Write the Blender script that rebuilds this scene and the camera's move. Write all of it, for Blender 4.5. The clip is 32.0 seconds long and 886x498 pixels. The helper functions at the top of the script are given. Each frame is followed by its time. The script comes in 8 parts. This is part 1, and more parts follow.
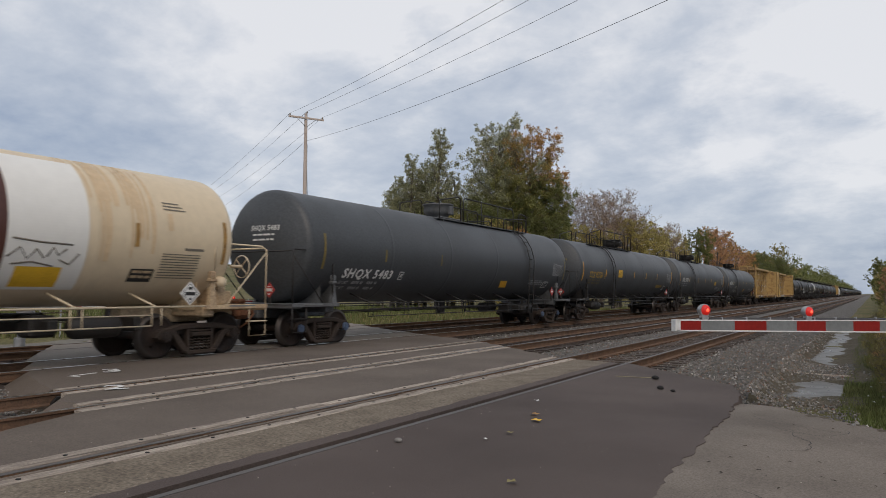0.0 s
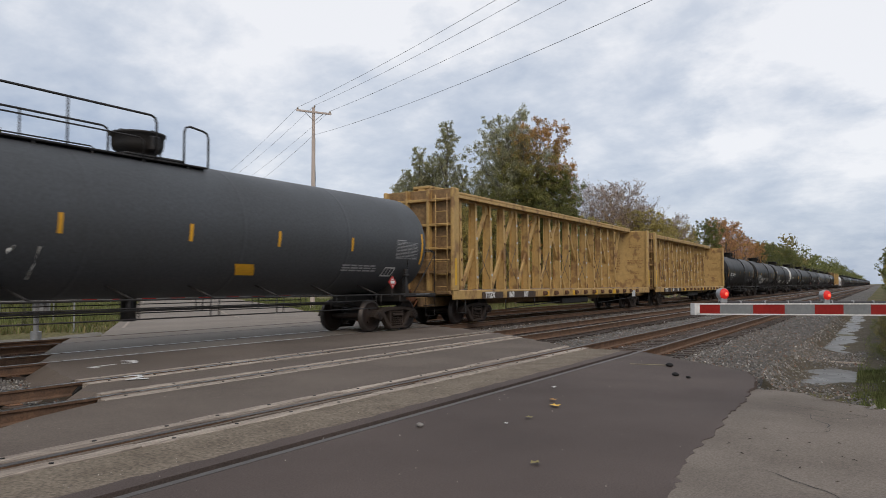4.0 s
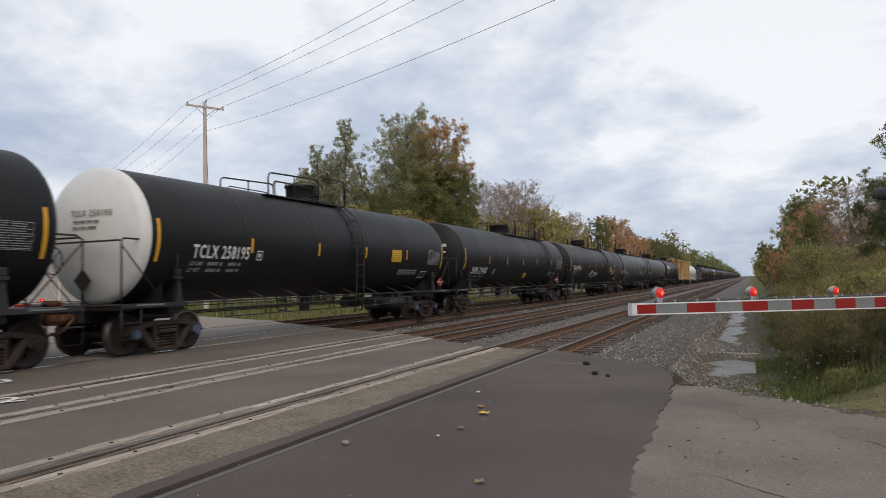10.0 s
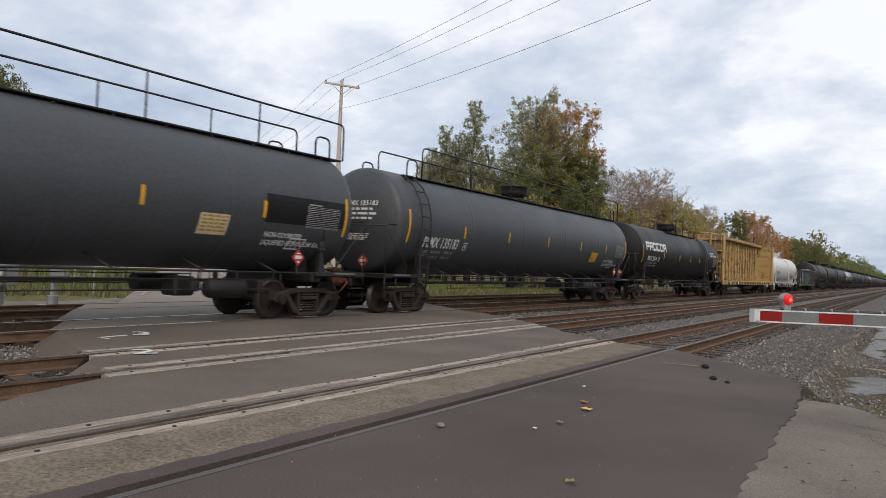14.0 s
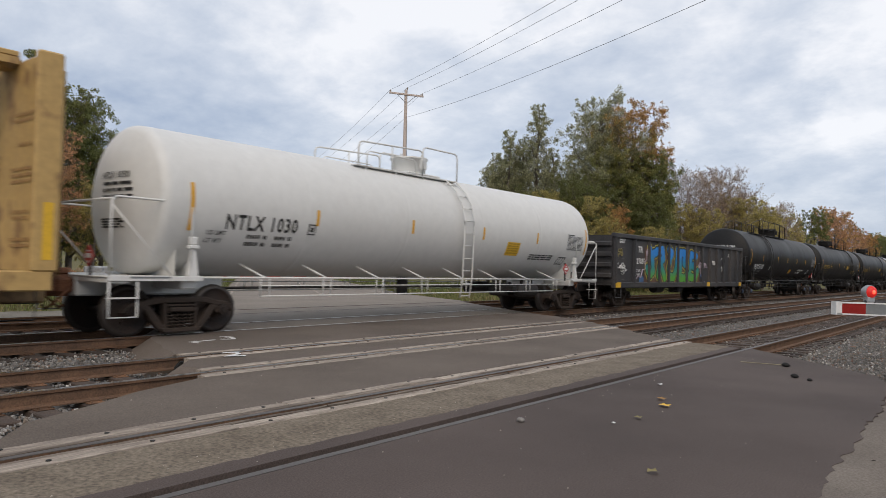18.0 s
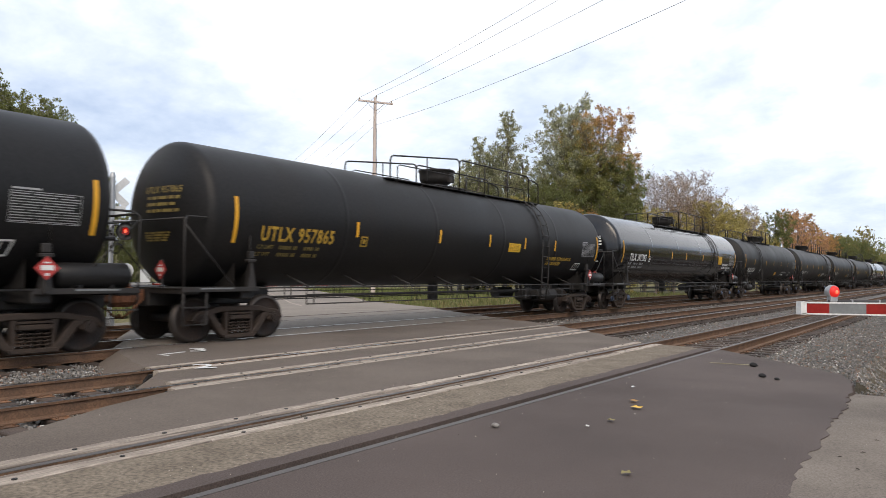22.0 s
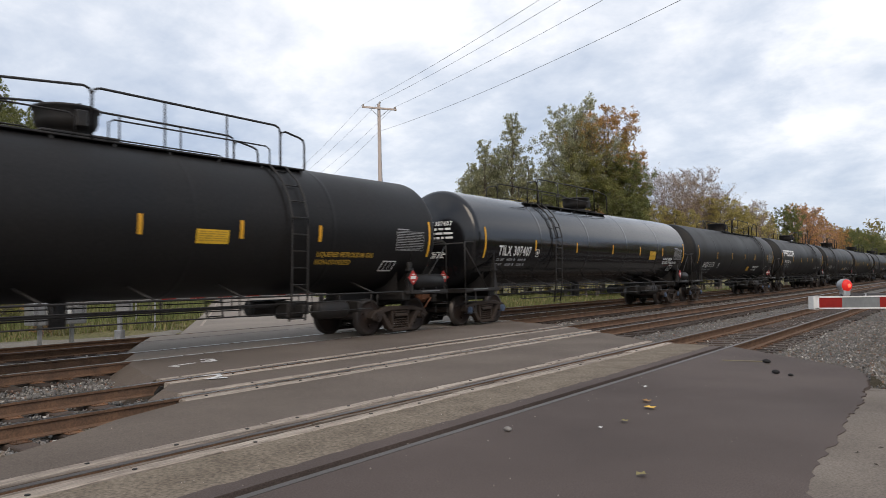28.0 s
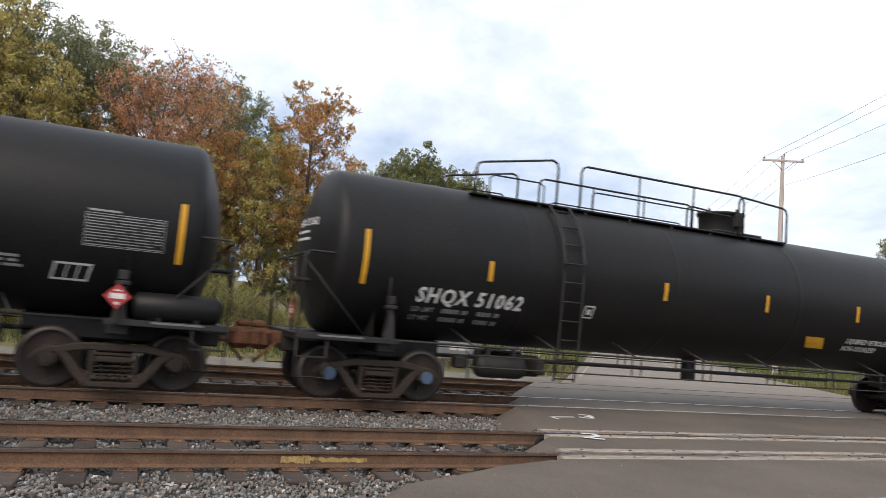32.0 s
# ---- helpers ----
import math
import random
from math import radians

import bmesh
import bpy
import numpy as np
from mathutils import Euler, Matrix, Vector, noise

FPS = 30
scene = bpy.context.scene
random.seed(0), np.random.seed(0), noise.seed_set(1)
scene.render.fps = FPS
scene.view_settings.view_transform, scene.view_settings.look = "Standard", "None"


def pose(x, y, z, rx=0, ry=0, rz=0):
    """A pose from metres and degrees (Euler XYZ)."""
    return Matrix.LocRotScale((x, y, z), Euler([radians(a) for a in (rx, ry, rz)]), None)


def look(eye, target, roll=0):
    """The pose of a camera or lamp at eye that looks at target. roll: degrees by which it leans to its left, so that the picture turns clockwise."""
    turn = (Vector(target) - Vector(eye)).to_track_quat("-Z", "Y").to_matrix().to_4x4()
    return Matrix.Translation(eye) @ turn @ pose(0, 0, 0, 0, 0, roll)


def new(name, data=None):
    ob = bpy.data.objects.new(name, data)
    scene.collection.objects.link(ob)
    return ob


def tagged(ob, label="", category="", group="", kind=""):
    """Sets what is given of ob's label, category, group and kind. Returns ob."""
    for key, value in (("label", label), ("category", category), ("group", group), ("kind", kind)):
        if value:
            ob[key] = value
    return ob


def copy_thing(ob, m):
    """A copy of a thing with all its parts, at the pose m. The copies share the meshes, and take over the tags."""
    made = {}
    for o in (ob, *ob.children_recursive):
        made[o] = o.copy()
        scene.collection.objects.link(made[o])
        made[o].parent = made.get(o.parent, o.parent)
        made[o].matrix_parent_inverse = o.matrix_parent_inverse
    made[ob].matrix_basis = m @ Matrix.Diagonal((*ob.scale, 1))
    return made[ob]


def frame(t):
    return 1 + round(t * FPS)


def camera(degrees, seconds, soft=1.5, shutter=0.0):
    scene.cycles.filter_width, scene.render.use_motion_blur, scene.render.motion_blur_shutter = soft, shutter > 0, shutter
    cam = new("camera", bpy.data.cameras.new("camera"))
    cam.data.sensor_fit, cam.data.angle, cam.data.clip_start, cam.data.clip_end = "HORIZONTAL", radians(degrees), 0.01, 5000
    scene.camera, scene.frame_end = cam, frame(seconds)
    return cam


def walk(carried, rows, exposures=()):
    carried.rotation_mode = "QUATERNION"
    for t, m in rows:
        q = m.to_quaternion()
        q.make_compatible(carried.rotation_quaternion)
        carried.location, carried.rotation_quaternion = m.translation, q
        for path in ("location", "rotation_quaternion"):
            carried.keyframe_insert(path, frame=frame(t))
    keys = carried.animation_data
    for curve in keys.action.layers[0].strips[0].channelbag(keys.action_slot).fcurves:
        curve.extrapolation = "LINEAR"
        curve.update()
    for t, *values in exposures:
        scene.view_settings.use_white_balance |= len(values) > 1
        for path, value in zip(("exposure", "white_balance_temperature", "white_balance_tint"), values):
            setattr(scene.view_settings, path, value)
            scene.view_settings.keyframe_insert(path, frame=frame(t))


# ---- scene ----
cam = camera(64.27, 32.0, soft=0.6, shutter=0.12)
# the camera: seconds, x, y, z, yaw, pitch, roll
PATH = [
    (0, 0.407, -0.130, 1.421, 31.32, 3.46, 0.26),
    (0.5, 0.350, -0.056, 1.438, 32.65, 3.78, 1.27),
    (1, 0.287, -0.022, 1.455, 32.76, 3.71, 1.20),
    (1.5, 0.212, -0.019, 1.478, 30.83, 3.33, 0.37),
    (2, 0.264, -0.127, 1.422, 30.23, 3.25, 0.38),
    (2.5, 0.320, -0.209, 1.394, 30.21, 3.15, 0.22),
    (3, 0.365, -0.259, 1.373, 30.48, 3.08, 0.25),
    (3.5, 0.377, -0.274, 1.350, 30.70, 3.08, 0.35),
    (5.5, 0.086, -0.062, 1.371, 36.89, 2.44, -3.31),
    (6, 0.053, -0.053, 1.360, 35.13, 2.42, -3.83),
    (6.5, -0.028, 0.005, 1.414, 32.84, 2.77, -2.90),
    (7, -0.034, 0.001, 1.366, 32.14, 3.11, -1.86),
    (7.5, 0.014, -0.019, 1.295, 33.13, 4.00, -0.71),
    (8, 0.035, -0.015, 1.341, 31.83, 3.68, 0.04),
    (8.5, -0.027, 0.035, 1.399, 30.18, 3.31, 0.02),
    (9, -0.076, 0.088, 1.399, 28.06, 3.12, -0.27),
    (9.5, -0.106, 0.079, 1.392, 25.79, 3.00, -0.78),
    (10, -0.130, 0.043, 1.402, 23.58, 2.74, -1.33),
    (10.5, -0.112, 0.043, 1.404, 21.39, 2.72, -1.73),
    (11, -0.071, 0.058, 1.389, 20.12, 2.95, -1.90),
    (11.5, 0.015, 0.100, 1.379, 21.85, 2.63, -1.82),
    (12, 0.075, 0.073, 1.358, 25.06, 2.15, -1.62),
    (12.5, 0.107, 0.040, 1.329, 27.93, 1.85, -0.92),
    (13, 0.076, 0.085, 1.388, 30.18, 1.46, -0.25),
    (13.5, -0.009, 0.169, 1.409, 32.01, 1.26, 1.18),
    (14, -0.058, 0.221, 1.427, 33.60, 1.26, 2.56),
    (14.5, -0.077, 0.249, 1.420, 34.95, 1.44, 3.09),
    (16.5, -0.113, 0.140, 1.403, 41.02, 1.70, 1.59),
    (17, -0.115, 0.130, 1.404, 41.83, 1.45, 0.18),
    (17.5, -0.021, -0.019, 1.369, 40.31, 1.60, 0.63),
    (18, -0.004, -0.031, 1.374, 38.91, 1.55, 1.40),
    (18.5, -0.020, -0.009, 1.363, 37.83, 1.13, 1.26),
    (19, -0.074, 0.069, 1.366, 37.10, -0.05, 0.76),
    (19.5, -0.097, 0.109, 1.357, 37.09, -1.17, 0.10),
    (20, -0.090, 0.084, 1.358, 36.97, -1.27, -0.02),
    (20.5, -0.059, 0.041, 1.367, 36.83, -0.48, 0.10),
    (21, -0.049, 0.038, 1.376, 36.74, 0.39, 0.21),
    (21.5, -0.026, 0.004, 1.375, 36.65, 1.31, 0.31),
    (22, -0.005, -0.044, 1.374, 36.59, 2.15, 0.46),
    (22.5, 0.013, -0.068, 1.365, 36.59, 2.84, 0.55),
    (23, 0.050, -0.099, 1.366, 36.63, 3.29, 0.67),
    (23.5, 0.066, -0.106, 1.362, 36.77, 3.60, 0.74),
    (24, 0.067, -0.105, 1.365, 36.89, 3.71, 0.70),
    (24.5, 0.049, -0.104, 1.358, 36.67, 3.73, 0.49),
    (25, 0.036, -0.091, 1.363, 36.51, 3.60, 0.02),
    (25.5, 0.068, -0.122, 1.353, 36.61, 3.55, -0.41),
    (27.5, 0.028, -0.078, 1.355, 36.95, 2.78, -1.07),
    (28, -0.016, -0.021, 1.375, 37.21, 2.49, -1.08),
    (28.5, -0.115, 0.037, 1.393, 37.76, 2.23, -0.94),
    (29, -0.208, 0.086, 1.410, 38.78, 2.03, -0.77),
    (29.5, -0.273, 0.067, 1.433, 41.49, 2.21, -0.39),
    (30, -0.280, -0.030, 1.368, 53.37, 3.63, 1.33),
    (30.5, -0.257, 0.039, 1.461, 67.74, 3.20, 2.05),
    (31, -0.273, 0.009, 1.391, 70.62, 4.73, 3.31),
    (31.5, -0.265, 0.003, 1.411, 69.72, 5.51, 4.23),
    (32, -0.259, 0.052, 1.502, 67.71, 5.74, 4.94),
]
EXPOSURES = [(0, -0.28), (2, -0.13), (3, -0.1), (6, -0.11), (13, 0.04), (17, 0.08), (18, -0.02), (19, 0.02), (20, 0.32), (21, 0.6), (22, 0.5), (23, 0.37), (24, 0.14), (25, 0.1), (28, 0.14), (29, 0.21), (30, 0.46), (31, 0.5), (32, 0.5)]
walk(cam, [(t, pose(x, y, z, 90 + p, 0, w) @ pose(0, 0, 0, 0, 0, r)) for t, x, y, z, w, p, r in PATH], EXPOSURES)

# ---- world and sun: a broken overcast ----
world = bpy.data.worlds.new("world")
scene.world = world
world.use_nodes = True
wn, wl = world.node_tree.nodes, world.node_tree.links
bg = wn["Background"]
sky = wn.new("ShaderNodeTexSky")
sky.sky_type, sky.sun_disc = "NISHITA", False
sky.sun_elevation, sky.sun_rotation = radians(38), radians(150)
sky.altitude, sky.air_density, sky.dust_density, sky.ozone_density = 200, 1.0, 2.0, 1.5
tc = wn.new("ShaderNodeTexCoord")


def wmath(op, a, b=None, clamp=False):
    n = wn.new("ShaderNodeMath")
    n.operation, n.use_clamp = op, clamp
    for i, v in enumerate((a, b)):
        if v is None:
            continue
        if isinstance(v, (int, float)):
            n.inputs[i].default_value = v
        else:
            wl.new(v, n.inputs[i])
    return n.outputs[0]


def wnoise(vec, scale, detail, rough, dist=0.0):
    n = wn.new("ShaderNodeTexNoise")
    n.inputs["Scale"].default_value, n.inputs["Detail"].default_value = scale, detail
    n.inputs["Roughness"].default_value, n.inputs["Distortion"].default_value = rough, dist
    wl.new(vec, n.inputs["Vector"])
    return n.outputs["Fac"]


sep = wn.new("ShaderNodeSeparateXYZ")
wl.new(tc.outputs["Generated"], sep.inputs[0])
up = wmath("ADD", wmath("MAXIMUM", sep.outputs[2], 0.0), 0.30)
comb = wn.new("ShaderNodeCombineXYZ")
wl.new(wmath("DIVIDE", sep.outputs[0], up), comb.inputs[0])
wl.new(wmath("DIVIDE", sep.outputs[1], up), comb.inputs[1])
comb.inputs[2].default_value = 4.1
big = wnoise(comb.outputs[0], 0.80, 7.0, 0.60, 0.15)
fine = wnoise(comb.outputs[0], 2.4, 6.0, 0.6, 0.2)
streak_ = wnoise(comb.outputs[0], 6.5, 5.0, 0.6, 0.3)
cloud = wmath("ADD", wmath("MULTIPLY", big, 0.62), wmath("ADD", wmath("MULTIPLY", fine, 0.26), wmath("MULTIPLY", streak_, 0.12)))
# banks of cloud: bearing, height, breadth (degrees), and how much brighter or darker than the rest
BANKS = [(44, 20, 11, 0.11), (36, 22, 7, 0.05), (2, 15, 8, 0.085), (-10, 17, 11, 0.10), (24, 9, 7, 0.02), (72, 18, 8, 0.06), (89, 25, 10, 0.08),
         (60, 15, 10, -0.07), (26, 20, 6, -0.06), (18, 14, 7, -0.05), (16, 22, 6, -0.03), (8, 6, 8, 0.055), (-5, 8, 8, 0.05), (4, 11, 4, -0.05), (34, 14, 6, -0.035), (80, 10, 8, -0.04)]
warp = wn.new("ShaderNodeTexNoise")
warp.inputs["Scale"].default_value, warp.inputs["Detail"].default_value, warp.inputs["Roughness"].default_value = 3.2, 6.0, 0.62
wl.new(comb.outputs[0], warp.inputs["Vector"])


def wvec(op, a, b):
    n = wn.new("ShaderNodeVectorMath")
    n.operation = op
    for i, v in enumerate((a, b)):
        if isinstance(v, tuple):
            n.inputs[i].default_value = v
        else:
            wl.new(v, n.inputs[i])
    return n


swirl = wvec("MULTIPLY", wvec("SUBTRACT", warp.outputs["Color"], (0.5, 0.5, 0.5)).outputs[0], (0.24, 0.24, 0.18))
flat_ = wvec("ADD", wvec("MULTIPLY", tc.outputs["Generated"], (1.0, 1.0, 1.75)).outputs[0], swirl.outputs[0])
unit = wn.new("ShaderNodeVectorMath")
unit.operation = "NORMALIZE"
wl.new(flat_.outputs[0], unit.inputs[0])
for bearing_, height_, breadth_, gain_ in BANKS:
    a_, h_ = radians(bearing_), radians(height_)
    d_ = Vector((-math.sin(a_) * math.cos(h_), math.cos(a_) * math.cos(h_), 1.75 * math.sin(h_))).normalized()
    mr_ = wn.new("ShaderNodeMapRange")
    mr_.interpolation_type = "SMOOTHSTEP"
    mr_.inputs[1].default_value, mr_.inputs[2].default_value = math.cos(radians(breadth_ * 1.5)), math.cos(radians(breadth_ * 0.15))
    mr_.inputs[3].default_value, mr_.inputs[4].default_value = 0.0, gain_
    wl.new(wvec("DOT_PRODUCT", unit.outputs[0], tuple(d_)).outputs["Value"], mr_.inputs[0])
    cloud = wmath("ADD", cloud, mr_.outputs[0])
ramp = wn.new("ShaderNodeValToRGB")
cr = ramp.color_ramp
cr.elements[0].position, cr.elements[0].color = 0.385, (0.37, 0.455, 0.62, 1)
cr.elements[1].position, cr.elements[1].color = 0.62, (1.0, 1.01, 1.05, 1)
e = cr.elements.new(0.45)
e.color = (0.51, 0.585, 0.72, 1)
e = cr.elements.new(0.53)
e.color = (0.70, 0.755, 0.855, 1)
wl.new(cloud, ramp.inputs[0])
# below the horizon the ground's own grey
wmix = wn.new("ShaderNodeMix")
wmix.data_type = "RGBA"
wmix.inputs[0].default_value = 0.90
scl = wn.new("ShaderNodeMix")
scl.data_type, scl.blend_type = "RGBA", "MULTIPLY"
scl.inputs[0].default_value = 1.0
wl.new(sky.outputs[0], scl.inputs[6])
scl.inputs[7].default_value = (0.1, 0.1, 0.1, 1)
wl.new(scl.outputs[2], wmix.inputs[6])
wl.new(ramp.outputs[0], wmix.inputs[7])
wl.new(wmix.outputs[2], bg.inputs[0])
bg.inputs[1].default_value = 1.0
sun = new("sun", bpy.data.lights.new("sun", "SUN"))
sun.data.energy, sun.data.angle, sun.data.color = 1.6, radians(38), (1.0, 0.85, 0.70)
sun.matrix_world = look((60, -60, 80), (0, 0, 0))


# ---- materials ----
def material(name, color, rough=0.6, metal=0.0, var=0.25, scale=3.0, fine=40.0, bump=0.1, dist=0.01, tint=None, obj_rand=0.0, coat=0.0, spec=0.5, streak=0.0, island=0.0, grain=None, edge=(0.38, 0.72)):
    """Colour broken up at two scales, fine relief, and optional streaks and piece-to-piece change."""
    m = bpy.data.materials.new(name)
    m.use_nodes = True
    n, l = m.node_tree.nodes, m.node_tree.links
    b = n["Principled BSDF"]
    b.inputs["Roughness"].default_value, b.inputs["Metallic"].default_value = rough, metal
    b.inputs["Coat Weight"].default_value, b.inputs["Specular IOR Level"].default_value = coat, spec
    b.inputs["Coat Roughness"].default_value = 0.12
    t = n.new("ShaderNodeTexCoord")
    n1, n2 = n.new("ShaderNodeTexNoise"), n.new("ShaderNodeTexNoise")
    n1.inputs["Scale"].default_value, n1.inputs["Detail"].default_value = scale, 6
    n2.inputs["Scale"].default_value, n2.inputs["Detail"].default_value, n2.inputs["Roughness"].default_value = fine, 4, 0.62
    for q in (n1, n2):
        l.new(t.outputs["Object"], q.inputs["Vector"])
    if grain:
        mp = n.new("ShaderNodeMapping")
        mp.inputs["Scale"].default_value = grain
        l.new(t.outputs["Object"], mp.inputs[0])
        for q in (n1, n2):
            l.new(mp.outputs[0], q.inputs["Vector"])
    if streak:
        mp = n.new("ShaderNodeMapping")
        mp.inputs["Scale"].default_value = (1, 1, 1 - streak)
        l.new(t.outputs["Object"], mp.inputs[0])
        l.new(mp.outputs[0], n1.inputs["Vector"])
    mx = n.new("ShaderNodeMix")
    mx.data_type = "RGBA"
    tint = tint or tuple(c * 0.45 for c in color)
    mx.inputs[6].default_value, mx.inputs[7].default_value = (*color, 1), (*tint, 1)
    r1 = n.new("ShaderNodeMapRange")
    r1.inputs[1].default_value, r1.inputs[2].default_value = edge
    r1.inputs[4].default_value = min(1, var * 2)
    l.new(n1.outputs["Fac"], r1.inputs[0])
    l.new(r1.outputs[0], mx.inputs[0])
    hs = n.new("ShaderNodeHueSaturation")
    r2 = n.new("ShaderNodeMapRange")
    r2.inputs[1].default_value, r2.inputs[2].default_value = 0.3, 0.7
    r2.inputs[3].default_value, r2.inputs[4].default_value = 1 - var, 1 + var
    l.new(n2.outputs["Fac"], r2.inputs[0])
    last = r2.outputs[0]
    for amount, node, sock in ((obj_rand, "ShaderNodeObjectInfo", "Random"), (island, "ShaderNodeNewGeometry", "Random Per Island")):
        if amount:
            oi, mr, mu = n.new(node), n.new("ShaderNodeMapRange"), n.new("ShaderNodeMath")
            mr.inputs[3].default_value, mr.inputs[4].default_value = 1 - amount, 1 + amount
            l.new(oi.outputs[sock], mr.inputs[0])
            mu.operation = "MULTIPLY"
            l.new(last, mu.inputs[0])
            l.new(mr.outputs[0], mu.inputs[1])
            last = mu.outputs[0]
    l.new(last, hs.inputs["Value"])
    l.new(mx.outputs[2], hs.inputs["Color"])
    l.new(hs.outputs[0], b.inputs["Base Color"])
    rr = n.new("ShaderNodeMapRange")
    rr.inputs[3].default_value, rr.inputs[4].default_value = max(0.02, rough - 0.12), min(1, rough + 0.12)
    l.new(n1.outputs["Fac"], rr.inputs[0])
    l.new(rr.outputs[0], b.inputs["Roughness"])
    if bump:
        bp = n.new("ShaderNodeBump")
        bp.inputs["Strength"].default_value, bp.inputs["Distance"].default_value = bump, dist
        l.new(n2.outputs["Fac"], bp.inputs["Height"])
        l.new(bp.outputs[0], b.inputs["Normal"])
    return m


def glow(name, color, strength):
    m = bpy.data.materials.new(name)
    m.use_nodes = True
    b = m.node_tree.nodes["Principled BSDF"]
    b.inputs["Base Color"].default_value = (*color, 1)
    b.inputs["Emission Color"].default_value, b.inputs["Emission Strength"].default_value = (*color, 1), strength
    return m


M_ASPHALT = material("asphalt", (0.142, 0.117, 0.097), 0.88, 0, 0.32, 0.55, 70, 0.8, 0.006, (0.084, 0.068, 0.057), spec=0.25)
M_DARK = material("new_asphalt", (0.093, 0.071, 0.062), 0.8, 0, 0.36, 0.45, 75, 0.7, 0.005, (0.050, 0.039, 0.035), spec=0.28)
M_OLD = material("old_concrete_pavement", (0.190, 0.163, 0.137), 0.93, 0, 0.3, 0.8, 60, 0.5, 0.006, (0.095, 0.079, 0.066), spec=0.2)
M_TAN = material("aggregate_concrete", (0.185, 0.154, 0.118), 0.95, 0, 0.45, 2.5, 30, 0.6, 0.006, (0.13, 0.106, 0.08), spec=0.2)
M_STRIP = material("weathered_plank", (0.36, 0.311, 0.26), 0.9, 0, 0.42, 1.0, 6, 0.6, 0.008, (0.22, 0.18, 0.15), spec=0.2, grain=(11, 0.9, 11), obj_rand=0.15)
M_SEAL = material("grimy_rail_seal", (0.21, 0.175, 0.145), 0.9, 0, 0.45, 1.0, 6, 0.6, 0.008, (0.07, 0.056, 0.046), spec=0.2, grain=(16, 0.8, 16), obj_rand=0.2)
# far road asphalt: the sky's grazing sheen is put in as a paler colour
M_SHEENROAD = material("far_asphalt_sky_sheen", (0.235, 0.205, 0.175), 0.92, 0, 0.28, 0.5, 45, 0.4, 0.006, (0.17, 0.147, 0.125), spec=0.2)
M_RUBBER = material("flangeway_rubber", (0.012, 0.0115, 0.011), 0.8, 0, 0.2, 6, 60, 0.2, 0.004)
M_RAIL = material("rusty_rail", (0.165, 0.094, 0.055), 0.75, 0.2, 0.35, 4, 50, 0.3, 0.004, (0.075, 0.048, 0.034))
M_RAILTOP = material("worn_rail_head", (0.15, 0.135, 0.125), 0.55, 0.8, 0.2, 5, 50, 0.05, 0.002, (0.15, 0.14, 0.135))
M_POLISH = material("polished_rail_head", (0.55, 0.54, 0.53), 0.3, 1.0, 0.12, 5, 50, 0.03, 0.002)
M_TIE = material("creosoted_tie", (0.066, 0.046, 0.035), 0.9, 0, 0.4, 3, 60, 0.5, 0.01, (0.035, 0.028, 0.024), obj_rand=0.35)
M_PLATE = material("rusty_tie_plate", (0.20, 0.10, 0.05), 0.8, 0.2, 0.4, 8, 60, 0.3, 0.005, (0.07, 0.045, 0.03), obj_rand=0.4)
M_BALLAST = material("ballast_bed", (0.13, 0.118, 0.105), 0.95, 0, 0.45, 1.2, 28, 1.0, 0.05, (0.08, 0.075, 0.068))
M_STONE = material("crushed_stone", (0.175, 0.164, 0.15), 0.9, 0, 0.25, 6, 60, 0.2, 0.01, (0.115, 0.092, 0.077), island=0.3)
# broken stone: mostly grey, some pale, tan or reddish pieces
sn, sl = M_STONE.node_tree.nodes, M_STONE.node_tree.links
s_geo, s_ramp = sn.new("ShaderNodeNewGeometry"), sn.new("ShaderNodeValToRGB")
s_ramp.color_ramp.interpolation = "CONSTANT"
s_ramp.color_ramp.elements[0].color = (0.17, 0.165, 0.155, 1)
s_ramp.color_ramp.elements[1].position, s_ramp.color_ramp.elements[1].color = 0.94, (0.44, 0.42, 0.39, 1)
for at_, tone_ in ((0.30, (0.125, 0.124, 0.12, 1)), (0.50, (0.225, 0.215, 0.20, 1)), (0.66, (0.205, 0.17, 0.135, 1)), (0.78, (0.29, 0.275, 0.25, 1)), (0.88, (0.21, 0.125, 0.09, 1))):
    e = s_ramp.color_ramp.elements.new(at_)
    e.color = tone_
s_mul, s_fr = sn.new("ShaderNodeMath"), sn.new("ShaderNodeMath")
s_mul.operation, s_fr.operation = "MULTIPLY", "FRACT"
s_mul.inputs[1].default_value = 37.0
sl.new(s_geo.outputs["Random Per Island"], s_mul.inputs[0])
sl.new(s_mul.outputs[0], s_fr.inputs[0])
sl.new(s_fr.outputs[0], s_ramp.inputs[0])
sl.new(s_ramp.outputs[0], next(q for q in sn if q.type == "MIX").inputs[6])
M_GROUND = material("rough_grass_soil", (0.16, 0.135, 0.07), 0.95, 0, 0.4, 0.12, 6, 0.8, 0.08, (0.075, 0.09, 0.035), spec=0.1)
M_GRASS = material("grass_blade", (0.16, 0.19, 0.06), 0.8, 0, 0.3, 0.5, 3, 0, 0.01, (0.17, 0.145, 0.07), island=0.4)
M_BLACK = material("tank_black_paint", (0.0105, 0.0105, 0.011), 0.48, 0, 0.3, 0.8, 18, 0.08, 0.004, (0.017, 0.015, 0.0135), streak=0.7, spec=0.24)
M_GREY = material("tank_faded_paint", (0.053, 0.058, 0.064), 0.5, 0, 0.25, 0.7, 18, 0.08, 0.004, (0.045, 0.047, 0.049), streak=0.7)
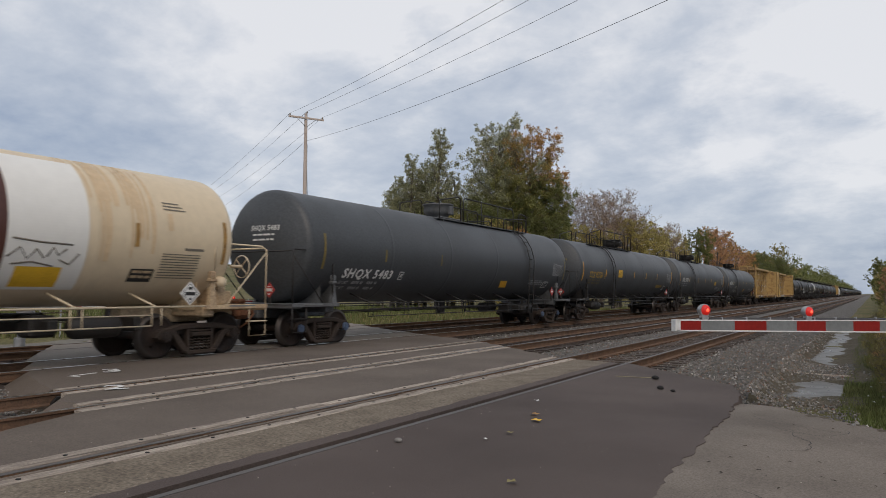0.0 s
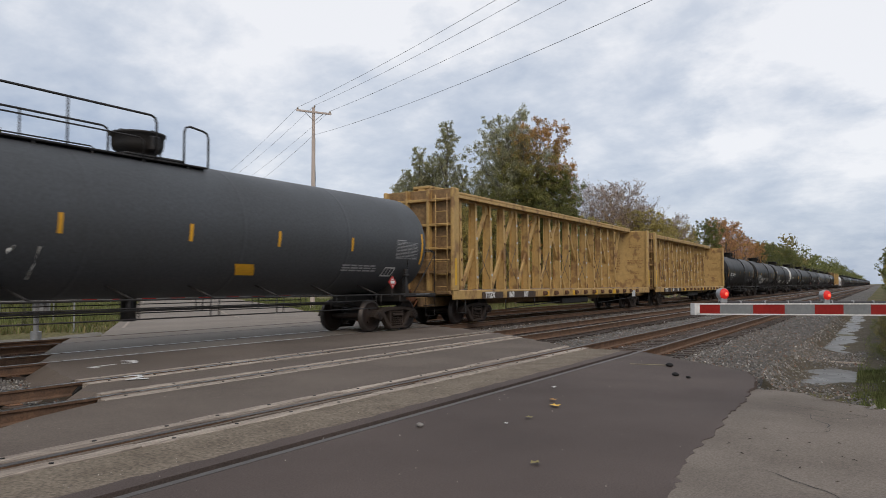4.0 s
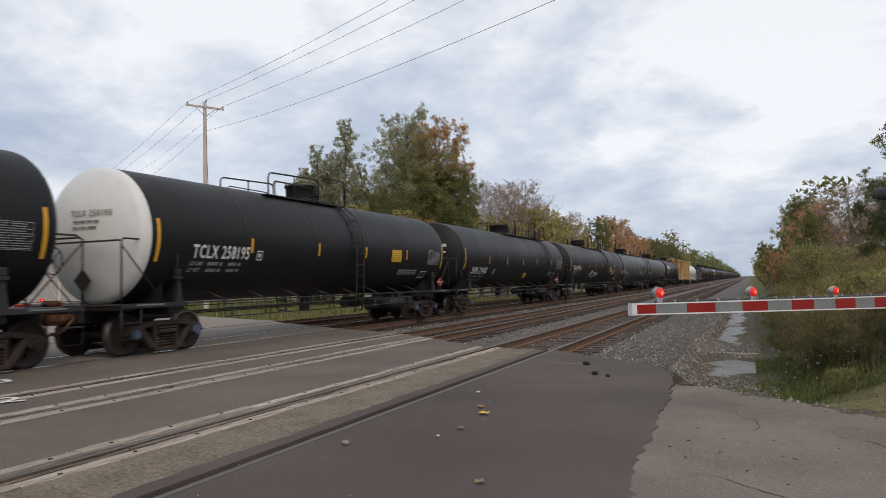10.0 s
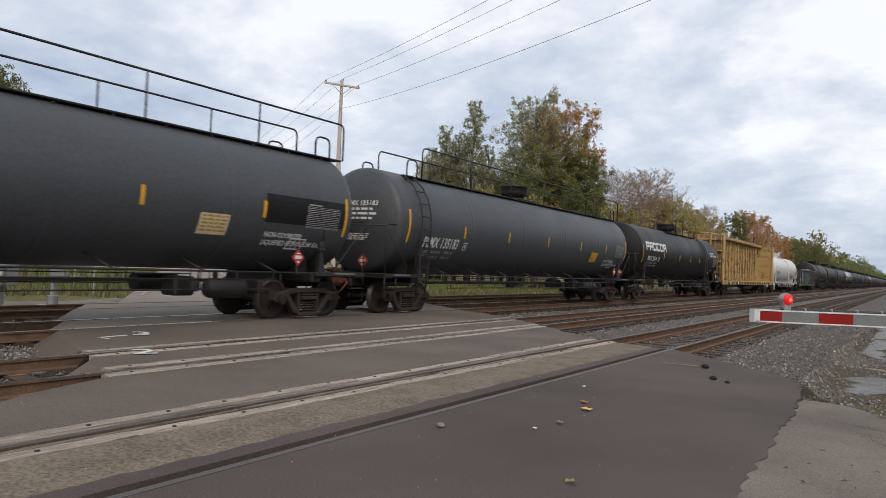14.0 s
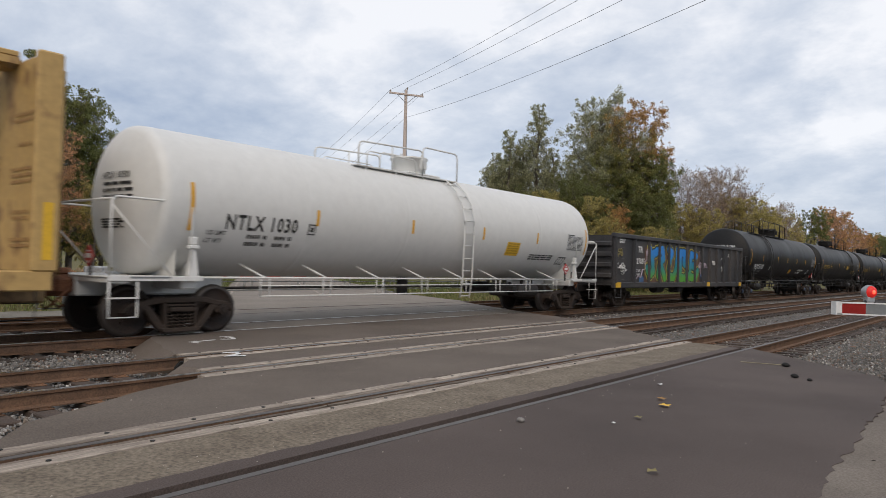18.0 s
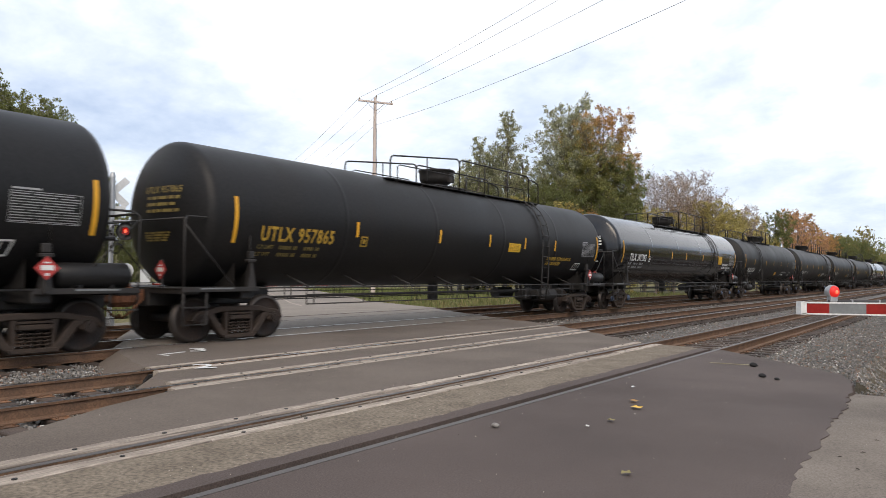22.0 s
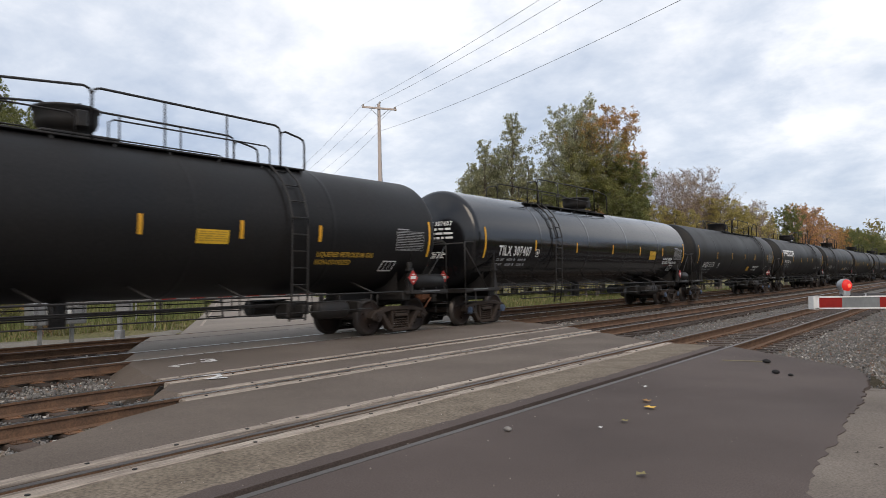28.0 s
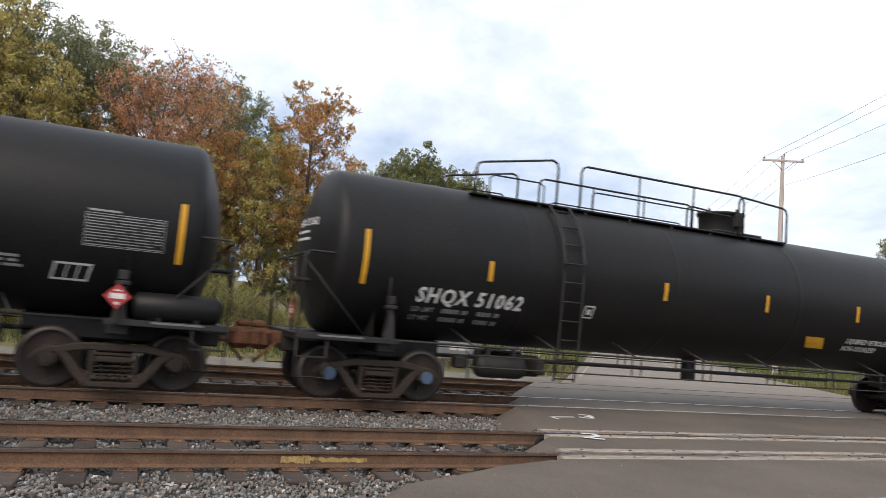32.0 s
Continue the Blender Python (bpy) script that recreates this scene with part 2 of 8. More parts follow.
M_GLOSS = material("tank_gloss_paint", (0.008, 0.008, 0.009), 0.16, 0, 0.2, 0.8, 18, 0.012, 0.003, coat=0.2)
M_WHITE = material("tank_white_paint", (0.64, 0.64, 0.62), 0.45, 0, 0.04, 0.7, 4, 0.015, 0.003, (0.45, 0.42, 0.37), streak=0.75)
M_PATCH = material("fresh_white_paint", (0.74, 0.73, 0.69), 0.5, 0, 0.03, 0.9, 4, 0.0, 0.003, (0.66, 0.62, 0.55))
M_CREAM = material("tank_cream_paint", (0.64, 0.53, 0.37), 0.5, 0, 0.05, 0.8, 5, 0.02, 0.003, (0.52, 0.36, 0.2), streak=0.8)
M_CREAMD = material("stained_cream_frame", (0.50, 0.38, 0.24), 0.65, 0, 0.35, 3, 20, 0.1, 0.004, (0.20, 0.115, 0.06), streak=0.5)
M_MAROON = material("tank_maroon_paint", (0.085, 0.03, 0.022), 0.5, 0, 0.2, 0.8, 15, 0.05, 0.003)
M_FRAME = material("grimy_underframe", (0.014, 0.013, 0.0125), 0.62, 0, 0.4, 3, 30, 0.2, 0.006, (0.026, 0.021, 0.018))
M_TRUCK = material("dusty_cast_truck", (0.032, 0.023, 0.018), 0.8, 0.1, 0.4, 3, 30, 0.3, 0.006, (0.046, 0.030, 0.021))
M_WHEEL = material("rusty_wheel_face", (0.026, 0.019, 0.016), 0.7, 0.2, 0.35, 4, 30, 0.2, 0.005, (0.045, 0.026, 0.018))
M_TREAD = material("worn_wheel_tread", (0.08, 0.07, 0.064), 0.5, 0.7, 0.1, 5, 40, 0.03, 0.002)
M_CAP = material("blue_bearing_cap", (0.10, 0.14, 0.22), 0.5, 0.2, 0.2, 8, 40, 0.1, 0.004)
M_COUPLER = material("rusty_coupler", (0.21, 0.085, 0.04), 0.8, 0.2, 0.4, 6, 40, 0.3, 0.006, (0.05, 0.03, 0.02))
M_YBAR = material("yellow_reflective_strip", (0.70, 0.36, 0.02), 0.5, 0, 0.12, 3, 30, 0.02, 0.002)
M_YFADE = material("worn_out_strip", (0.20, 0.145, 0.035), 0.6, 0, 0.3, 3, 30, 0.02, 0.002, (0.09, 0.08, 0.05))
M_YRUST = material("browned_strip", (0.36, 0.21, 0.06), 0.6, 0, 0.35, 4, 30, 0.02, 0.002, (0.12, 0.06, 0.025))
M_CURB = material("worn_grey_frame", (0.115, 0.12, 0.125), 0.55, 0, 0.35, 3, 30, 0.15, 0.005, (0.05, 0.048, 0.046))
M_LETTER = material("white_stencil_paint", (0.70, 0.70, 0.68), 0.6, 0, 0.12, 3, 30, 0.0, 0.002)
M_LETTERY = material("yellow_stencil_paint", (0.44, 0.27, 0.03), 0.6, 0, 0.12, 3, 30, 0.0, 0.002)
M_LETTERB = material("black_stencil_paint", (0.02, 0.02, 0.02), 0.6, 0, 0.12, 3, 30, 0.0, 0.002)
M_YPANEL = material("yellow_panel", (0.72, 0.43, 0.025), 0.5, 0, 0.12, 3, 30, 0.0, 0.002)
M_PLACARD = material("red_placard", (0.42, 0.045, 0.04), 0.45, 0, 0.12, 3, 30, 0.0, 0.002)
M_CBEAM = material("yellow_centerbeam_paint", (0.45, 0.295, 0.108), 0.6, 0, 0.12, 2.2, 7, 0.04, 0.004, (0.17, 0.085, 0.04), streak=0.2, edge=(0.535, 0.64))
n_ = M_CBEAM.node_tree.nodes
next(q for q in n_ if q.type == "MAP_RANGE" and abs(q.inputs[1].default_value - 0.535) < 0.001).inputs[4].default_value = 0.7
# rusty deck brown; on the bulkheads its darker tone paints in their shade
M_CBROWN = material("shaded_rusty_yellow_paint", (0.26, 0.165, 0.075), 0.7, 0, 0.35, 2.2, 9, 0.1, 0.004, (0.10, 0.058, 0.032), streak=0.5)
M_RUST = material("rust_patch", (0.13, 0.06, 0.03), 0.85, 0.1, 0.4, 3, 30, 0.3, 0.006, (0.07, 0.04, 0.028))
M_GOND = material("gondola_dark_paint", (0.026, 0.026, 0.029), 0.55, 0, 0.4, 1.1, 25, 0.2, 0.006, (0.075, 0.064, 0.056), streak=0.7)
M_GALV = material("galvanised_steel", (0.42, 0.43, 0.44), 0.45, 0.7, 0.15, 4, 30, 0.1, 0.003)
M_POLE = material("bleached_pole_wood", (0.56, 0.48, 0.43), 0.9, 0, 0.22, 4, 40, 0.4, 0.006, (0.33, 0.27, 0.23), streak=0.9)
M_WOOD = material("weathered_pole_wood", (0.30, 0.24, 0.19), 0.9, 0, 0.3, 4, 40, 0.4, 0.006, (0.19, 0.15, 0.12), streak=0.9)
M_WIRE = material("wire_black", (0.06, 0.06, 0.064), 0.6, 0.3, 0.1, 4, 30, 0.0, 0.002)
M_RED = material("red_reflective_sheet", (0.25, 0.014, 0.010), 0.55, 0, 0.12, 3, 30, 0.02, 0.002, spec=0.2)
M_SILVER = material("white_reflective_sheet", (0.55, 0.57, 0.58), 0.4, 0, 0.10, 3, 30, 0.02, 0.002)
M_HOOD = material("signal_black_paint", (0.018, 0.018, 0.019), 0.5, 0, 0.2, 5, 30, 0.05, 0.003)
M_LAMP = glow("lit_red_lamp", (0.50, 0.012, 0.008), 0.5)
M_BULB = glow("bright_red_bulb", (1.0, 0.10, 0.05), 1.6)
M_BAND = material("grey_reflective_sheet", (0.19, 0.20, 0.203), 0.55, 0, 0.12, 3, 30, 0.02, 0.002, spec=0.2)
M_LAMPDIM = glow("dim_red_lamp", (0.16, 0.01, 0.008), 0.0)
M_BARK = material("tree_bark", (0.17, 0.145, 0.12), 0.9, 0, 0.3, 4, 30, 0.5, 0.01, (0.06, 0.05, 0.04))
M_PALEBARK = material("pale_twig_bark", (0.34, 0.27, 0.235), 0.9, 0, 0.3, 4, 30, 0.3, 0.01, (0.20, 0.155, 0.13))
LEAVES = [("leaf_grey_green", (0.34, 0.345, 0.195), (0.42, 0.385, 0.22)), ("leaf_dark_green", (0.165, 0.185, 0.062), (0.25, 0.23, 0.08)),
          ("leaf_orange", (0.50, 0.27, 0.10), (0.45, 0.33, 0.10)), ("leaf_olive", (0.46, 0.38, 0.13), (0.37, 0.33, 0.12)),
          ("leaf_rust", (0.56, 0.29, 0.16), (0.47, 0.31, 0.12)), ("leaf_mid_green", (0.28, 0.28, 0.09), (0.39, 0.32, 0.11)),
          ("leaf_brown_olive", (0.27, 0.225, 0.085), (0.17, 0.17, 0.06)), ("leaf_cool_green", (0.21, 0.23, 0.12), (0.30, 0.28, 0.12)),
          ("leaf_pink_brown", (0.36, 0.25, 0.17), (0.30, 0.24, 0.11))]
LEAVES = [material(n, c, 0.65, 0, 0.3, 0.35, 2, 0, 0.01, t, island=0.45) for n, c, t in LEAVES]
def thin(m, share=0.5):
    """Lets light shine through leaves and blades."""
    n, l = m.node_tree.nodes, m.node_tree.links
    b, out = n["Principled BSDF"], n["Material Output"]
    t, mx = n.new("ShaderNodeBsdfTranslucent"), n.new("ShaderNodeMixShader")
    l.new(b.inputs["Base Color"].links[0].from_socket, t.inputs[0])
    mx.inputs[0].default_value = share
    l.new(b.outputs[0], mx.inputs[1])
    l.new(t.outputs[0], mx.inputs[2])
    l.new(mx.outputs[0], out.inputs[0])


for m_ in (*LEAVES, M_GRASS):
    thin(m_)
M_PUDDLE = material("puddle_water", (0.075, 0.066, 0.052), 0.3, 0, 0.3, 2, 9, 0.3, 0.004, spec=0.05)


# ---- mesh tools ----
class Mesh:
    """Collects vertices and faces; smooth faces are marked."""

    def __init__(self):
        self.v, self.f, self.s = [], [], []

    def add(self, verts, faces, smooth=False, m=None):
        o = len(self.v)
        self.v += [tuple(m @ Vector(p)) for p in verts] if m else [tuple(p) for p in verts]
        self.f += [tuple(i + o for i in q) for q in faces]
        self.s += [smooth] * len(faces)
        return self

    def box(self, x0, x1, y0, y1, z0, z1, c=0.0, m=None):
        if c <= 0:
            v = [(x, y, z) for x in (x0, x1) for y in (y0, y1) for z in (z0, z1)]
            return self.add(v, [(0, 1, 3, 2), (4, 6, 7, 5), (0, 4, 5, 1), (2, 3, 7, 6), (0, 2, 6, 4), (1, 5, 7, 3)], False, m)
        c = min(c, (x1 - x0) / 2.01, (y1 - y0) / 2.01, (z1 - z0) / 2.01)
        v = []
        for x, sx in ((x0, 1), (x1, -1)):
            for y, sy in ((y0, 1), (y1, -1)):
                for z, sz in ((z0, 1), (z1, -1)):
                    v += [(x, y + sy * c, z + sz * c), (x + sx * c, y, z + sz * c), (x + sx * c, y + sy * c, z)]
        k = lambda a, b, d, e: 3 * (4 * a + 2 * b + d) + e
        f = [[k(0, 0, 0, 0), k(0, 0, 1, 0), k(0, 1, 1, 0), k(0, 1, 0, 0)], [k(1, 0, 0, 0), k(1, 1, 0, 0), k(1, 1, 1, 0), k(1, 0, 1, 0)],
             [k(0, 0, 0, 1), k(1, 0, 0, 1), k(1, 0, 1, 1), k(0, 0, 1, 1)], [k(0, 1, 0, 1), k(0, 1, 1, 1), k(1, 1, 1, 1), k(1, 1, 0, 1)],
             [k(0, 0, 0, 2), k(0, 1, 0, 2), k(1, 1, 0, 2), k(1, 0, 0, 2)], [k(0, 0, 1, 2), k(1, 0, 1, 2), k(1, 1, 1, 2), k(0, 1, 1, 2)]]
        for a in (0, 1):
            for b in (0, 1):
                f += [[k(a, b, 0, 0), k(a, b, 0, 1), k(a, b, 1, 1), k(a, b, 1, 0)], [k(a, 0, b, 0), k(a, 0, b, 2), k(a, 1, b, 2), k(a, 1, b, 0)],
                      [k(0, a, b, 1), k(0, a, b, 2), k(1, a, b, 2), k(1, a, b, 1)]]
                f += [[k(a, b, d, 0), k(a, b, d, 1), k(a, b, d, 2)] for d in (0, 1)]
        return self.add(v, f, False, m)

    def cyl(self, p, q, r, r2=None, n=10, caps=True, smooth=True):
        p, q = Vector(p), Vector(q)
        r2 = r if r2 is None else r2
        rot = (q - p).to_track_quat("Z", "Y")
        ring = [rot @ Vector((math.cos(2 * math.pi * i / n), math.sin(2 * math.pi * i / n), 0)) for i in range(n)]
        self.add([p + w * r for w in ring] + [q + w * r2 for w in ring], [(i, (i + 1) % n, n + (i + 1) % n, n + i) for i in range(n)], smooth)
        if caps:
            if r > 0.001:
                self.add([p + w * r for w in ring], [tuple(range(n - 1, -1, -1))])
            if r2 > 0.001:
                self.add([q + w * r2 for w in ring], [tuple(range(n))])
        return self

    def tube(self, pts, r, n=6):
        pts = [Vector(p) for p in pts]
        rings = []
        for i, p in enumerate(pts):
            d = (pts[min(i + 1, len(pts) - 1)] - pts[max(i - 1, 0)]).normalized()
            rot = d.to_track_quat("Z", "Y")
            rings.append([p + rot @ Vector((r * math.cos(2 * math.pi * k / n), r * math.sin(2 * math.pi * k / n), 0)) for k in range(n)])
        v = [w for ring in rings for w in ring]
        f = [(i * n + k, i * n + (k + 1) % n, (i + 1) * n + (k + 1) % n, (i + 1) * n + k) for i in range(len(pts) - 1) for k in range(n)]
        self.add(v, f + [tuple(range(n - 1, -1, -1)), tuple(range((len(pts) - 1) * n, len(pts) * n))], True)
        return self

    def lathe(self, prof, axis="y", n=24, m=None):
        """prof: (along, radius) pairs, turned round the axis through 0."""
        v = []
        for a, r in prof:
            for i in range(n):
                c, s = r * math.cos(2 * math.pi * i / n), r * math.sin(2 * math.pi * i / n)
                v.append({"y": (s, a, c), "x": (a, c, s), "z": (c, s, a)}[axis])
        f = [(j * n + i, j * n + (i + 1) % n, (j + 1) * n + (i + 1) % n, (j + 1) * n + i) for j in range(len(prof) - 1) for i in range(n)]
        return self.add(v, f, True, m)

    def prism(self, poly, z0, z1, m=None):
        """poly: (x, y) corners, pulled up from z0 to z1."""
        n = len(poly)
        v = [(x, y, z0) for x, y in poly] + [(x, y, z1) for x, y in poly]
        return self.add(v, [tuple(range(n - 1, -1, -1)), tuple(range(n, 2 * n))] + [(i, (i + 1) % n, n + (i + 1) % n, n + i) for i in range(n)], False, m)

    def data(self, name, mat):
        me = bpy.data.meshes.new(name)
        me.from_pydata(self.v, [], self.f)
        me.polygons.foreach_set("use_smooth", self.s)
        if mat:
            me.materials.append(mat)
        me.update()
        return me


def part(name, mesh, mat, parent=None, label="", at=None):
    """One mesh object, under a thing or part where one is given; at: its pose there."""
    ob = new(name, mesh if isinstance(mesh, bpy.types.Mesh) else mesh.data(name, mat))
    ob.parent = parent
    if at is not None:
        ob.matrix_basis = at
    return tagged(ob, label)


def empty(name, label, category, group="", at=None):
    ob = new(name)
    ob.empty_display_size = 0.2
    if at is not None:
        ob.matrix_basis = at
    return tagged(ob, label, category, group)


def text_mesh(words, size, shear=0.0, bold=0.0, width=1.0, space=1.0, reach=0.0):
    """Flat letters as vertices (along, up) and triangles, from the built-in font; reach: the length to which the line is set."""
    cu = bpy.data.curves.new("letters", "FONT")
    cu.body, cu.size, cu.shear, cu.offset, cu.resolution_u, cu.space_character = words, size, shear, bold, 2, space
    ob = bpy.data.objects.new("letters", cu)
    me = bpy.data.meshes.new_from_object(ob)
    if reach:
        width = reach / max(p.co.x for p in me.vertices)
    v = [(p.co.x * width, p.co.y) for p in me.vertices]
    f = [tuple(p.vertices) for p in me.polygons]
    bpy.data.objects.remove(ob)
    bpy.data.curves.remove(cu)
    bpy.data.meshes.remove(me)
    return v, f
# ---- plan: tracks run along y, the road crosses them at a slant ----
TRACKS = {"a": -4.61, "b": -8.63, "c": -13.16, "d": -17.10}
HALF = 0.753
EDGE_L = [(-60.0, 40.4), (-30.6, 19.2), (-19.3, 11.4), (-14.6, 8.1), (-11.9, 6.5), (-10.3, 5.9), (-8.63, 5.3), (-7.5, 4.7), (-6.8, 3.0), (-5.3, 1.2), (-3.8, -1.0), (-2.0, -4.0), (2.0, -9.0)]
EDGE_R = [(-60.0, 53.8), (-30.6, 32.6), (-19.3, 24.4), (-15.5, 21.8), (-11.6, 19.2), (-9.8, 18.4), (-7.4, 16.2), (-5.5, 14.4), (-3.7, 14.0), (-1.9, 12.5), (-1.4, 11.9), (-1.13, 9.8)]


def along(edge, x):
    return float(np.interp(x, [p[0] for p in edge], [p[1] for p in edge]))


def smooth(a, b, x):
    t = np.clip((x - a) / (b - a), 0, 1)
    return t * t * (3 - 2 * t)


def lie(x, y):
    """Height of the open ground."""
    x, y = np.asarray(x, float), np.asarray(y, float)
    bed = np.where(x > -11, smooth(-1.5, -2.7, x), smooth(-21.2, -19.8, x))
    ditch = -0.48 + 0.58 * smooth(0.1, 1.8, x) + 0.25 * smooth(2, 12, x)
    left = -0.62 + 0.35 * smooth(-24, -34, x)
    z = np.where(x > -11, ditch, left) * (1 - bed) + bed * -0.285
    s = -0.81 * x + 0.586 * y
    z = z + 12.5 * smooth(80, 330, s) * smooth(-38, -110, x) + 1.2 * smooth(-36, -60, x) * smooth(40, 0, y)
    near = smooth(10.6, 9.4, y) * smooth(-2.6, -1.4, x) * smooth(-30, -8, y)
    z = z * (1 - near) + near * -0.10
    q = 0.586 * x + 0.81 * y
    return z - 0.06 * smooth(-1.9, -1.4, q) * smooth(9.4, 8.9, q)


def axis_steps(a, b, near, far_step):
    """Grid lines, fine round the near stretch and wide far off."""
    out, x = [near[0]], near[0]
    step = near[2]
    while out[-1] < near[1]:
        out.append(out[-1] + near[2])
    step = near[2]
    while out[-1] < b:
        step = min(step * 1.25, far_step)
        out.append(out[-1] + step)
    step, low = near[2], [near[0]]
    while low[-1] > a:
        step = min(step * 1.25, far_step)
        low.append(low[-1] - step)
    return np.array(low[:0:-1] + out)


def grid_sheet(name, xs, ys, fun, mat):
    X, Y = np.meshgrid(xs, ys)
    Z = fun(X, Y)
    nx, ny = len(xs), len(ys)
    me = bpy.data.meshes.new(name)
    i = np.arange(nx * ny).reshape(ny, nx)
    f = np.stack([i[:-1, :-1], i[:-1, 1:], i[1:, 1:], i[1:, :-1]], -1).reshape(-1, 4)
    me.from_pydata(np.stack([X, Y, Z], -1).reshape(-1, 3).tolist(), [], f.tolist())
    me.polygons.foreach_set("use_smooth", [True] * len(f))
    me.materials.append(mat)
    return new(name, me)


rng = np.random.default_rng(5)
gx, gy = axis_steps(-1500, 1500, (-46, 14, 0.5), 90), axis_steps(-1500, 2600, (-12, 42, 0.5), 90)
ground = grid_sheet("ground", gx, gy, lambda x, y: lie(x, y) + 0.05 * np.sin(1.9 * x + np.sin(y)) * np.sin(1.3 * y + x) * (np.abs(x + 11) > 9.5), M_GROUND)
tagged(ground, "rough grass and soil beside the railway", "ground", kind="structure")

# ballast bed under the four tracks
bx = np.array([-21.3, -20.6, -19.9, -19.4] + list(np.arange(-19.0, -2.8, 0.4)) + [-2.5, -1.9, -1.35, -1.1])
ballast = grid_sheet("ballast_bed", bx, np.array(list(np.arange(-120, -12, 6.0)) + list(np.arange(-12, 46, 0.35)) + list(np.arange(48, 140, 4.0)) + list(np.arange(140, 900, 30.0))),
                     lambda x, y: lie(x, y) + 0.03 + 0.025 * np.sin(5.1 * x + 1.7 * y) * np.sin(3.3 * y - x) - 0.05 * ((0.586 * x + 0.81 * y > -1.2) & (0.586 * x + 0.81 * y < 8.6)), M_BALLAST)
tagged(ballast, "grey crushed stone bed under the tracks", "ballast", kind="structure")


def stones(name, boxes, size, label):
    """Loose angular stones, strewn over stretches of the plan, as one heap."""
    vs, fs, n = [], [], 0
    base = np.array([(1, 0, -.3), (-.4, .9, -.3), (-.5, -.8, -.3), (.3, .5, .6), (-.6, 0, .5), (.3, -.6, .55)])
    tri = np.array([(0, 1, 3), (1, 4, 3), (1, 2, 4), (2, 5, 4), (2, 0, 5), (0, 3, 5), (3, 4, 5)])
    for x0, x1, y0, y1, count in boxes:
        px, py = rng.uniform(x0, x1, count), rng.uniform(y0, y1, count)
        q = 0.586 * px + 0.81 * py
        lo = np.interp(px, [p[0] for p in EDGE_L], [p[1] for p in EDGE_L])
        hi = np.interp(px, [p[0] for p in EDGE_R], [p[1] for p in EDGE_R])
        keep = (py < lo - 0.1) | (py > hi + 0.1)
        for t in TRACKS.values():
            keep &= (np.abs(np.abs(px - t) - HALF) > 0.12)
        px, py = px[keep], py[keep]
        k = len(px)
        r = size * rng.uniform(0.55, 1.35, (k, 1, 1))
        a = rng.uniform(0, 6.28, k)
        sq = rng.uniform(0.6, 1.3, (k, 1, 3))
        p = (base[None] + rng.normal(0, 0.12, (k, 6, 3))) * r * sq
        c, s = np.cos(a)[:, None], np.sin(a)[:, None]
        p = np.stack([p[..., 0] * c - p[..., 1] * s, p[..., 0] * s + p[..., 1] * c, p[..., 2]], -1)
        p += np.stack([px, py, lie(px, py) + 0.035 + rng.uniform(0, 0.05, k)], -1)[:, None]
        vs.append(p.reshape(-1, 3))
        fs.append((tri[None] + 6 * (np.arange(k)[:, None, None]) + n).reshape(-1, 3))
        n += 6 * k
    me = bpy.data.meshes.new(name)
    me.from_pydata(np.concatenate(vs).tolist(), [], np.concatenate(fs).tolist())
    me.materials.append(M_STONE)
    return tagged(new(name, me), label, "gravel", kind="stuff")


stones("ballast_stones", [(-7.9, -5.0, -5.5, 4.6, 19000), (-12.3, -7.9, -6.5, 6.2, 24000), (-16.5, -13, -7, 8, 3500), (-24, -18, -7, 14, 5000), (-4.6, -1.3, 12.2, 26, 13000), (-12.3, -4.6, 14, 26, 9000),
                          (-5.6, -1.2, 26, 48, 6000), (-12.3, -5.6, 26, 48, 5000), (-1.6, 0.2, 9.6, 14, 1500), (-5.35, -3.85, 14.4, 40, 7000)], 0.025, "loose grey crushed stones between the tracks")


# ---- tracks: rails, ties and plates ----
def rail_mesh(y0, y1):
    prof = [(-.07, -.172), (.07, -.172), (.07, -.160), (.012, -.14), (.009, -.045), (.034, -.034), (.036, -.006), (.033, -.003), (-.033, -.003), (-.036, -.006), (-.034, -.034), (-.009, -.045), (-.012, -.14), (-.07, -.160)]
    n = len(prof)
    cuts = [y0, y1]
    v = [(x, y, z) for y in cuts for x, z in prof]
    return Mesh().add(v, [tuple(range(n - 1, -1, -1)), tuple(range(n, 2 * n))] + [(i, (i + 1) % n, n + (i + 1) % n, n + i) for i in range(n)])


track_label = {"a": "siding track with dull rails set in the pavement", "b": "rusty railway track with tie plates and wooden ties",
               "c": "main railway track that the train rolls on", "d": "far railway track beside the grass"}
NEAR_TIES = {"a": (14.2, 46.0), "b": (-9.0, 4.8), "c": (-9.0, 6.4), "d": (-9.0, 9.0)}
tie_me = Mesh().box(-1.30, 1.30, -0.115, 0.115, -0.30, 0, 0.012).data("tie", M_TIE)
plate = Mesh().box(-0.17, 0.17, -0.09, 0.09, 0, 0.014, 0.005)
for sx in (-0.12, 0.12):
    for sy in (-0.055, 0.055):
        plate.cyl((sx, sy, 0.014), (sx, sy, 0.03), 0.016, n=6)
plate_me = plate.data("tie_plate", M_PLATE)
railway = {}
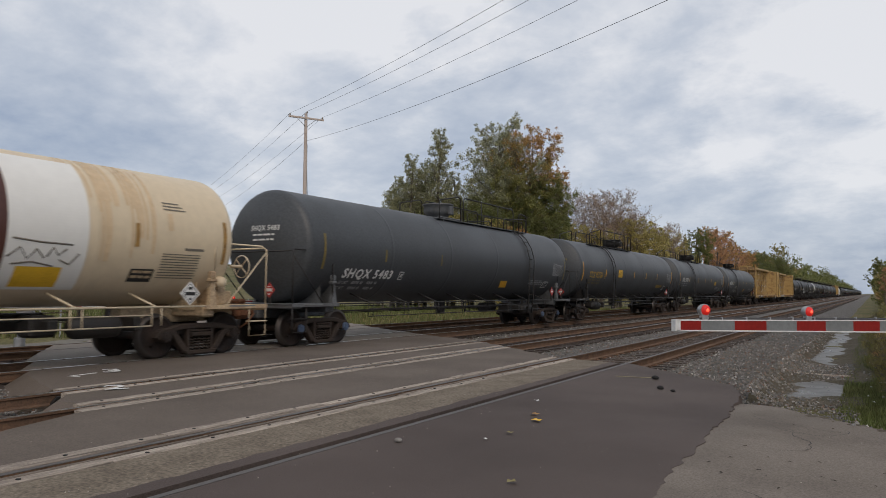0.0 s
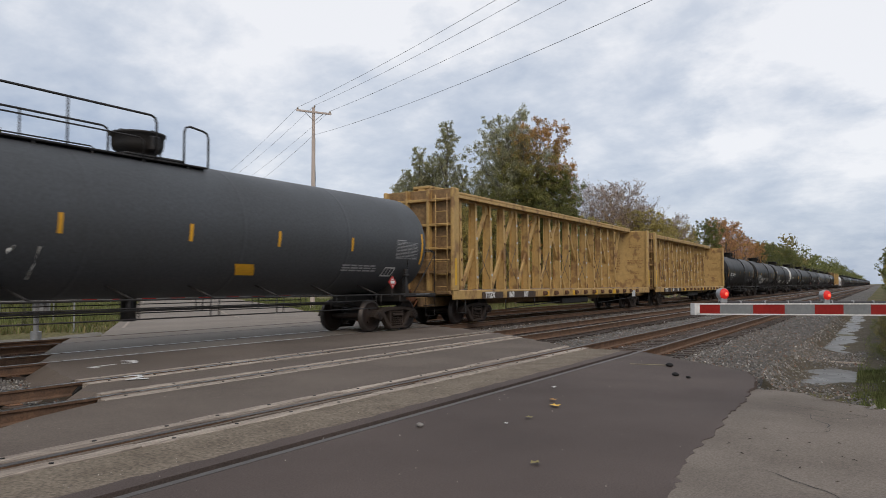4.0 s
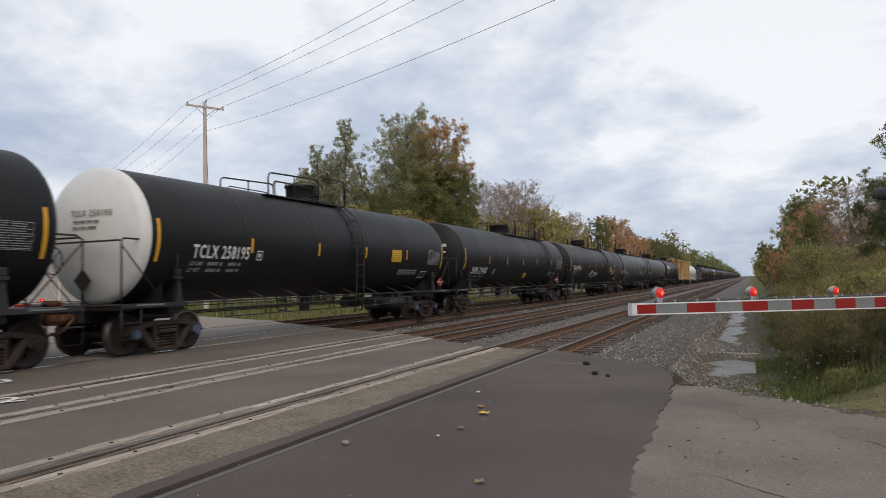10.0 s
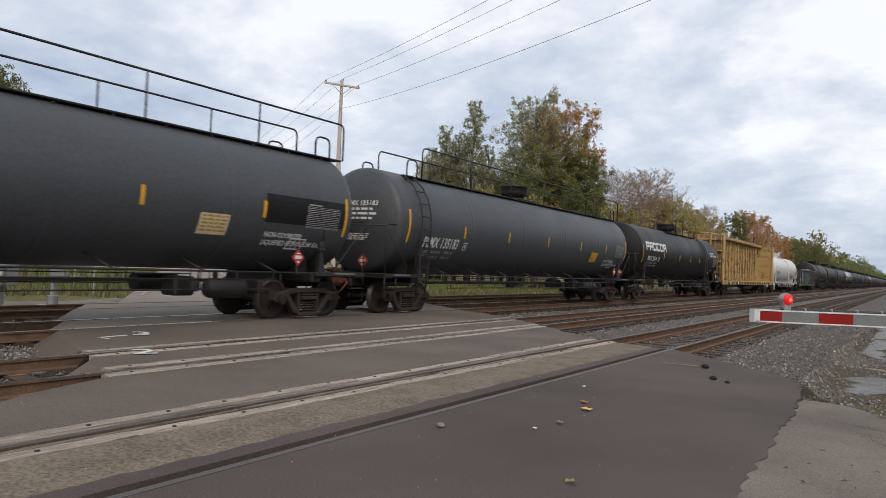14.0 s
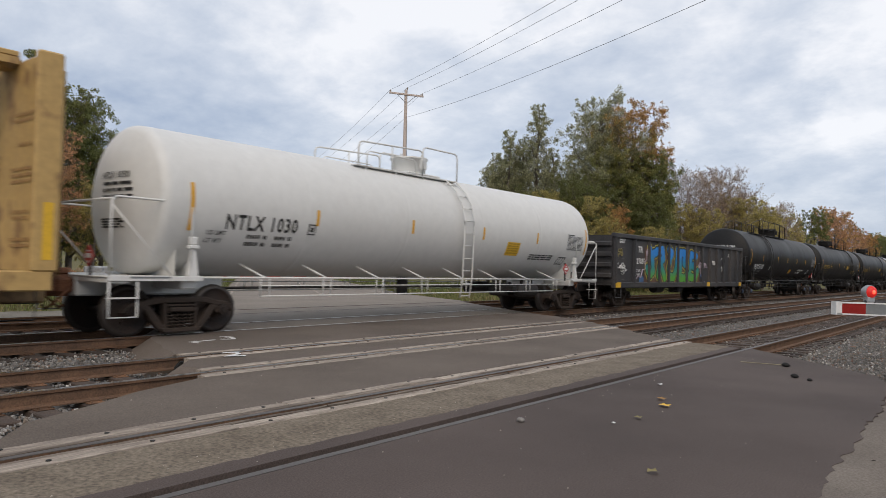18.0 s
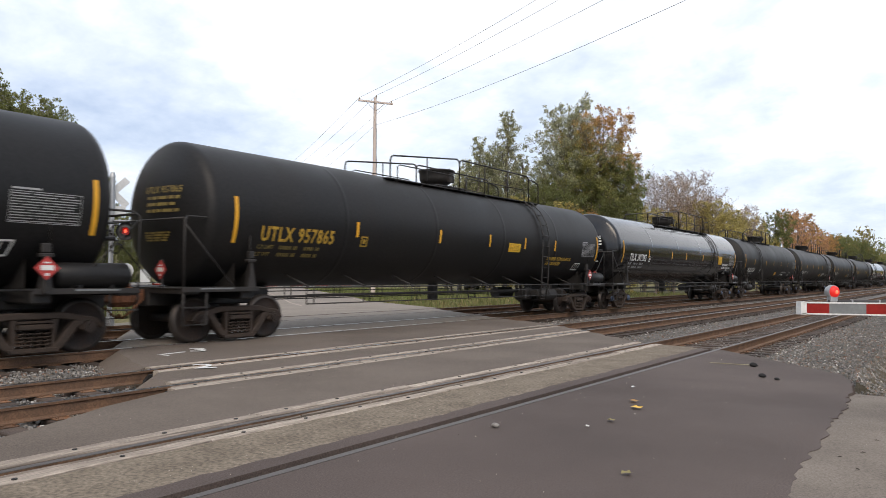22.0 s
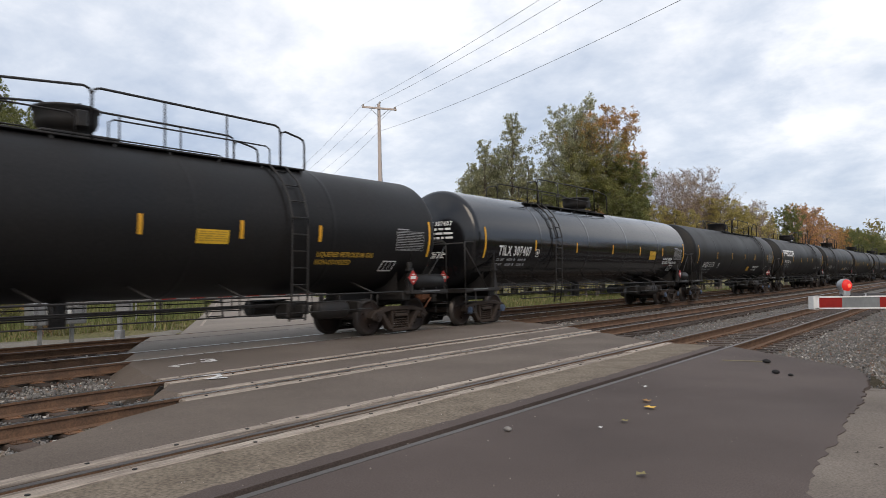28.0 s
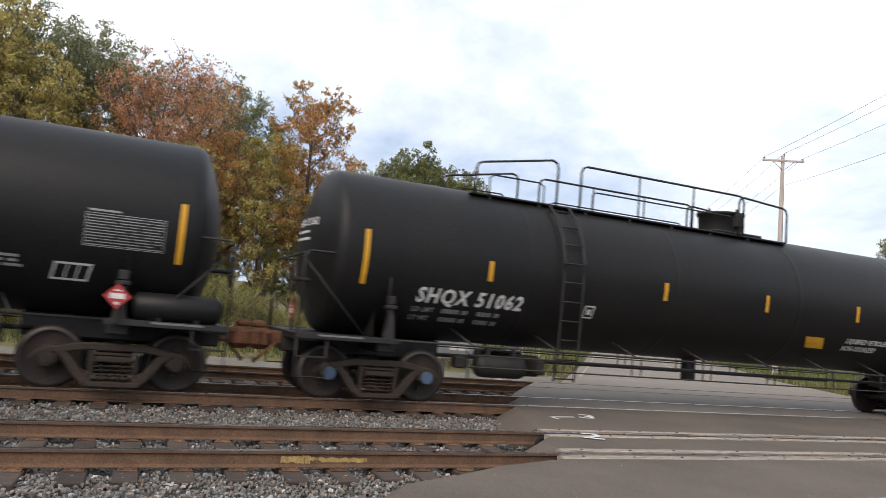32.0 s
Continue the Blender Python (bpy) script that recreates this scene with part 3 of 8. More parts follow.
for k, cx in TRACKS.items():
    tr = railway[k] = empty("railway_track", track_label[k], "railway track", "parallel railway tracks", pose(cx, 0, 0))
    tr["kind"] = "structure"
    for sx in (-HALF, HALF):
        r = part("rail", rail_mesh(-120, 900), M_RAIL, tr, at=pose(sx, 0, 0))
        part("rail_head", Mesh().box(-0.035, 0.035, -120, 900, -0.006, 0), M_POLISH if k in "bc" else M_RAILTOP, r, "worn steel running surface")
    y0, y1 = NEAR_TIES[k]
    far = Mesh()
    y, i = -60.0, 0
    while y < 260:
        skip = along(EDGE_L, cx) - 0.4 < y < along(EDGE_R, cx) + 0.3
        if not skip:
            jit = rng.uniform(-0.03, 0.03)
            if y0 <= y <= y1:
                part("tie", tie_me, None, tr, at=pose(rng.uniform(-.05, .05), y + jit, -0.186, 0, 0, rng.uniform(-1.2, 1.2)))
                for sx in (-HALF, HALF):
                    part("tie_plate", plate_me, None, tr, at=pose(sx, y + jit, -0.187))
            else:
                far.box(-1.30, 1.30, y - 0.115 + jit, y + 0.115 + jit, -0.30, -0.186)
                if y < 90:
                    for sx in (-HALF, HALF):
                        far.box(sx - .17, sx + .17, y + jit - .09, y + jit + .09, -0.187, -0.172)
        y += 0.505
    tagged(part("far_ties", far, M_TIE, tr), kind="stuff")
paint = Mesh()
for y, w, z0_, z1_ in ((1.12, 0.30, -0.125, -0.06), (1.38, 0.2, -0.10, -0.07), (1.55, 0.5, -0.12, -0.075), (1.3, 0.12, -0.135, -0.055)):
    k = 8
    paint.add([(0.0005 * y, y + w * (t / k) + 0.02 * math.sin(5 * t), (z0_ if s else z1_) + 0.012 * math.sin(3 * t + y * 9 + 2 * s)) for s in (1, 0) for t in range(k + 1)], [(t, t + 1, k + 2 + t, k + 1 + t) for t in range(k)])
paint = part("paint_mark", paint, material("faded_yellow_spray", (0.46, 0.33, 0.12), 0.8, 0, 0.4, 9, 40, 0, 0.01, (0.22, 0.13, 0.06)), railway["b"], "yellow spray paint on the rail web", at=pose(HALF + 0.0145, 0.42, 0.0))

# ---- the road: strips of pavement between the rails ----
road = empty("road", "patched asphalt road across the tracks", "road")
road["kind"] = "structure"


def strip(name, x0, x1, mat, z=-0.006, label="", step=0.35, parent=None, ragged=0.09, thick=0.30, skirt=0.55, fray=0.0):
    """A strip of pavement between two lines along the track, cut off by the road's slanting edges."""
    n = max(2, int((x1 - x0) / step) + 1)
    xs = np.linspace(x0, x1, n)
    v, f = [], []
    rows = 160 if fray else 24
    for j in range(rows + 1):
        for i, x in enumerate(xs):
            if fray and i == 0:
                x += fray * (0.6 * math.sin(0.31 * j) + 0.5 * math.sin(1.13 * j + 1) + rng.uniform(-0.5, 0.5))
            a = along(EDGE_L, x) + ragged * (math.sin(9 * x) + 0.7 * math.sin(23 * x + 1))
            b = along(EDGE_R, x) + ragged * math.sin(7 * x + 2)
            v.append((x, a + (b - a) * j / rows, z))
    for j in range(rows):
        for i in range(n - 1):
            f.append((j * n + i, j * n + i + 1, (j + 1) * n + i + 1, (j + 1) * n + i))
    o = len(v)
    ringi = list(range(n)) + [j * n + n - 1 for j in range(1, rows + 1)] + [rows * n + i for i in range(n - 2, -1, -1)] + [j * n for j in range(rows - 1, 0, -1)]
    v += [(v[i][0], v[i][1] + (-skirt if i < n else (.15 if i >= rows * n else 0)), z - thick) for i in ringi]
    m = len(ringi)
    f += [(ringi[(k + 1) % m], ringi[k], o + k, o + (k + 1) % m) for k in range(m)]
    return part(name, Mesh().add(v, f), mat, parent or road, label)


rails_x = sorted(c + s for c in TRACKS.values() for s in (-HALF, HALF))
gaps = []
for i, r in enumerate(rails_x):
    left_rail = i % 2 == 0
    gaps.append((r - (0.045 if left_rail else 0.15 if i == 7 else 0.105), r + (0.105 if left_rail else 0.045)))
for r0, r1 in gaps:
    strip("flangeway", r0 - 0.005, r1 + 0.005, M_RUBBER, -0.062, "dark flangeway beside the rail", 0.08, ragged=0.0, thick=0.1, skirt=0.1)
spans = [(gaps[i][1], gaps[i + 1][0]) for i in range(7)]
for i, (a, b) in enumerate(spans):
    if i == 4:
        strip("pavement_strip", a + 0.245, b - 0.175, M_ASPHALT)
    elif i == 5:
        strip("pavement_strip", a + 0.275, b - 0.27, M_ASPHALT)
    elif i == 6:
        strip("pavement_strip", a + 0.25, -4.12, M_TAN, -0.008, "tan exposed-aggregate concrete between the siding rails", ragged=0.02)
        strip("pavement_strip", -4.21, b, M_DARK, -0.001, "dark asphalt band along the rail", fray=0.022)
    elif i == 3:
        strip("pavement_strip", a, b - 0.265, M_ASPHALT)
    else:
        strip("pavement_strip", a, b, M_SHEENROAD)
# planks and seals along the rails, laid end to end
SPIKE_ME = Mesh().cyl((0, 0, -0.02), (0, 0, 0.006), 0.02, n=8).data("spike", M_RUBBER)
for x0, x1, wood in ((spans[3][1] - 0.26, spans[3][1] - 0.075, M_STRIP), (spans[3][1] - 0.07, spans[3][1], M_SEAL), (spans[4][0], spans[4][0] + 0.06, M_SEAL), (spans[4][0] + 0.065, spans[4][0] + 0.24, M_STRIP), (spans[4][1] - 0.17, spans[4][1], M_STRIP),
                     (spans[5][0], spans[5][0] + 0.065, M_SEAL), (spans[5][0] + 0.07, spans[5][0] + 0.27, M_STRIP), (spans[5][1] - 0.265, spans[5][1] - 0.10, M_STRIP), (spans[5][1] - 0.095, spans[5][1], M_SEAL), (spans[6][0], spans[6][0] + 0.06, M_SEAL), (spans[6][0] + 0.065, spans[6][0] + 0.245, M_STRIP)):
    xm = (x0 + x1) / 2
    y, b = along(EDGE_L, xm) + 0.05, along(EDGE_R, xm) - 0.05
    while y < b - 0.3:
        y2 = min(b, y + rng.uniform(2.2, 3.6))
        pm, n_, dz = Mesh(), 12, rng.uniform(-0.007, 0.005)
        # worn timber: wavering edges, bruised corners, a slightly crowned top
        ends = [y + 0.006 + (y2 - y - 0.012) * k / n_ for k in range(n_ + 1)]
        lo_ = [x0 + 0.004 + abs(rng.normal(0, 0.006)) + (0.02 * rng.uniform() if k in (0, n_) else 0) for k in range(n_ + 1)]
        hi_ = [x1 - 0.004 - abs(rng.normal(0, 0.006)) - (0.02 * rng.uniform() if k in (0, n_) else 0) for k in range(n_ + 1)]
        ring = [[(l, q, -0.17), (l, q, -0.004 + dz), (l + 0.012, q, 0.003 + dz + rng.normal(0, 0.0012)), (h - 0.012, q, 0.003 + dz + rng.normal(0, 0.0012)), (h, q, -0.004 + dz), (h, q, -0.17)] for l, h, q in zip(lo_, hi_, ends)]
        pm.add([q for r_ in ring for q in r_], [(6 * k + i, 6 * k + i + 1, 6 * k + 7 + i, 6 * k + 6 + i) for k in range(n_) for i in range(5)] + [(5, 4, 3, 2, 1, 0), tuple(6 * n_ + i for i in range(6))])
        part("crossing_plank" if wood is M_STRIP else "rail_seal", pm, wood, road)
        if wood is M_STRIP:
            for yy in np.arange(y + 0.35, y2 - 0.2, 0.75):
                part("spike", SPIKE_ME, None, road, at=pose(xm + rng.uniform(-0.03, 0.03), yy, dz + 0.003))
        y = y2
far = Mesh()
ss = list(np.arange(0, 60, 2.0)) + list(np.arange(60, 420, 10.0))
for j, s in enumerate(ss):
    for q in (-1.35, 1.2, 3.75, 6.3, 8.85):
        x, y = rails_x[0] - 0.045 - 0.81 * s, 0
        # cross-section at the slant of the track near it, square to the road far off
        t = min(1, s / 30)
        bx_ = (rails_x[0] - 0.045) * (1 - t) + t * (0.586 * q - 0.81 * (20.4 + s))
        by_ = (q - 0.586 * bx_) / 0.81
        bx2 = bx_ - (0.81 * s if t < 1 else 0) * (1 - t)
        by2 = (q - 0.586 * bx2) / 0.81
        far.v.append((bx2, by2, max(float(lie(bx2, by2)) + 0.14, -0.006 - 0.012 * min(s, 25))))
    if j:
        o = (j - 1) * 5
        for i in range(4):
            far.f.append((o + i, o + i + 1, o + i + 6, o + i + 5))
            far.s.append(True)
part("far_pavement", far, M_SHEENROAD, road, "grey asphalt road that climbs away to a rise")
lines = Mesh()
for q, w in ((3.75, 0.06), (8.45, 0.05), (-0.95, 0.05)):
    for s0 in np.arange(4, 300, 3.0):
        pts = []
        for s in (s0, s0 + 3.0):
            for dq in (-w, w):
                bx_ = 0.586 * (q + dq) - 0.81 * (21.5 + s)
                by_ = (q + dq - 0.586 * bx_) / 0.81
                pts.append((bx_, by_, max(float(lie(bx_, by_)) + 0.14, -0.006 - 0.012 * min(s, 25)) + 0.02))
        lines.add(pts, [(0, 1, 3, 2)])
part("lane_line", lines, M_STRIP, road, "worn white lane line")
# dark new asphalt on the near side
n = 240
v, f = [], []
ys = np.linspace(-9, 12.3, n)
for y in ys:
    xl = rails_x[-1] + 0.045
    xr = float(np.interp(y, [-9, 4.7, 5.9, 7.2, 9.8, 10.6, 11.6, 12.3], [0.6, -0.91, -1.0, -1.03, -1.13, -1.24, -1.45, -1.9])) + 0.02 * math.sin(3.1 * y) + 0.012 * math.sin(11 * y) + rng.normal(0, 0.014)
    for i in range(9):
        v.append((xl + (xr - xl) * i / 8, y + (along(EDGE_R, xl) - 12.3) * (1 - i / 8) * smooth(10.5, 12.3, y) + 0.0, 0.0 - 0.038 * float(smooth(11.4, 12.3, y)) * (i / 8)))
for j in range(n - 1):
    for i in range(8):
        f.append((j * 9 + i, j * 9 + i + 1, (j + 1) * 9 + i + 1, (j + 1) * 9 + i))
o = len(v)
side = [j * 9 + 8 for j in range(n)] + [(n - 1) * 9 + i for i in range(7, -1, -1)]
v += [(v[i][0] + 0.03, v[i][1] + (0.06 if k >= n else 0), v[i][2] - 0.2) for k, i in enumerate(side)]
f += [(side[k], o + k, o + k + 1, side[k + 1]) for k in range(len(side) - 1)]
part("pavement_patch", Mesh().add(v, f), M_DARK, road, "fresh dark asphalt patch beside the siding rail")
# old broken pavement where the camera stands
edge = [(-1.5, 10.0), (-0.75, 9.95), (-0.44, 9.7), (0.2, 9.0), (0.75, 8.5), (1.46, 7.7), (2.6, 6.9), (4.5, 5.6), (8, 4)]
v, f = [], []
xs = np.linspace(-2.2, 8, 40)
for j in range(25):
    for x0_ in xs:
        ym = -12 + 22 * j / 24
        lo_ = float(np.interp(ym, [-12, -9, 4.7, 9.8, 11], [0.5, 0.3, -1.05, -1.3, -1.4]))
        x = lo_ + (x0_ + 2.2) / 10.2 * (8 - lo_)
        top = float(np.interp(x, [p[0] for p in edge], [p[1] for p in edge])) + 0.06 * math.sin(6 * x) + 0.03 * math.sin(17 * x)
        y = -12 + (top + 12) * j / 24
        v.append((x, y, -0.006 + 0.006 * math.sin(1.3 * x + 0.7 * y) - (0.03 if j == 24 else 0)))
for j in range(24):
    for i in range(39):
        f.append((j * 40 + i, j * 40 + i + 1, (j + 1) * 40 + i + 1, (j + 1) * 40 + i))
o = len(v)
v += [(v[24 * 40 + i][0], v[24 * 40 + i][1] + 0.1, -0.2) for i in range(40)]
f += [(24 * 40 + i, 24 * 40 + i + 1, o + i + 1, o + i) for i in range(39)]
part("old_pavement", Mesh().add(v, f), M_OLD, road, "worn grey pavement with a crumbled edge")
cracks = Mesh()
ck = np.random.default_rng(19)
for x0, y0, a, k in ((-0.9, 8.9, -0.5, 22), (0.1, 8.5, -1.2, 16), (-0.6, 6.9, 0.2, 20), (0.5, 7.3, -2.2, 14), (-0.7, 5.4, 0.6, 18), (0.9, 6.4, -0.2, 12), (-0.2, 4.2, 1.2, 14)):
    vv, x, y = [], x0, y0
    for i in range(k):
        a += ck.uniform(-0.6, 0.6)
        w = 0.0045 * math.sin(math.pi * (i + 0.5) / k) * ck.uniform(0.5, 1.3)
        zc_ = 0.004 + 0.006 * math.sin(1.3 * x + 0.7 * y) - 0.006
        vv += [(x - w * math.sin(a), y + w * math.cos(a), zc_), (x + w * math.sin(a), y - w * math.cos(a), zc_)]
        x, y = x + 0.09 * math.cos(a), y + 0.09 * math.sin(a)
    cracks.add(vv, [(2 * i, 2 * i + 1, 2 * i + 3, 2 * i + 2) for i in range(k - 1)])
part("crack", cracks, M_RUBBER, road, "dark tarry crack")
# a verge of trodden dirt and stones along the broken edge, with twigs
vv_, vf_ = [], []
ex = np.arange(-1.6, 7.6, 0.07)
for i, x in enumerate(ex):
    y0 = float(np.interp(x, [p[0] for p in edge], [p[1] for p in edge])) + 0.06 * math.sin(6 * x) + 0.03 * math.sin(17 * x)
    for k in range(10):
        y = y0 - 0.22 + 0.13 * k
        z = float(lie(x + 0.45 * k / 9, y)) + 0.012
        u = min(1, k / 5)
        vv_.append((x + 0.45 * k / 9, y, (-0.012 * (1 - u) + z * u) + (0.022 * math.sin(9 * x + 5 * y) * math.sin(4 * x - 11 * y) + 0.012 * math.sin(27 * x + 3 * k) if 0 < k < 9 else -0.02)))
vf_ = [(i * 10 + k, (i + 1) * 10 + k, (i + 1) * 10 + k + 1, i * 10 + k + 1) for i in range(len(ex) - 1) for k in range(9)]
tagged(part("dirt_verge", Mesh().add(vv_, vf_, True), material("trodden_verge_dirt", (0.115, 0.094, 0.073), 0.95, 0, 0.4, 2.5, 30, 0.9, 0.02, (0.07, 0.058, 0.043), spec=0.1)), "trodden brown dirt along the broken pavement edge", "verge", kind="structure")
ve_ = np.random.default_rng(57)
gv, gf = [], []
for k in range(1500):
    i = int(ve_.integers(0, len(ex)))
    q = vv_[i * 10 + int(ve_.integers(1, 9))]
    x, y, z, r_, a = q[0] + ve_.normal(0, 0.05), q[1] + ve_.normal(0, 0.06), q[2], 0.008 + 0.03 * ve_.uniform() ** 3, ve_.uniform(0, 6.28)
    o = len(gv)
    gv += [(x + r_ * math.cos(a + w), y + r_ * math.sin(a + w), z - 0.006) for w in (0, 2.1, 4.2)] + [(x + 0.3 * r_, y, z + 0.8 * r_)]
    gf += [(o, o + 1, o + 3), (o + 1, o + 2, o + 3), (o + 2, o, o + 3)]
gm_ = bpy.data.meshes.new("verge_stones")
gm_.from_pydata(gv, [], gf)
gm_.materials.append(M_STONE)
tagged(new("verge_stones", gm_), "small stones and clods on the verge dirt", "stones", kind="stuff")
gv, gf = [], []
for k in range(90):
    x, y, a, w = ve_.uniform(-0.9, 3.2), ve_.uniform(2.5, 8.6), ve_.uniform(0, 6.28), ve_.uniform(0.008, 0.035)
    if y > float(np.interp(x, [p[0] for p in edge], [p[1] for p in edge])) - 0.2:
        continue
    c_, s_ = math.cos(a), math.sin(a)
    o = len(gv)
    gv += [(x + w * c_, y + w * s_, 0.003), (x - 0.3 * w * s_, y + 0.3 * w * c_, 0.006), (x - w * c_, y - w * s_, 0.003), (x + 0.3 * w * s_, y - 0.3 * w * c_, 0.004), (x, y, 0.011)]
    gf += [(o, o + 1, o + 4), (o + 1, o + 2, o + 4), (o + 2, o + 3, o + 4), (o + 3, o, o + 4)]
gm_ = bpy.data.meshes.new("leaf_litter")
gm_.from_pydata(gv, [], gf)
gm_.materials.append(material("dry_leaf_litter", (0.05, 0.036, 0.024), 0.9, 0, 0.3, 4, 30, 0, 0.01, island=0.5))
tagged(new("leaf_litter", gm_), "dark dry leaf scraps strewn over old pavement", "leaf litter", kind="stuff")
for pts in (((2.35, 9.0, 0.06), (2.8, 8.75, 0.1), (3.3, 8.55, 0.06), (3.6, 8.3, 0.02)), ((1.35, 9.75, 0.02), (1.55, 9.95, 0.12), (1.75, 10.3, 0.16))):
    zb = float(lie(pts[0][0], pts[0][1]))
    tagged(part("fallen_branch", Mesh().tube([(a, b, zb + c) for a, b, c in pts], 0.02, 6), M_BARK), "dark fallen branch lying on the weedy verge", "branch")
# grit and small stones swept over the road
gr_ = np.random.default_rng(91)
gv, gf = [], []
for k in range(900):
    x, y = gr_.uniform(-7.5, 1.2), gr_.uniform(0.5, 12.5)
    if k % 3 == 0:
        x = gr_.choice((-5.6, -5.15, -4.4, -3.6, -7.7)) + gr_.normal(0, 0.06)
    if not along(EDGE_L, x) + 0.2 < y < (along(EDGE_R, x) if x < -1.4 else 8.5) - 0.4:
        continue
    r_, a, z = 0.008 * gr_.uniform(0.2, 1.0) ** 2 + 0.0015, gr_.uniform(0, 6.28), 0.001
    o = len(gv)
    gv += [(x + r_ * math.cos(a + q), y + r_ * math.sin(a + q), z) for q in (0, 2.1, 4.2)] + [(x, y, z + r_)]
    gf += [(o, o + 1, o + 3), (o + 1, o + 2, o + 3), (o + 2, o, o + 3)]
gm_ = bpy.data.meshes.new("road_grit")
gm_.from_pydata(gv, [], gf)
gm_.materials.append(material("pale_grit", (0.30, 0.265, 0.225), 0.9, 0, 0.2, 3, 20, 0, 0.01, island=0.6))
tagged(new("road_grit", gm_), "pale grit strewn over the asphalt", "grit", kind="stuff")
# spray marks of the surveyors
for words, x, y, turn, size in (("3", -10.95, 7.25, 60, 0.75), ("2", -8.95, 6.0, 60, 0.7)):
    tv, tf = text_mesh(words, size, bold=0.01)
    part("paint_number", Mesh().add([(a, b, 0) for a, b in tv], tf), M_LETTER, road, "white sprayed survey mark", at=pose(x, y, 0.012, 0, 0, turn))
arrow = Mesh().box(0, 0.07, -0.55, 0.0, 0, 0.003).box(0, 0.25, -0.55, -0.5, 0, 0.003)
part("paint_arrow", arrow, M_LETTER, road, at=pose(-11.1, 7.25, -0.004, 0, 0, 8))
part("paint_line", Mesh().box(0, 0.7, -0.025, 0.025, 0, 0.003), material("yellow_line", (0.34, 0.29, 0.16), 0.9, 0, 0.35, 6, 40, 0, 0.01), road, "faded yellow stripe", at=pose(-3.35, 11.7, 0.005, 0, 0, 10))

# a muddy ditch floor with hollows that hold rainwater, and a board across it
def mud(x, y):
    """Mud floor: a hollow before the board, a gravel bar, and a long narrow pool behind it."""
    w = 0.10 * np.sin(2.1 * y + 1.3 * x) + 0.12 * np.sin(4.7 * x - 3.1 * y) + 0.09 * np.sin(7.0 * y + 5.0 * x) + 0.09 * np.sin(11.0 * x + 4.0 * y) * np.sin(6.1 * y - 3.0 * x)
    near_ = 1 - ((x + 0.50 + 0.12 * np.sin(1.9 * y)) / 0.72) ** 2 - ((y - 15.4) / 1.7) ** 2
    far_ = np.minimum(1 - ((x + 0.84 + 0.10 * np.sin(0.9 * y)) / 0.42) ** 2, (y - 19.4 - 2.6 * (-0.32 - x)) / 1.2)
    deep = np.clip(np.maximum(near_, far_) + 1.9 * w, -1.0, 1.0)
    return -0.424 - 0.055 * deep + 0.010 * np.sin(17 * y + 9 * x) * np.sin(13 * x) + 0.24 * smooth(-1.05, -1.5, x)


mx_, my_ = np.arange(-1.45, 0.65, 0.09), np.arange(12.6, 46, 0.11)
tagged(grid_sheet("ditch_floor", mx_, my_, lambda x, y: mud(x, y) - 0.25 * smooth(13.4, 12.7, y), material("wet_ditch_mud", (0.115, 0.098, 0.075), 0.95, 0, 0.4, 1.5, 25, 0.8, 0.03, (0.075, 0.068, 0.045), spec=0.1)), "wet brown mud floor of the trackside ditch", "ditch", kind="structure")
tagged(part("puddle", Mesh().add([(-1.6, 13.2, -0.445), (0.5, 13.2, -0.445), (0.5, 46, -0.445), (-1.6, 46, -0.445)], [(0, 1, 2, 3)]), M_PUDDLE), "still rainwater lying in the trackside ditch", "water", kind="structure")
tagged(part("board", Mesh().box(-0.55, 0.55, -0.06, 0.06, -0.03, 0.03, 0.008), M_STRIP, at=pose(-0.6, 17.6, -0.385, 0, 0, -3)), "grey weathered board lying across the puddle", "board")
gv, gf, gs_ = [], [], np.random.default_rng(77)
for k in range(5200):
    x, y = -1.75 + 0.95 * gs_.beta(1.0, 2.2), 12.4 + 26 * gs_.uniform() ** 1.5
    if k % 5 == 0:
        x, y = gs_.uniform(-1.4, 0.0), gs_.uniform(17.0, 20.5)
    z, r_, a = float(max(mud(x, y) if x > -1.45 else lie(x, y) + 0.03, -0.47)) + 0.008, 0.03 * gs_.uniform(0.5, 1.4), gs_.uniform(0, 6.28)
    o = len(gv)
    gv += [(x + r_ * math.cos(a), y + r_ * math.sin(a), z - 0.01), (x + r_ * math.cos(a + 2.1), y + r_ * math.sin(a + 2.1), z - 0.01), (x + r_ * math.cos(a + 4.2), y + r_ * math.sin(a + 4.2), z - 0.01), (x + 0.3 * r_ * math.cos(a), y, z + 0.8 * r_)]
    gf += [(o, o + 1, o + 3), (o + 1, o + 2, o + 3), (o + 2, o, o + 3)]
gm_ = bpy.data.meshes.new("ditch_stones")
gm_.from_pydata(gv, [], gf)
gm_.materials.append(M_STONE)
tagged(new("ditch_stones", gm_), "loose grey stones along the ditch edge", "gravel", kind="stuff")
# trodden gravel beyond the far track
yard = grid_sheet("gravel_yard", np.arange(-27.5, -19.6, 0.35), np.arange(-30, 17, 0.35), lambda x, y: lie(x, y) + 0.09 + 0.02 * np.sin(2.1 * x + 1.3 * y) * np.sin(1.7 * y) - 0.6 * smooth(-26.2, -27.4, x + 0.5 * np.sin(0.8 * y)) - 0.6 * smooth(-2.1, -1.2, 0.586 * x + 0.81 * y),
                  material("trodden_gravel", (0.20, 0.185, 0.16), 0.95, 0, 0.4, 0.9, 40, 0.9, 0.02, (0.13, 0.12, 0.10), spec=0.1))
tagged(yard, "grey trodden gravel beside the far track", "gravel yard", kind="structure")
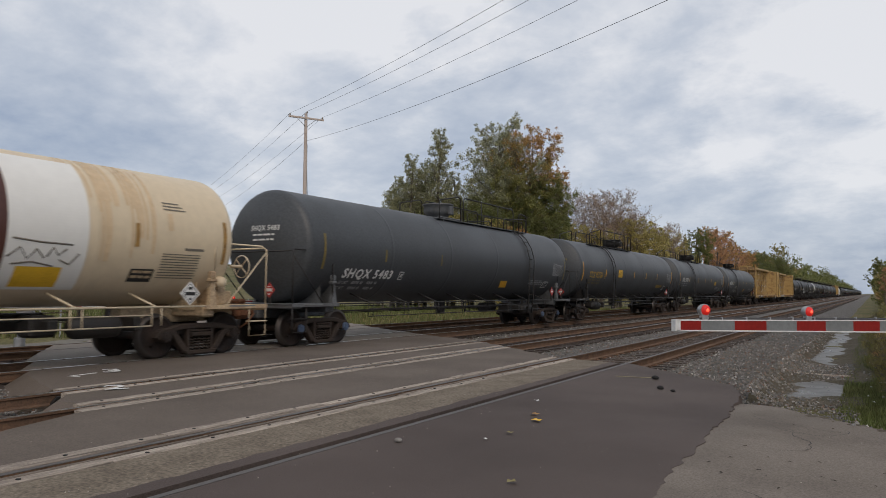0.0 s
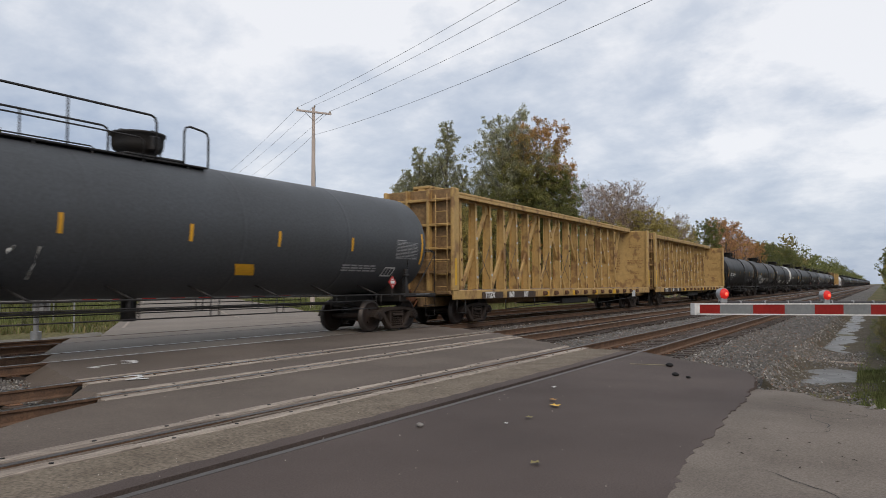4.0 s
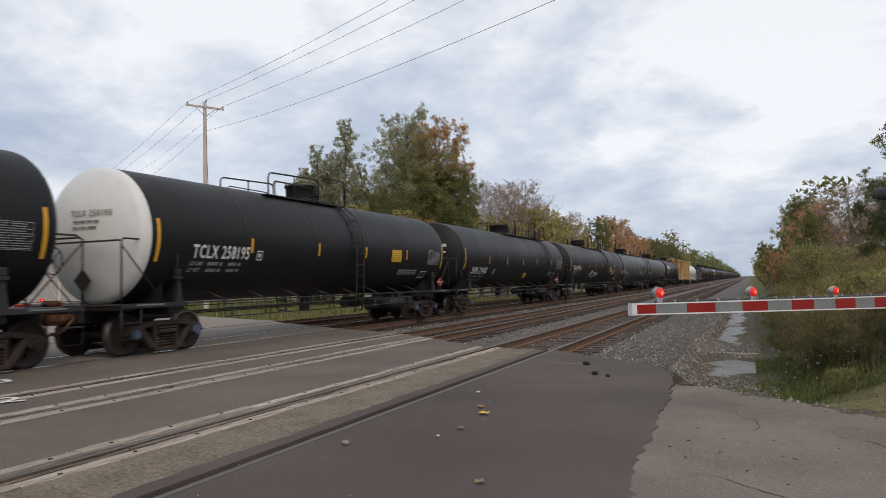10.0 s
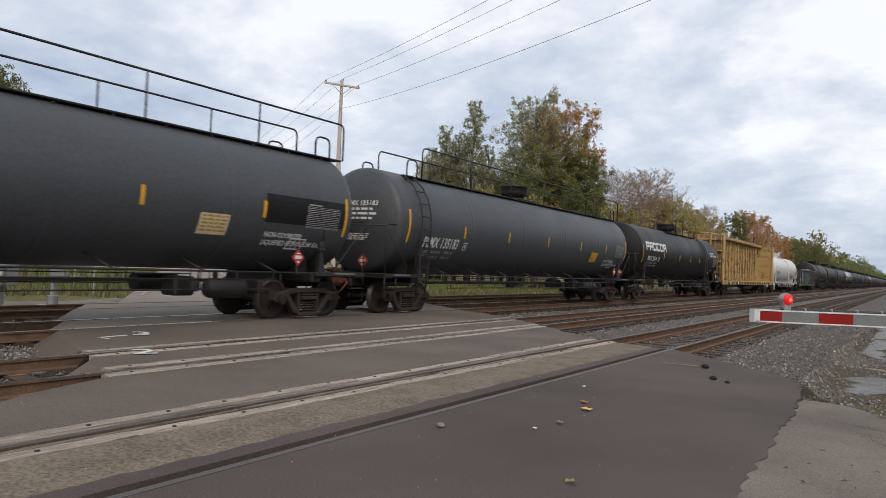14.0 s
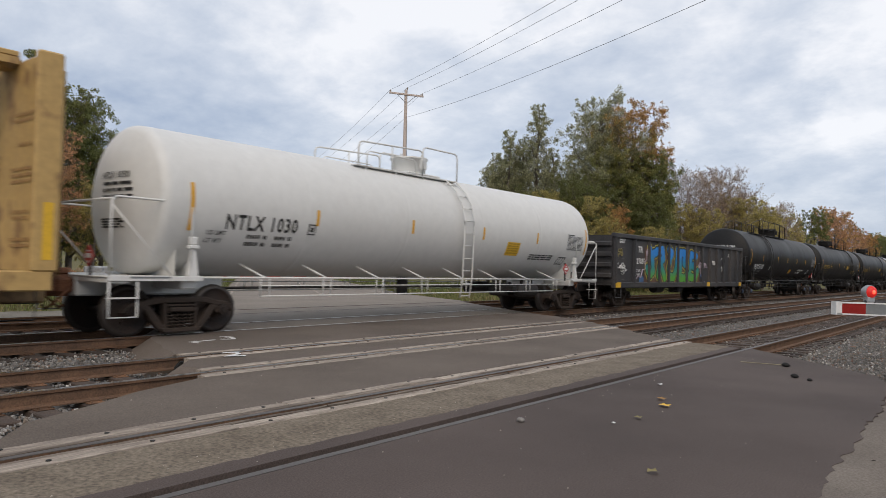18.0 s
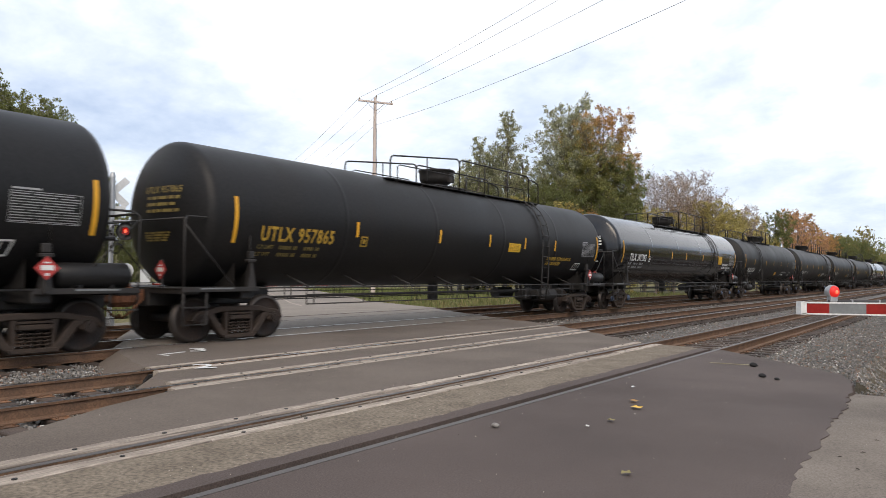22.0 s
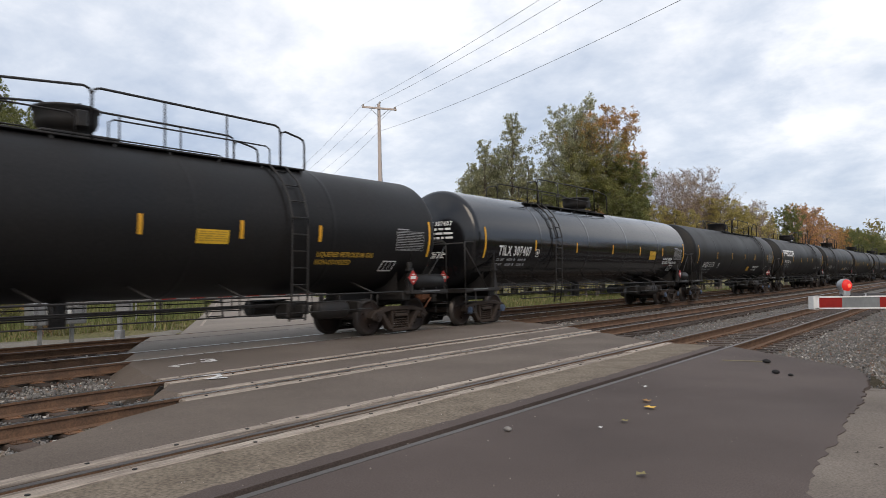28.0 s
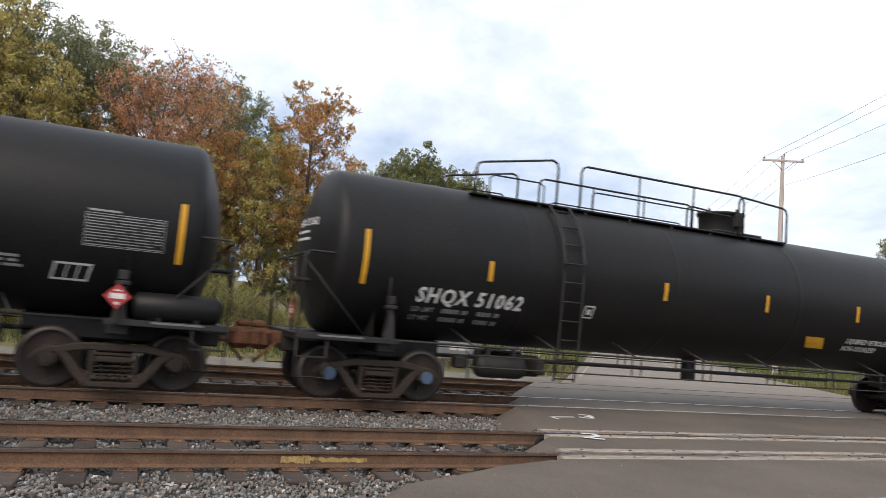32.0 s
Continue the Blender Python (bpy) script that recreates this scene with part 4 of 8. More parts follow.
# ---- the train: cars roll along track c towards negative y ----
SPEED, WHEEL = 18.4, 0.457
TX = TRACKS["c"]
TANK_R, TANK_Z = 1.505, 2.60
TOP = TANK_Z + TANK_R


# trucks: shared meshes
def wheelset_mesh():
    m = Mesh()
    for s in (-1, 1):
        prof = [(0.10, 0.02), (0.09, 0.10), (0.05, 0.14), (0.03, 0.20), (0.025, 0.33), (0.05, 0.385), (0.062, 0.40), (0.062, 0.452)]
        m.lathe([(s * (HALF - 0.03 + a * 1.0), r) for a, r in prof], "x", 28)
        m.lathe([(s * (HALF - 0.09), r) for r in (0.452, 0.40, 0.33, 0.10, 0.07)], "x", 28)
    m.cyl((-0.7, 0, 0), (0.7, 0, 0), 0.085, n=12)
    for s in (-1, 1):
        for k in range(3):
            a = 2.1 * k
            m.cyl((s * (HALF + 0.06), 0.22 * math.cos(a), 0.22 * math.sin(a)), (s * (HALF + 0.004), 0.22 * math.cos(a), 0.22 * math.sin(a)), 0.035, n=6)
    return m.data("wheelset", M_WHEEL)


def tread_mesh(s):
    return Mesh().lathe([(s * (HALF - 0.092), 0.40), (s * (HALF - 0.092), 0.482), (s * (HALF - 0.065), 0.482), (s * (HALF - 0.05), 0.459), (s * (HALF + 0.036), 0.456), (s * (HALF + 0.038), 0.40)], "x", 32).data("tread", M_TREAD)


def sideframe_mesh():
    """Cast frame: an arched top bar that hooks over the axle ends, curved legs down to the spring seat, and columns."""
    m = Mesh()
    xo = 1.0

    def slab(poly, x0, x1, c=0.018):
        """An upright plate with its outer rim chamfered."""
        n = len(poly)
        inner = []
        for i in range(n):
            a, b, d = Vector(poly[i - 1]), Vector(poly[i]), Vector(poly[(i + 1) % n])
            t = ((b - a).normalized() + (d - b).normalized()).normalized()
            inner.append(b + Vector((-t.y, t.x)) * c)
        area = sum(poly[i - 1][0] * poly[i][1] - poly[i][0] * poly[i - 1][1] for i in range(n))
        if area < 0:
            inner = [2 * Vector(q) - w for q, w in zip(poly, inner)]
        rings = [[(x0, y, z) for y, z in poly], [(x1 - c, y, z) for y, z in poly], [(x1, w.x, w.y) for w in inner]]
        f = [tuple(range(n - 1, -1, -1)), tuple(range(2 * n, 3 * n))]
        f += [(r * n + i, r * n + (i + 1) % n, (r + 1) * n + (i + 1) % n, (r + 1) * n + i) for r in (0, 1) for i in range(n)]
        m.add([q for ring in rings for q in ring], f)

    def crown(y):
        """Upper line of the top bar."""
        y = abs(y)
        return 0.715 - 0.085 * float(smooth(0.45, 0.86, y)) - 0.20 * max(0.0, (y - 0.92) / 0.22) ** 2.2

    ys = [-1.13, -1.10, -1.05, -0.98, -0.88, -0.76, -0.64, -0.52, -0.4, -0.2, 0, 0.2, 0.4, 0.52, 0.64, 0.76, 0.88, 0.98, 1.05, 1.10, 1.13]
    under = [(-1.08, 0.42), (-1.02, 0.50), (-0.94, 0.545), (-0.84, 0.545), (-0.74, 0.535), (-0.60, 0.575), (-0.40, 0.605), (0.40, 0.605), (0.60, 0.575), (0.74, 0.535), (0.84, 0.545), (0.94, 0.545), (1.02, 0.50), (1.08, 0.42)]
    slab([(y, crown(y)) for y in reversed(ys)] + under, xo - 0.085, xo + 0.085)
    for q in (-1, 1):
        leg = [(0.80, 0.60), (0.66, 0.60), (0.52, 0.44), (0.37, 0.24), (0.27, 0.155), (0.25, 0.09), (0.37, 0.085), (0.47, 0.15), (0.60, 0.31), (0.70, 0.46), (0.79, 0.53)]
        slab([(q * y, z) for y, z in leg], xo - 0.08, xo + 0.08)
        slab([(q * 0.36, 0.62), (q * 0.275, 0.62), (q * 0.275, 0.13), (q * 0.33, 0.16)], xo - 0.07, xo + 0.07, 0.012)
        m.box(xo - 0.10, xo + 0.09, q * 0.89 - 0.15, q * 0.89 + 0.15, 0.37, 0.555, 0.045)
    slab([(-0.41, 0.145), (0.41, 0.145), (0.36, 0.065), (-0.36, 0.065)], xo - 0.11, xo + 0.11)
    slab([(-0.27, 0.585), (0.27, 0.585), (0.27, 0.545), (-0.27, 0.545)], xo - 0.05, xo + 0.10, 0.01)
    return m


def spring_mesh(y):
    return Mesh().tube([(1.03 + 0.06 * math.cos(t), y + 0.056 * math.sin(t), 0.14 + 0.30 * t / 31.4) for t in np.arange(0, 31.4, 0.9)], 0.015, 4)


def mirrored(mesh):
    out = Mesh()
    out.v, out.f, out.s = [(-x, y, z) for x, y, z in mesh.v], [tuple(reversed(q)) for q in mesh.f], list(mesh.s)
    return out


WS_ME, TREADS = wheelset_mesh(), [tread_mesh(-1), tread_mesh(1)]
SF = sideframe_mesh()
SPRINGS = [spring_mesh(y) for y in (-0.19, -0.065, 0.065, 0.19)]
SF_ME, SFM_ME = SF.data("sideframe", M_TRUCK), mirrored(SF).data("sideframe", M_TRUCK)
SPRING_ME = [m.data("spring", M_TRUCK) for m in SPRINGS] + [mirrored(m).data("spring", M_TRUCK) for m in SPRINGS]
SEAT = Mesh().box(0.86, 1.13, -0.26, 0.26, 0.44, 0.53, 0.02)
SEATS = [SEAT.data("spring_seat", M_TRUCK), mirrored(SEAT).data("spring_seat", M_TRUCK)]
cap = Mesh()
cap.cyl((0.93, 0, 0), (1.13, 0, 0), 0.11, n=16)
cap.cyl((1.13, 0, 0), (1.15, 0, 0), 0.075, n=12)
for k in range(3):
    cap.cyl((1.14, 0.05 * math.cos(2.09 * k), 0.05 * math.sin(2.09 * k)), (1.165, 0.05 * math.cos(2.09 * k), 0.05 * math.sin(2.09 * k)), 0.018, n=6)
CAP_BLUE, CAP_DARK = cap.data("bearing_cap", M_CAP), cap.data("bearing_cap", M_WHEEL)
bol = Mesh().box(-0.95, 0.95, -0.2, 0.2, 0.45, 0.68, 0.03).cyl((0, 0, 0.68), (0, 0, 0.78), 0.2, n=16)
for s in (-1, 1):
    bol.box(-0.75, 0.75, s * 0.36 - 0.05, s * 0.36 + 0.05, 0.28, 0.42, 0.02)
    for x in (-HALF, HALF):
        bol.box(x - 0.05, x + 0.05, s * 0.41 - 0.03, s * 0.41 + 0.03, 0.30, 0.60, 0.02)
BOL_ME = bol.data("bolster", M_FRAME)
coup = Mesh().box(-0.13, 0.13, 0.0, 0.62, 0.76, 1.0, 0.03).box(-0.26, 0.22, -0.14, 0.24, 0.66, 1.04, 0.09).box(0.04, 0.29, -0.20, 0.06, 0.70, 1.03, 0.06).box(-0.16, 0.16, -0.10, 0.14, 1.02, 1.16, 0.05)
coup.tube([(0.25, 0.3, 0.8), (0.24, 0.05, 0.55), (0.1, -0.02, 0.44), (-0.05, -0.02, 0.5)], 0.025, 6)
COUP_ME = coup.data("coupler", M_COUPLER)


def truck(car, y, blue=False):
    t = part("truck", BOL_ME, None, car, "dusty cast-steel freight truck", pose(0, y, 0))
    for me in (SF_ME, SFM_ME):
        part("sideframe", me, None, t)
    for me in SPRING_ME:
        part("spring", me, None, t)
    for me in SEATS:
        part("spring_seat", me, None, t)
    for s in (-1, 1):
        w = part("wheelset", WS_ME, None, t, at=pose(0, s * 0.89, WHEEL))
        for me in TREADS:
            part("tread", me, None, t, "bright worn wheel tread", pose(0, s * 0.89, WHEEL))
        part("bearing_cap", CAP_BLUE if blue else CAP_DARK, None, t, at=pose(0, s * 0.89, WHEEL))
    return t


def on_tank(u, h, lift=0.008, side=1, r=TANK_R):
    """The place on the tank's flank: u along the car, h the height above the rail; side 1 faces +x."""
    a = math.asin(max(-0.999, min(0.999, (h - TANK_Z) / r)))
    return (side * (r + lift) * math.cos(a), u, TANK_Z + (r + lift) * math.sin(a))


def wrap(verts, faces, u0, h0, side=1, lift=0.009, r=TANK_R):
    return Mesh().add([on_tank(u0 + side * a, h0 + b, lift, side, r) for a, b in verts], faces)


def panel(w, h, nx=1, ny=4):
    v = [(w * i / nx, h * j / ny) for j in range(ny + 1) for i in range(nx + 1)]
    return v, [(j * (nx + 1) + i, j * (nx + 1) + i + 1, (j + 1) * (nx + 1) + i + 1, (j + 1) * (nx + 1) + i) for j in range(ny) for i in range(nx)]


def bars(w, h, rows, rnd, fill=0.85, gap=0.45):
    """Unreadable lines of small writing: bars of its size."""
    v, f = [], []
    rh = h / rows
    for r in range(rows):
        x = 0.0
        while x < w * fill:
            ln = rnd.uniform(0.10, 0.34) * min(1, w)
            ln = min(ln, w - x)
            a = [(x, h - (r + 1) * rh + rh * gap), (x + ln, h - (r + 1) * rh + rh * gap), (x + ln, h - r * rh), (x, h - r * rh)]
            o = len(v)
            v += a
            f.append((o, o + 1, o + 2, o + 3))
            x += ln + 0.05 * min(1, w)
    return v, f


def cell(x0, z0, x1, z1, n=4):
    """An upright flat bar, cut across so that it can bend round the tank."""
    v = [(x, z0 + (z1 - z0) * k / n) for k in range(n + 1) for x in (x0, x1)]
    return v, [(2 * k, 2 * k + 1, 2 * k + 3, 2 * k + 2) for k in range(n)]


def joined(cells):
    v, f = [], []
    for cv, cf in cells:
        f += [tuple(i + len(v) for i in q) for q in cf]
        v += list(cv)
    return v, f


def frame_rect(w, h, t):
    return joined([cell(0, 0, w, t, 1), cell(0, h - t, w, h, 1), cell(0, t, t, h - t), cell(w - t, t, w, h - t)])


DISH, KNUCKLE, HEAD = 3.0, 0.24, 0.547


def head_depth(rr, r=TANK_R):
    """How far a dished tank head has fallen back at a radius."""
    bend = DISH * (r - KNUCKLE) / (DISH - KNUCKLE)
    if rr <= bend:
        return DISH - math.sqrt(DISH * DISH - rr * rr)
    return HEAD - math.sqrt(max(0.0, KNUCKLE ** 2 - (rr - r + KNUCKLE) ** 2))


def tank_shell(half, r=TANK_R):
    depth, bend = HEAD, DISH * (r - KNUCKLE) / (DISH - KNUCKLE)
    radii = [bend * i / 5 for i in range(6)] + [r - KNUCKLE + KNUCKLE * math.sin(math.radians(27.3 + 62.7 * i / 9)) for i in range(1, 10)]
    left = [(-half + head_depth(rr), rr) for rr in radii]
    n_seam = 5
    body = [(-half + depth + (2 * (half - depth)) * k / n_seam, r) for k in range(1, n_seam)]
    out = list(left) + [(left[-1][0] + 0.12, r)]
    for y, rr in body:
        out += [(y - 0.10, rr), (y - 0.03, rr), (y - 0.018, rr + 0.003), (y + 0.018, rr + 0.003), (y + 0.03, rr), (y + 0.10, rr)]
    out += [(-left[-1][0] - 0.12, r)] + [(-y, rr) for y, rr in reversed(left)]
    return Mesh().lathe(out, "y", 64, pose(0, 0, TANK_Z))


SHELLS = {}
# top walkways: from, to, ladder, dome, and rails (from, to, height at both ends)
WALKS = {
    "half": (-0.95, 6.85, 5.3, 0.3, [(-0.9, 0.57, 0.66, 0.88), (0.80, 4.6, 0.88, 0.86), (4.75, 5.5, 0.62, 0.62), (5.85, 6.8, 0.82, 0.80)]),
    "near": (-1.5, 6.25, 4.65, -0.2, [(-1.45, 0.0, 0.66, 0.88), (0.2, 4.2, 0.88, 0.86), (4.35, 5.0, 0.62, 0.62), (5.3, 6.2, 0.78, 0.82)]),
    "close": (-1.5, 5.75, 4.6, -0.2, [(-1.45, 0.0, 0.66, 0.88), (0.2, 4.4, 0.88, 0.86), (3.5, 5.64, 0.42, 0.55), (4.95, 5.70, 0.76, 0.72)]),
    "fore": (-6.15, 1.35, -4.25, 0.15, [(0.68, 1.32, 0.84, 0.80), (-3.75, 0.0, 0.90, 0.90), (-6.1, -4.3, 0.62, 0.90)]),
    "back": (-6.15, 2.0, -4.25, 0.75, [(0.48, 1.95, 0.88, 0.80), (-3.75, 0.62, 0.90, 0.90), (-6.1, -4.3, 0.62, 0.90)]),
    "long": (-3.05, 5.15, 4.3, 0.15, [(-3.0, 0.2, 0.62, 0.92), (0.2, 4.4, 0.92, 0.90), (4.4, 5.1, 0.80, 0.72)]),
    "reach": (-3.05, 5.65, 4.6, 0.15, [(-3.0, 0.2, 0.62, 0.92), (0.2, 4.45, 0.92, 0.90), (4.75, 5.6, 0.62, 0.70)]),
    "rear": (-5.15, 1.45, -4.3, 0.24, [(-5.1, -4.4, 0.72, 0.80), (-4.4, 0.2, 0.90, 0.92), (0.2, 1.42, 0.92, 0.80)]),
    "mid": (-1.95, 4.9, 4.85, 0.6, [(-1.92, -0.1, 0.55, 0.86), (-0.1, 4.6, 0.86, 0.86)]),
    "short": (-2.9, 1.2, 0.85, -0.05, [(-2.85, -0.4, 0.62, 0.70), (-0.4, 1.15, 0.82, 0.82)]),
    "full": (0, 0, 0, 0, []),
}


def tank_car(length, paint, label, walkway, flip=False, group="tank cars of the train", rail=M_FRAME, curb=M_FRAME, blue=False, set_in=0.0):
    """A tank car with no writing. walkway: a key of WALKS; set_in: how far the leading head stands back."""
    car = empty("tank_car", label, "tank car", group)
    half = length / 2 - 0.62
    key = round(length, 1)
    if key not in SHELLS:
        SHELLS[key] = tank_shell(half).data("tank_shell", M_BLACK)
    sh = part("tank_shell", SHELLS[key], None, car)
    sh.material_slots[0].link = "OBJECT"
    sh.material_slots[0].material = paint
    if set_in:
        sh.matrix_basis = pose(0, set_in / 2, 0) @ Matrix.Diagonal((1, 1 - set_in / (2 * half), 1, 1))
    s = -1 if flip else 1
    e = length / 2
    # stub sills, bolsters, side sill rails
    for q in (-1, 1):
        fr = Mesh().box(-0.28, 0.28, min(q * (e - 0.42), q * (e - 3.4)), max(q * (e - 0.42), q * (e - 3.4)), 0.72, 1.10, 0.03)
        fr.box(-1.42, 1.42, q * (e - 0.62) - 0.18, q * (e - 0.62) + 0.18, 0.98, 1.10, 0.02)
        fr.box(-1.30, 1.30, q * (e - 2.0) - 0.16, q * (e - 2.0) + 0.16, 0.86, 1.10, 0.03)
        # saddle
        for k in range(7):
            a0, a1 = math.radians(-90 + 14 * (k - 3.5)), math.radians(-90 + 14 * (k - 2.5))
            p = [(TANK_R * 1.0 * math.cos(a0), TANK_Z + TANK_R * math.sin(a0)), (TANK_R * math.cos(a1), TANK_Z + TANK_R * math.sin(a1))]
            fr.add([(p[0][0], q * (e - 2.0) - 0.2, 1.0), (p[1][0], q * (e - 2.0) - 0.2, 1.0), (p[1][0], q * (e - 2.0) - 0.2, p[1][1]), (p[0][0], q * (e - 2.0) - 0.2, p[0][1]),
                    (p[0][0], q * (e - 2.0) + 0.2, 1.0), (p[1][0], q * (e - 2.0) + 0.2, 1.0), (p[1][0], q * (e - 2.0) + 0.2, p[1][1]), (p[0][0], q * (e - 2.0) + 0.2, p[0][1])], [(0, 1, 2, 3), (7, 6, 5, 4)])
        part("stub_sill", fr, curb, car)
        dk = Mesh().box(-1.44, 1.44, min(q * (e - 0.42), q * (e - 1.98)), max(q * (e - 0.42), q * (e - 1.98)), 1.075, 1.105, 0.008)
        for x in (-1, 1):
            dk.box(x * 1.44 - 0.012, x * 1.44 + 0.012, min(q * (e - 0.42), q * (e - 2.2)), max(q * (e - 0.42), q * (e - 2.2)), 1.02, 1.115, 0.006)
        dk = part("end_deck", dk, curb, car, "steel end platform with a highlighted edge")
        # the light caught by the deck edge, drawn as a pale line
        part("edge_strip", Mesh().box(1.454, 1.458, min(q * (e - 0.80), q * (e - 1.55)), max(q * (e - 0.80), q * (e - 1.55)), 1.07, 1.10), M_BAND, dk, "pale painted highlight along the platform edge")
        part("coupler", COUP_ME, None, car, "rusty knuckle coupler", pose(0, q * (e - 0.02), 0.06) @ (pose(0, 0, 0, 0, 0, 180) if q > 0 else pose(0, 0, 0)))
        truck(car, q * (e - 2.0), blue)
        # end platform hand rails and steps
        hr = Mesh()
        for x in (-1, 1):
            hr.tube([(x * 1.42, q * (e - 0.45), 1.05), (x * 1.42, q * (e - 0.45), 2.38), (x * 1.36, q * (e - 0.55), 2.46), (x * 1.36, q * (e - 1.85), 2.46), (x * 1.42, q * (e - 1.95), 2.38), (x * 1.42, q * (e - 1.95), 1.05)], 0.022)
            hr.tube([(x * 1.42, q * (e - 0.45), 1.05), (x * 1.42, q * (e - 0.45), 0.40), (x * 1.42, q * (e - 0.95), 0.40), (x * 1.42, q * (e - 0.95), 1.05)], 0.02)
            hr.box(x * 1.4 - 0.08, x * 1.4 + 0.08, min(q * (e - 0.45), q * (e - 0.95)), max(q * (e - 0.45), q * (e - 0.95)), 0.72, 0.74)
        hr.tube([(-1.36, q * (e - 0.47), 2.42), (1.36, q * (e - 0.47), 2.42)], 0.022)
        for x in (-1, 1):
            hr.tube([(x * 1.42, q * (e - 0.47), 2.3), (x * 1.40, q * (e - 1.6), 1.1)], 0.016, 5)
        part("end_rail", hr, rail, car, "bent pipe hand rail")
        for x in (-1, 1):
            yj = q * (e - 2.0)
            st = Mesh().add([(x * 1.39 + dx * w_, yj + dy * w_, z) for z, w_ in ((1.05, 0.105), (1.22, 0.085), (1.62, 0.042)) for dx, dy in ((-0.6, -1), (0.6, -1), (0.6, 1), (-0.6, 1))],
                            [(4 * k + i, 4 * k + (i + 1) % 4, 4 * k + 4 + (i + 1) % 4, 4 * k + 4 + i) for k in (0, 1) for i in range(4)])
            st.box(x * 1.39 - 0.07, x * 1.39 + 0.07, yj - 0.10, yj + 0.10, 1.61, 1.68, 0.015).box(x * 1.39 - 0.05, x * 1.39 + 0.05, yj - 0.075, yj + 0.075, 1.68, 1.84, 0.02)
            part("jack_post", st, curb, car)
        # brake gear on one end
        if q == s:
            bw = Mesh().lathe([(0, 0.26), (0.02, 0.28), (0.04, 0.26)], "y", 20, pose(0.55, q * (e - 0.42), 2.0))
            bw.cyl((0.55, q * (e - 0.4), 2.0), (0.55, q * (e - 0.75), 2.0), 0.04, n=8)
            for k in range(4):
                a = 0.785 + 1.571 * k
                bw.tube([(0.55, q * (e - 0.42), 2.0), (0.55 + 0.27 * math.cos(a), q * (e - 0.40), 2.0 + 0.27 * math.sin(a))], 0.012, 5)
            part("brake_wheel", bw, rail, car)
    for x in (-1, 1):
        sl = Mesh().tube([(x * 1.43, -e + 0.5, 1.09), (x * 1.43, e - 0.5, 1.09)], 0.022)
        sl.tube([(x * 1.43, -e + 3.5, 0.72), (x * 1.43, e - 3.5, 0.72)], 0.016)
        sl.tube([(x * 1.43, -e + 3.5, 0.93), (x * 1.43, e - 3.5, 0.93)], 0.014)
        for y in np.arange(-e + 3.5, e - 3.3, (length - 7.0) / 7):
            for dy in (0, 0.22):
                sl.tube([(x * 1.43, y + dy, 1.09), (x * 1.43, y + dy, 0.72)], 0.014, 5)
            sl.tube([on_tank(y - 0.12, 1.36, 0.0, x), (x * 1.43, y + 0.12, 1.08)], 0.022, 5)
        part("side_rail", sl, rail, car, "pipe hand rail along the sill")
    # brake cylinder, valves and piping below
    un = Mesh().cyl((-0.5, s * (e - 4.6), 0.78), (-0.5, s * (e - 5.6), 0.78), 0.2, n=14).box(0.2, 0.7, s * (e - 5.2) - 0.25, s * (e - 5.2) + 0.25, 0.55, 0.95, 0.05)
    un.cyl((0, 0.0, 0.62), (0, 0.0, 1.12), 0.16, n=14).tube([(0.35, -e + 3.2, 0.85), (0.35, e - 3.2, 0.85)], 0.03)
    for yy in (s * (e - 4.4),):
        un.lathe([(yy - 0.55, 0.0), (yy - 0.54, 0.10), (yy - 0.46, 0.19), (yy - 0.38, 0.21), (yy + 0.38, 0.21), (yy + 0.46, 0.19), (yy + 0.54, 0.10), (yy + 0.55, 0.0)], "y", 18, pose(0.95, 0, 0.72))
        un.box(0.9, 1.0, yy - 0.3, yy - 0.24, 0.7, 1.08).box(0.9, 1.0, yy + 0.24, yy + 0.3, 0.7, 1.08).box(0.7, 1.2, yy + 0.7, yy + 0.85, 0.62, 0.9, 0.03).box(0.8, 1.1, yy - 0.95, yy - 0.75, 0.66, 0.88, 0.03)
    part("brake_gear", un, M_FRAME, car)
    # dome and walkway
    y0, y1, lad, dy, segs = WALKS["back" if flip and walkway == "half" else walkway]
    if walkway == "full":
        y0, y1, lad = -e + 2.0, e - 0.78, -(e - 2.05)
        segs = [(y0, y0 + 0.5, 0.48, 0.48), (y0 + 0.75, y1, 0.92, 0.92), (y1 - 1.0, y1 - 0.5, 0.48, 0.48)]
    if flip and walkway not in ("half", "fore"):
        y0, y1, lad, dy, segs = -y1, -y0, -lad, -dy, [(-q1, -q0, z1, z0) for q0, q1, z0, z1 in segs]
    dome = Mesh().box(-0.62, 0.62, dy - 0.7, dy + 0.7, TOP - 0.08, TOP - 0.02, 0.02)
    if walkway in ("near", "close", "fore", "long", "reach", "rear", "mid", "full"):
        dome.lathe([(TOP - 0.06, 0.36), (TOP + 0.06, 0.36), (TOP + 0.09, 0.40), (TOP + 0.16, 0.50), (TOP + 0.26, 0.53), (TOP + 0.44, 0.53), (TOP + 0.46, 0.57), (TOP + 0.50, 0.57), (TOP + 0.51, 0.50), (TOP + 0.47, 0.0)], "z", 28, pose(0, dy, 0))
    else:
        dome.lathe([(TOP - 0.06, 0.48), (TOP + 0.40, 0.51), (TOP + 0.41, 0.55), (TOP + 0.46, 0.55), (TOP + 0.47, 0.48), (TOP + 0.45, 0.0)], "z", 28, pose(0, dy, 0))
    dome.box(0.48, 0.62, dy - 0.1, dy + 0.1, TOP + 0.1, TOP + 0.4, 0.02)
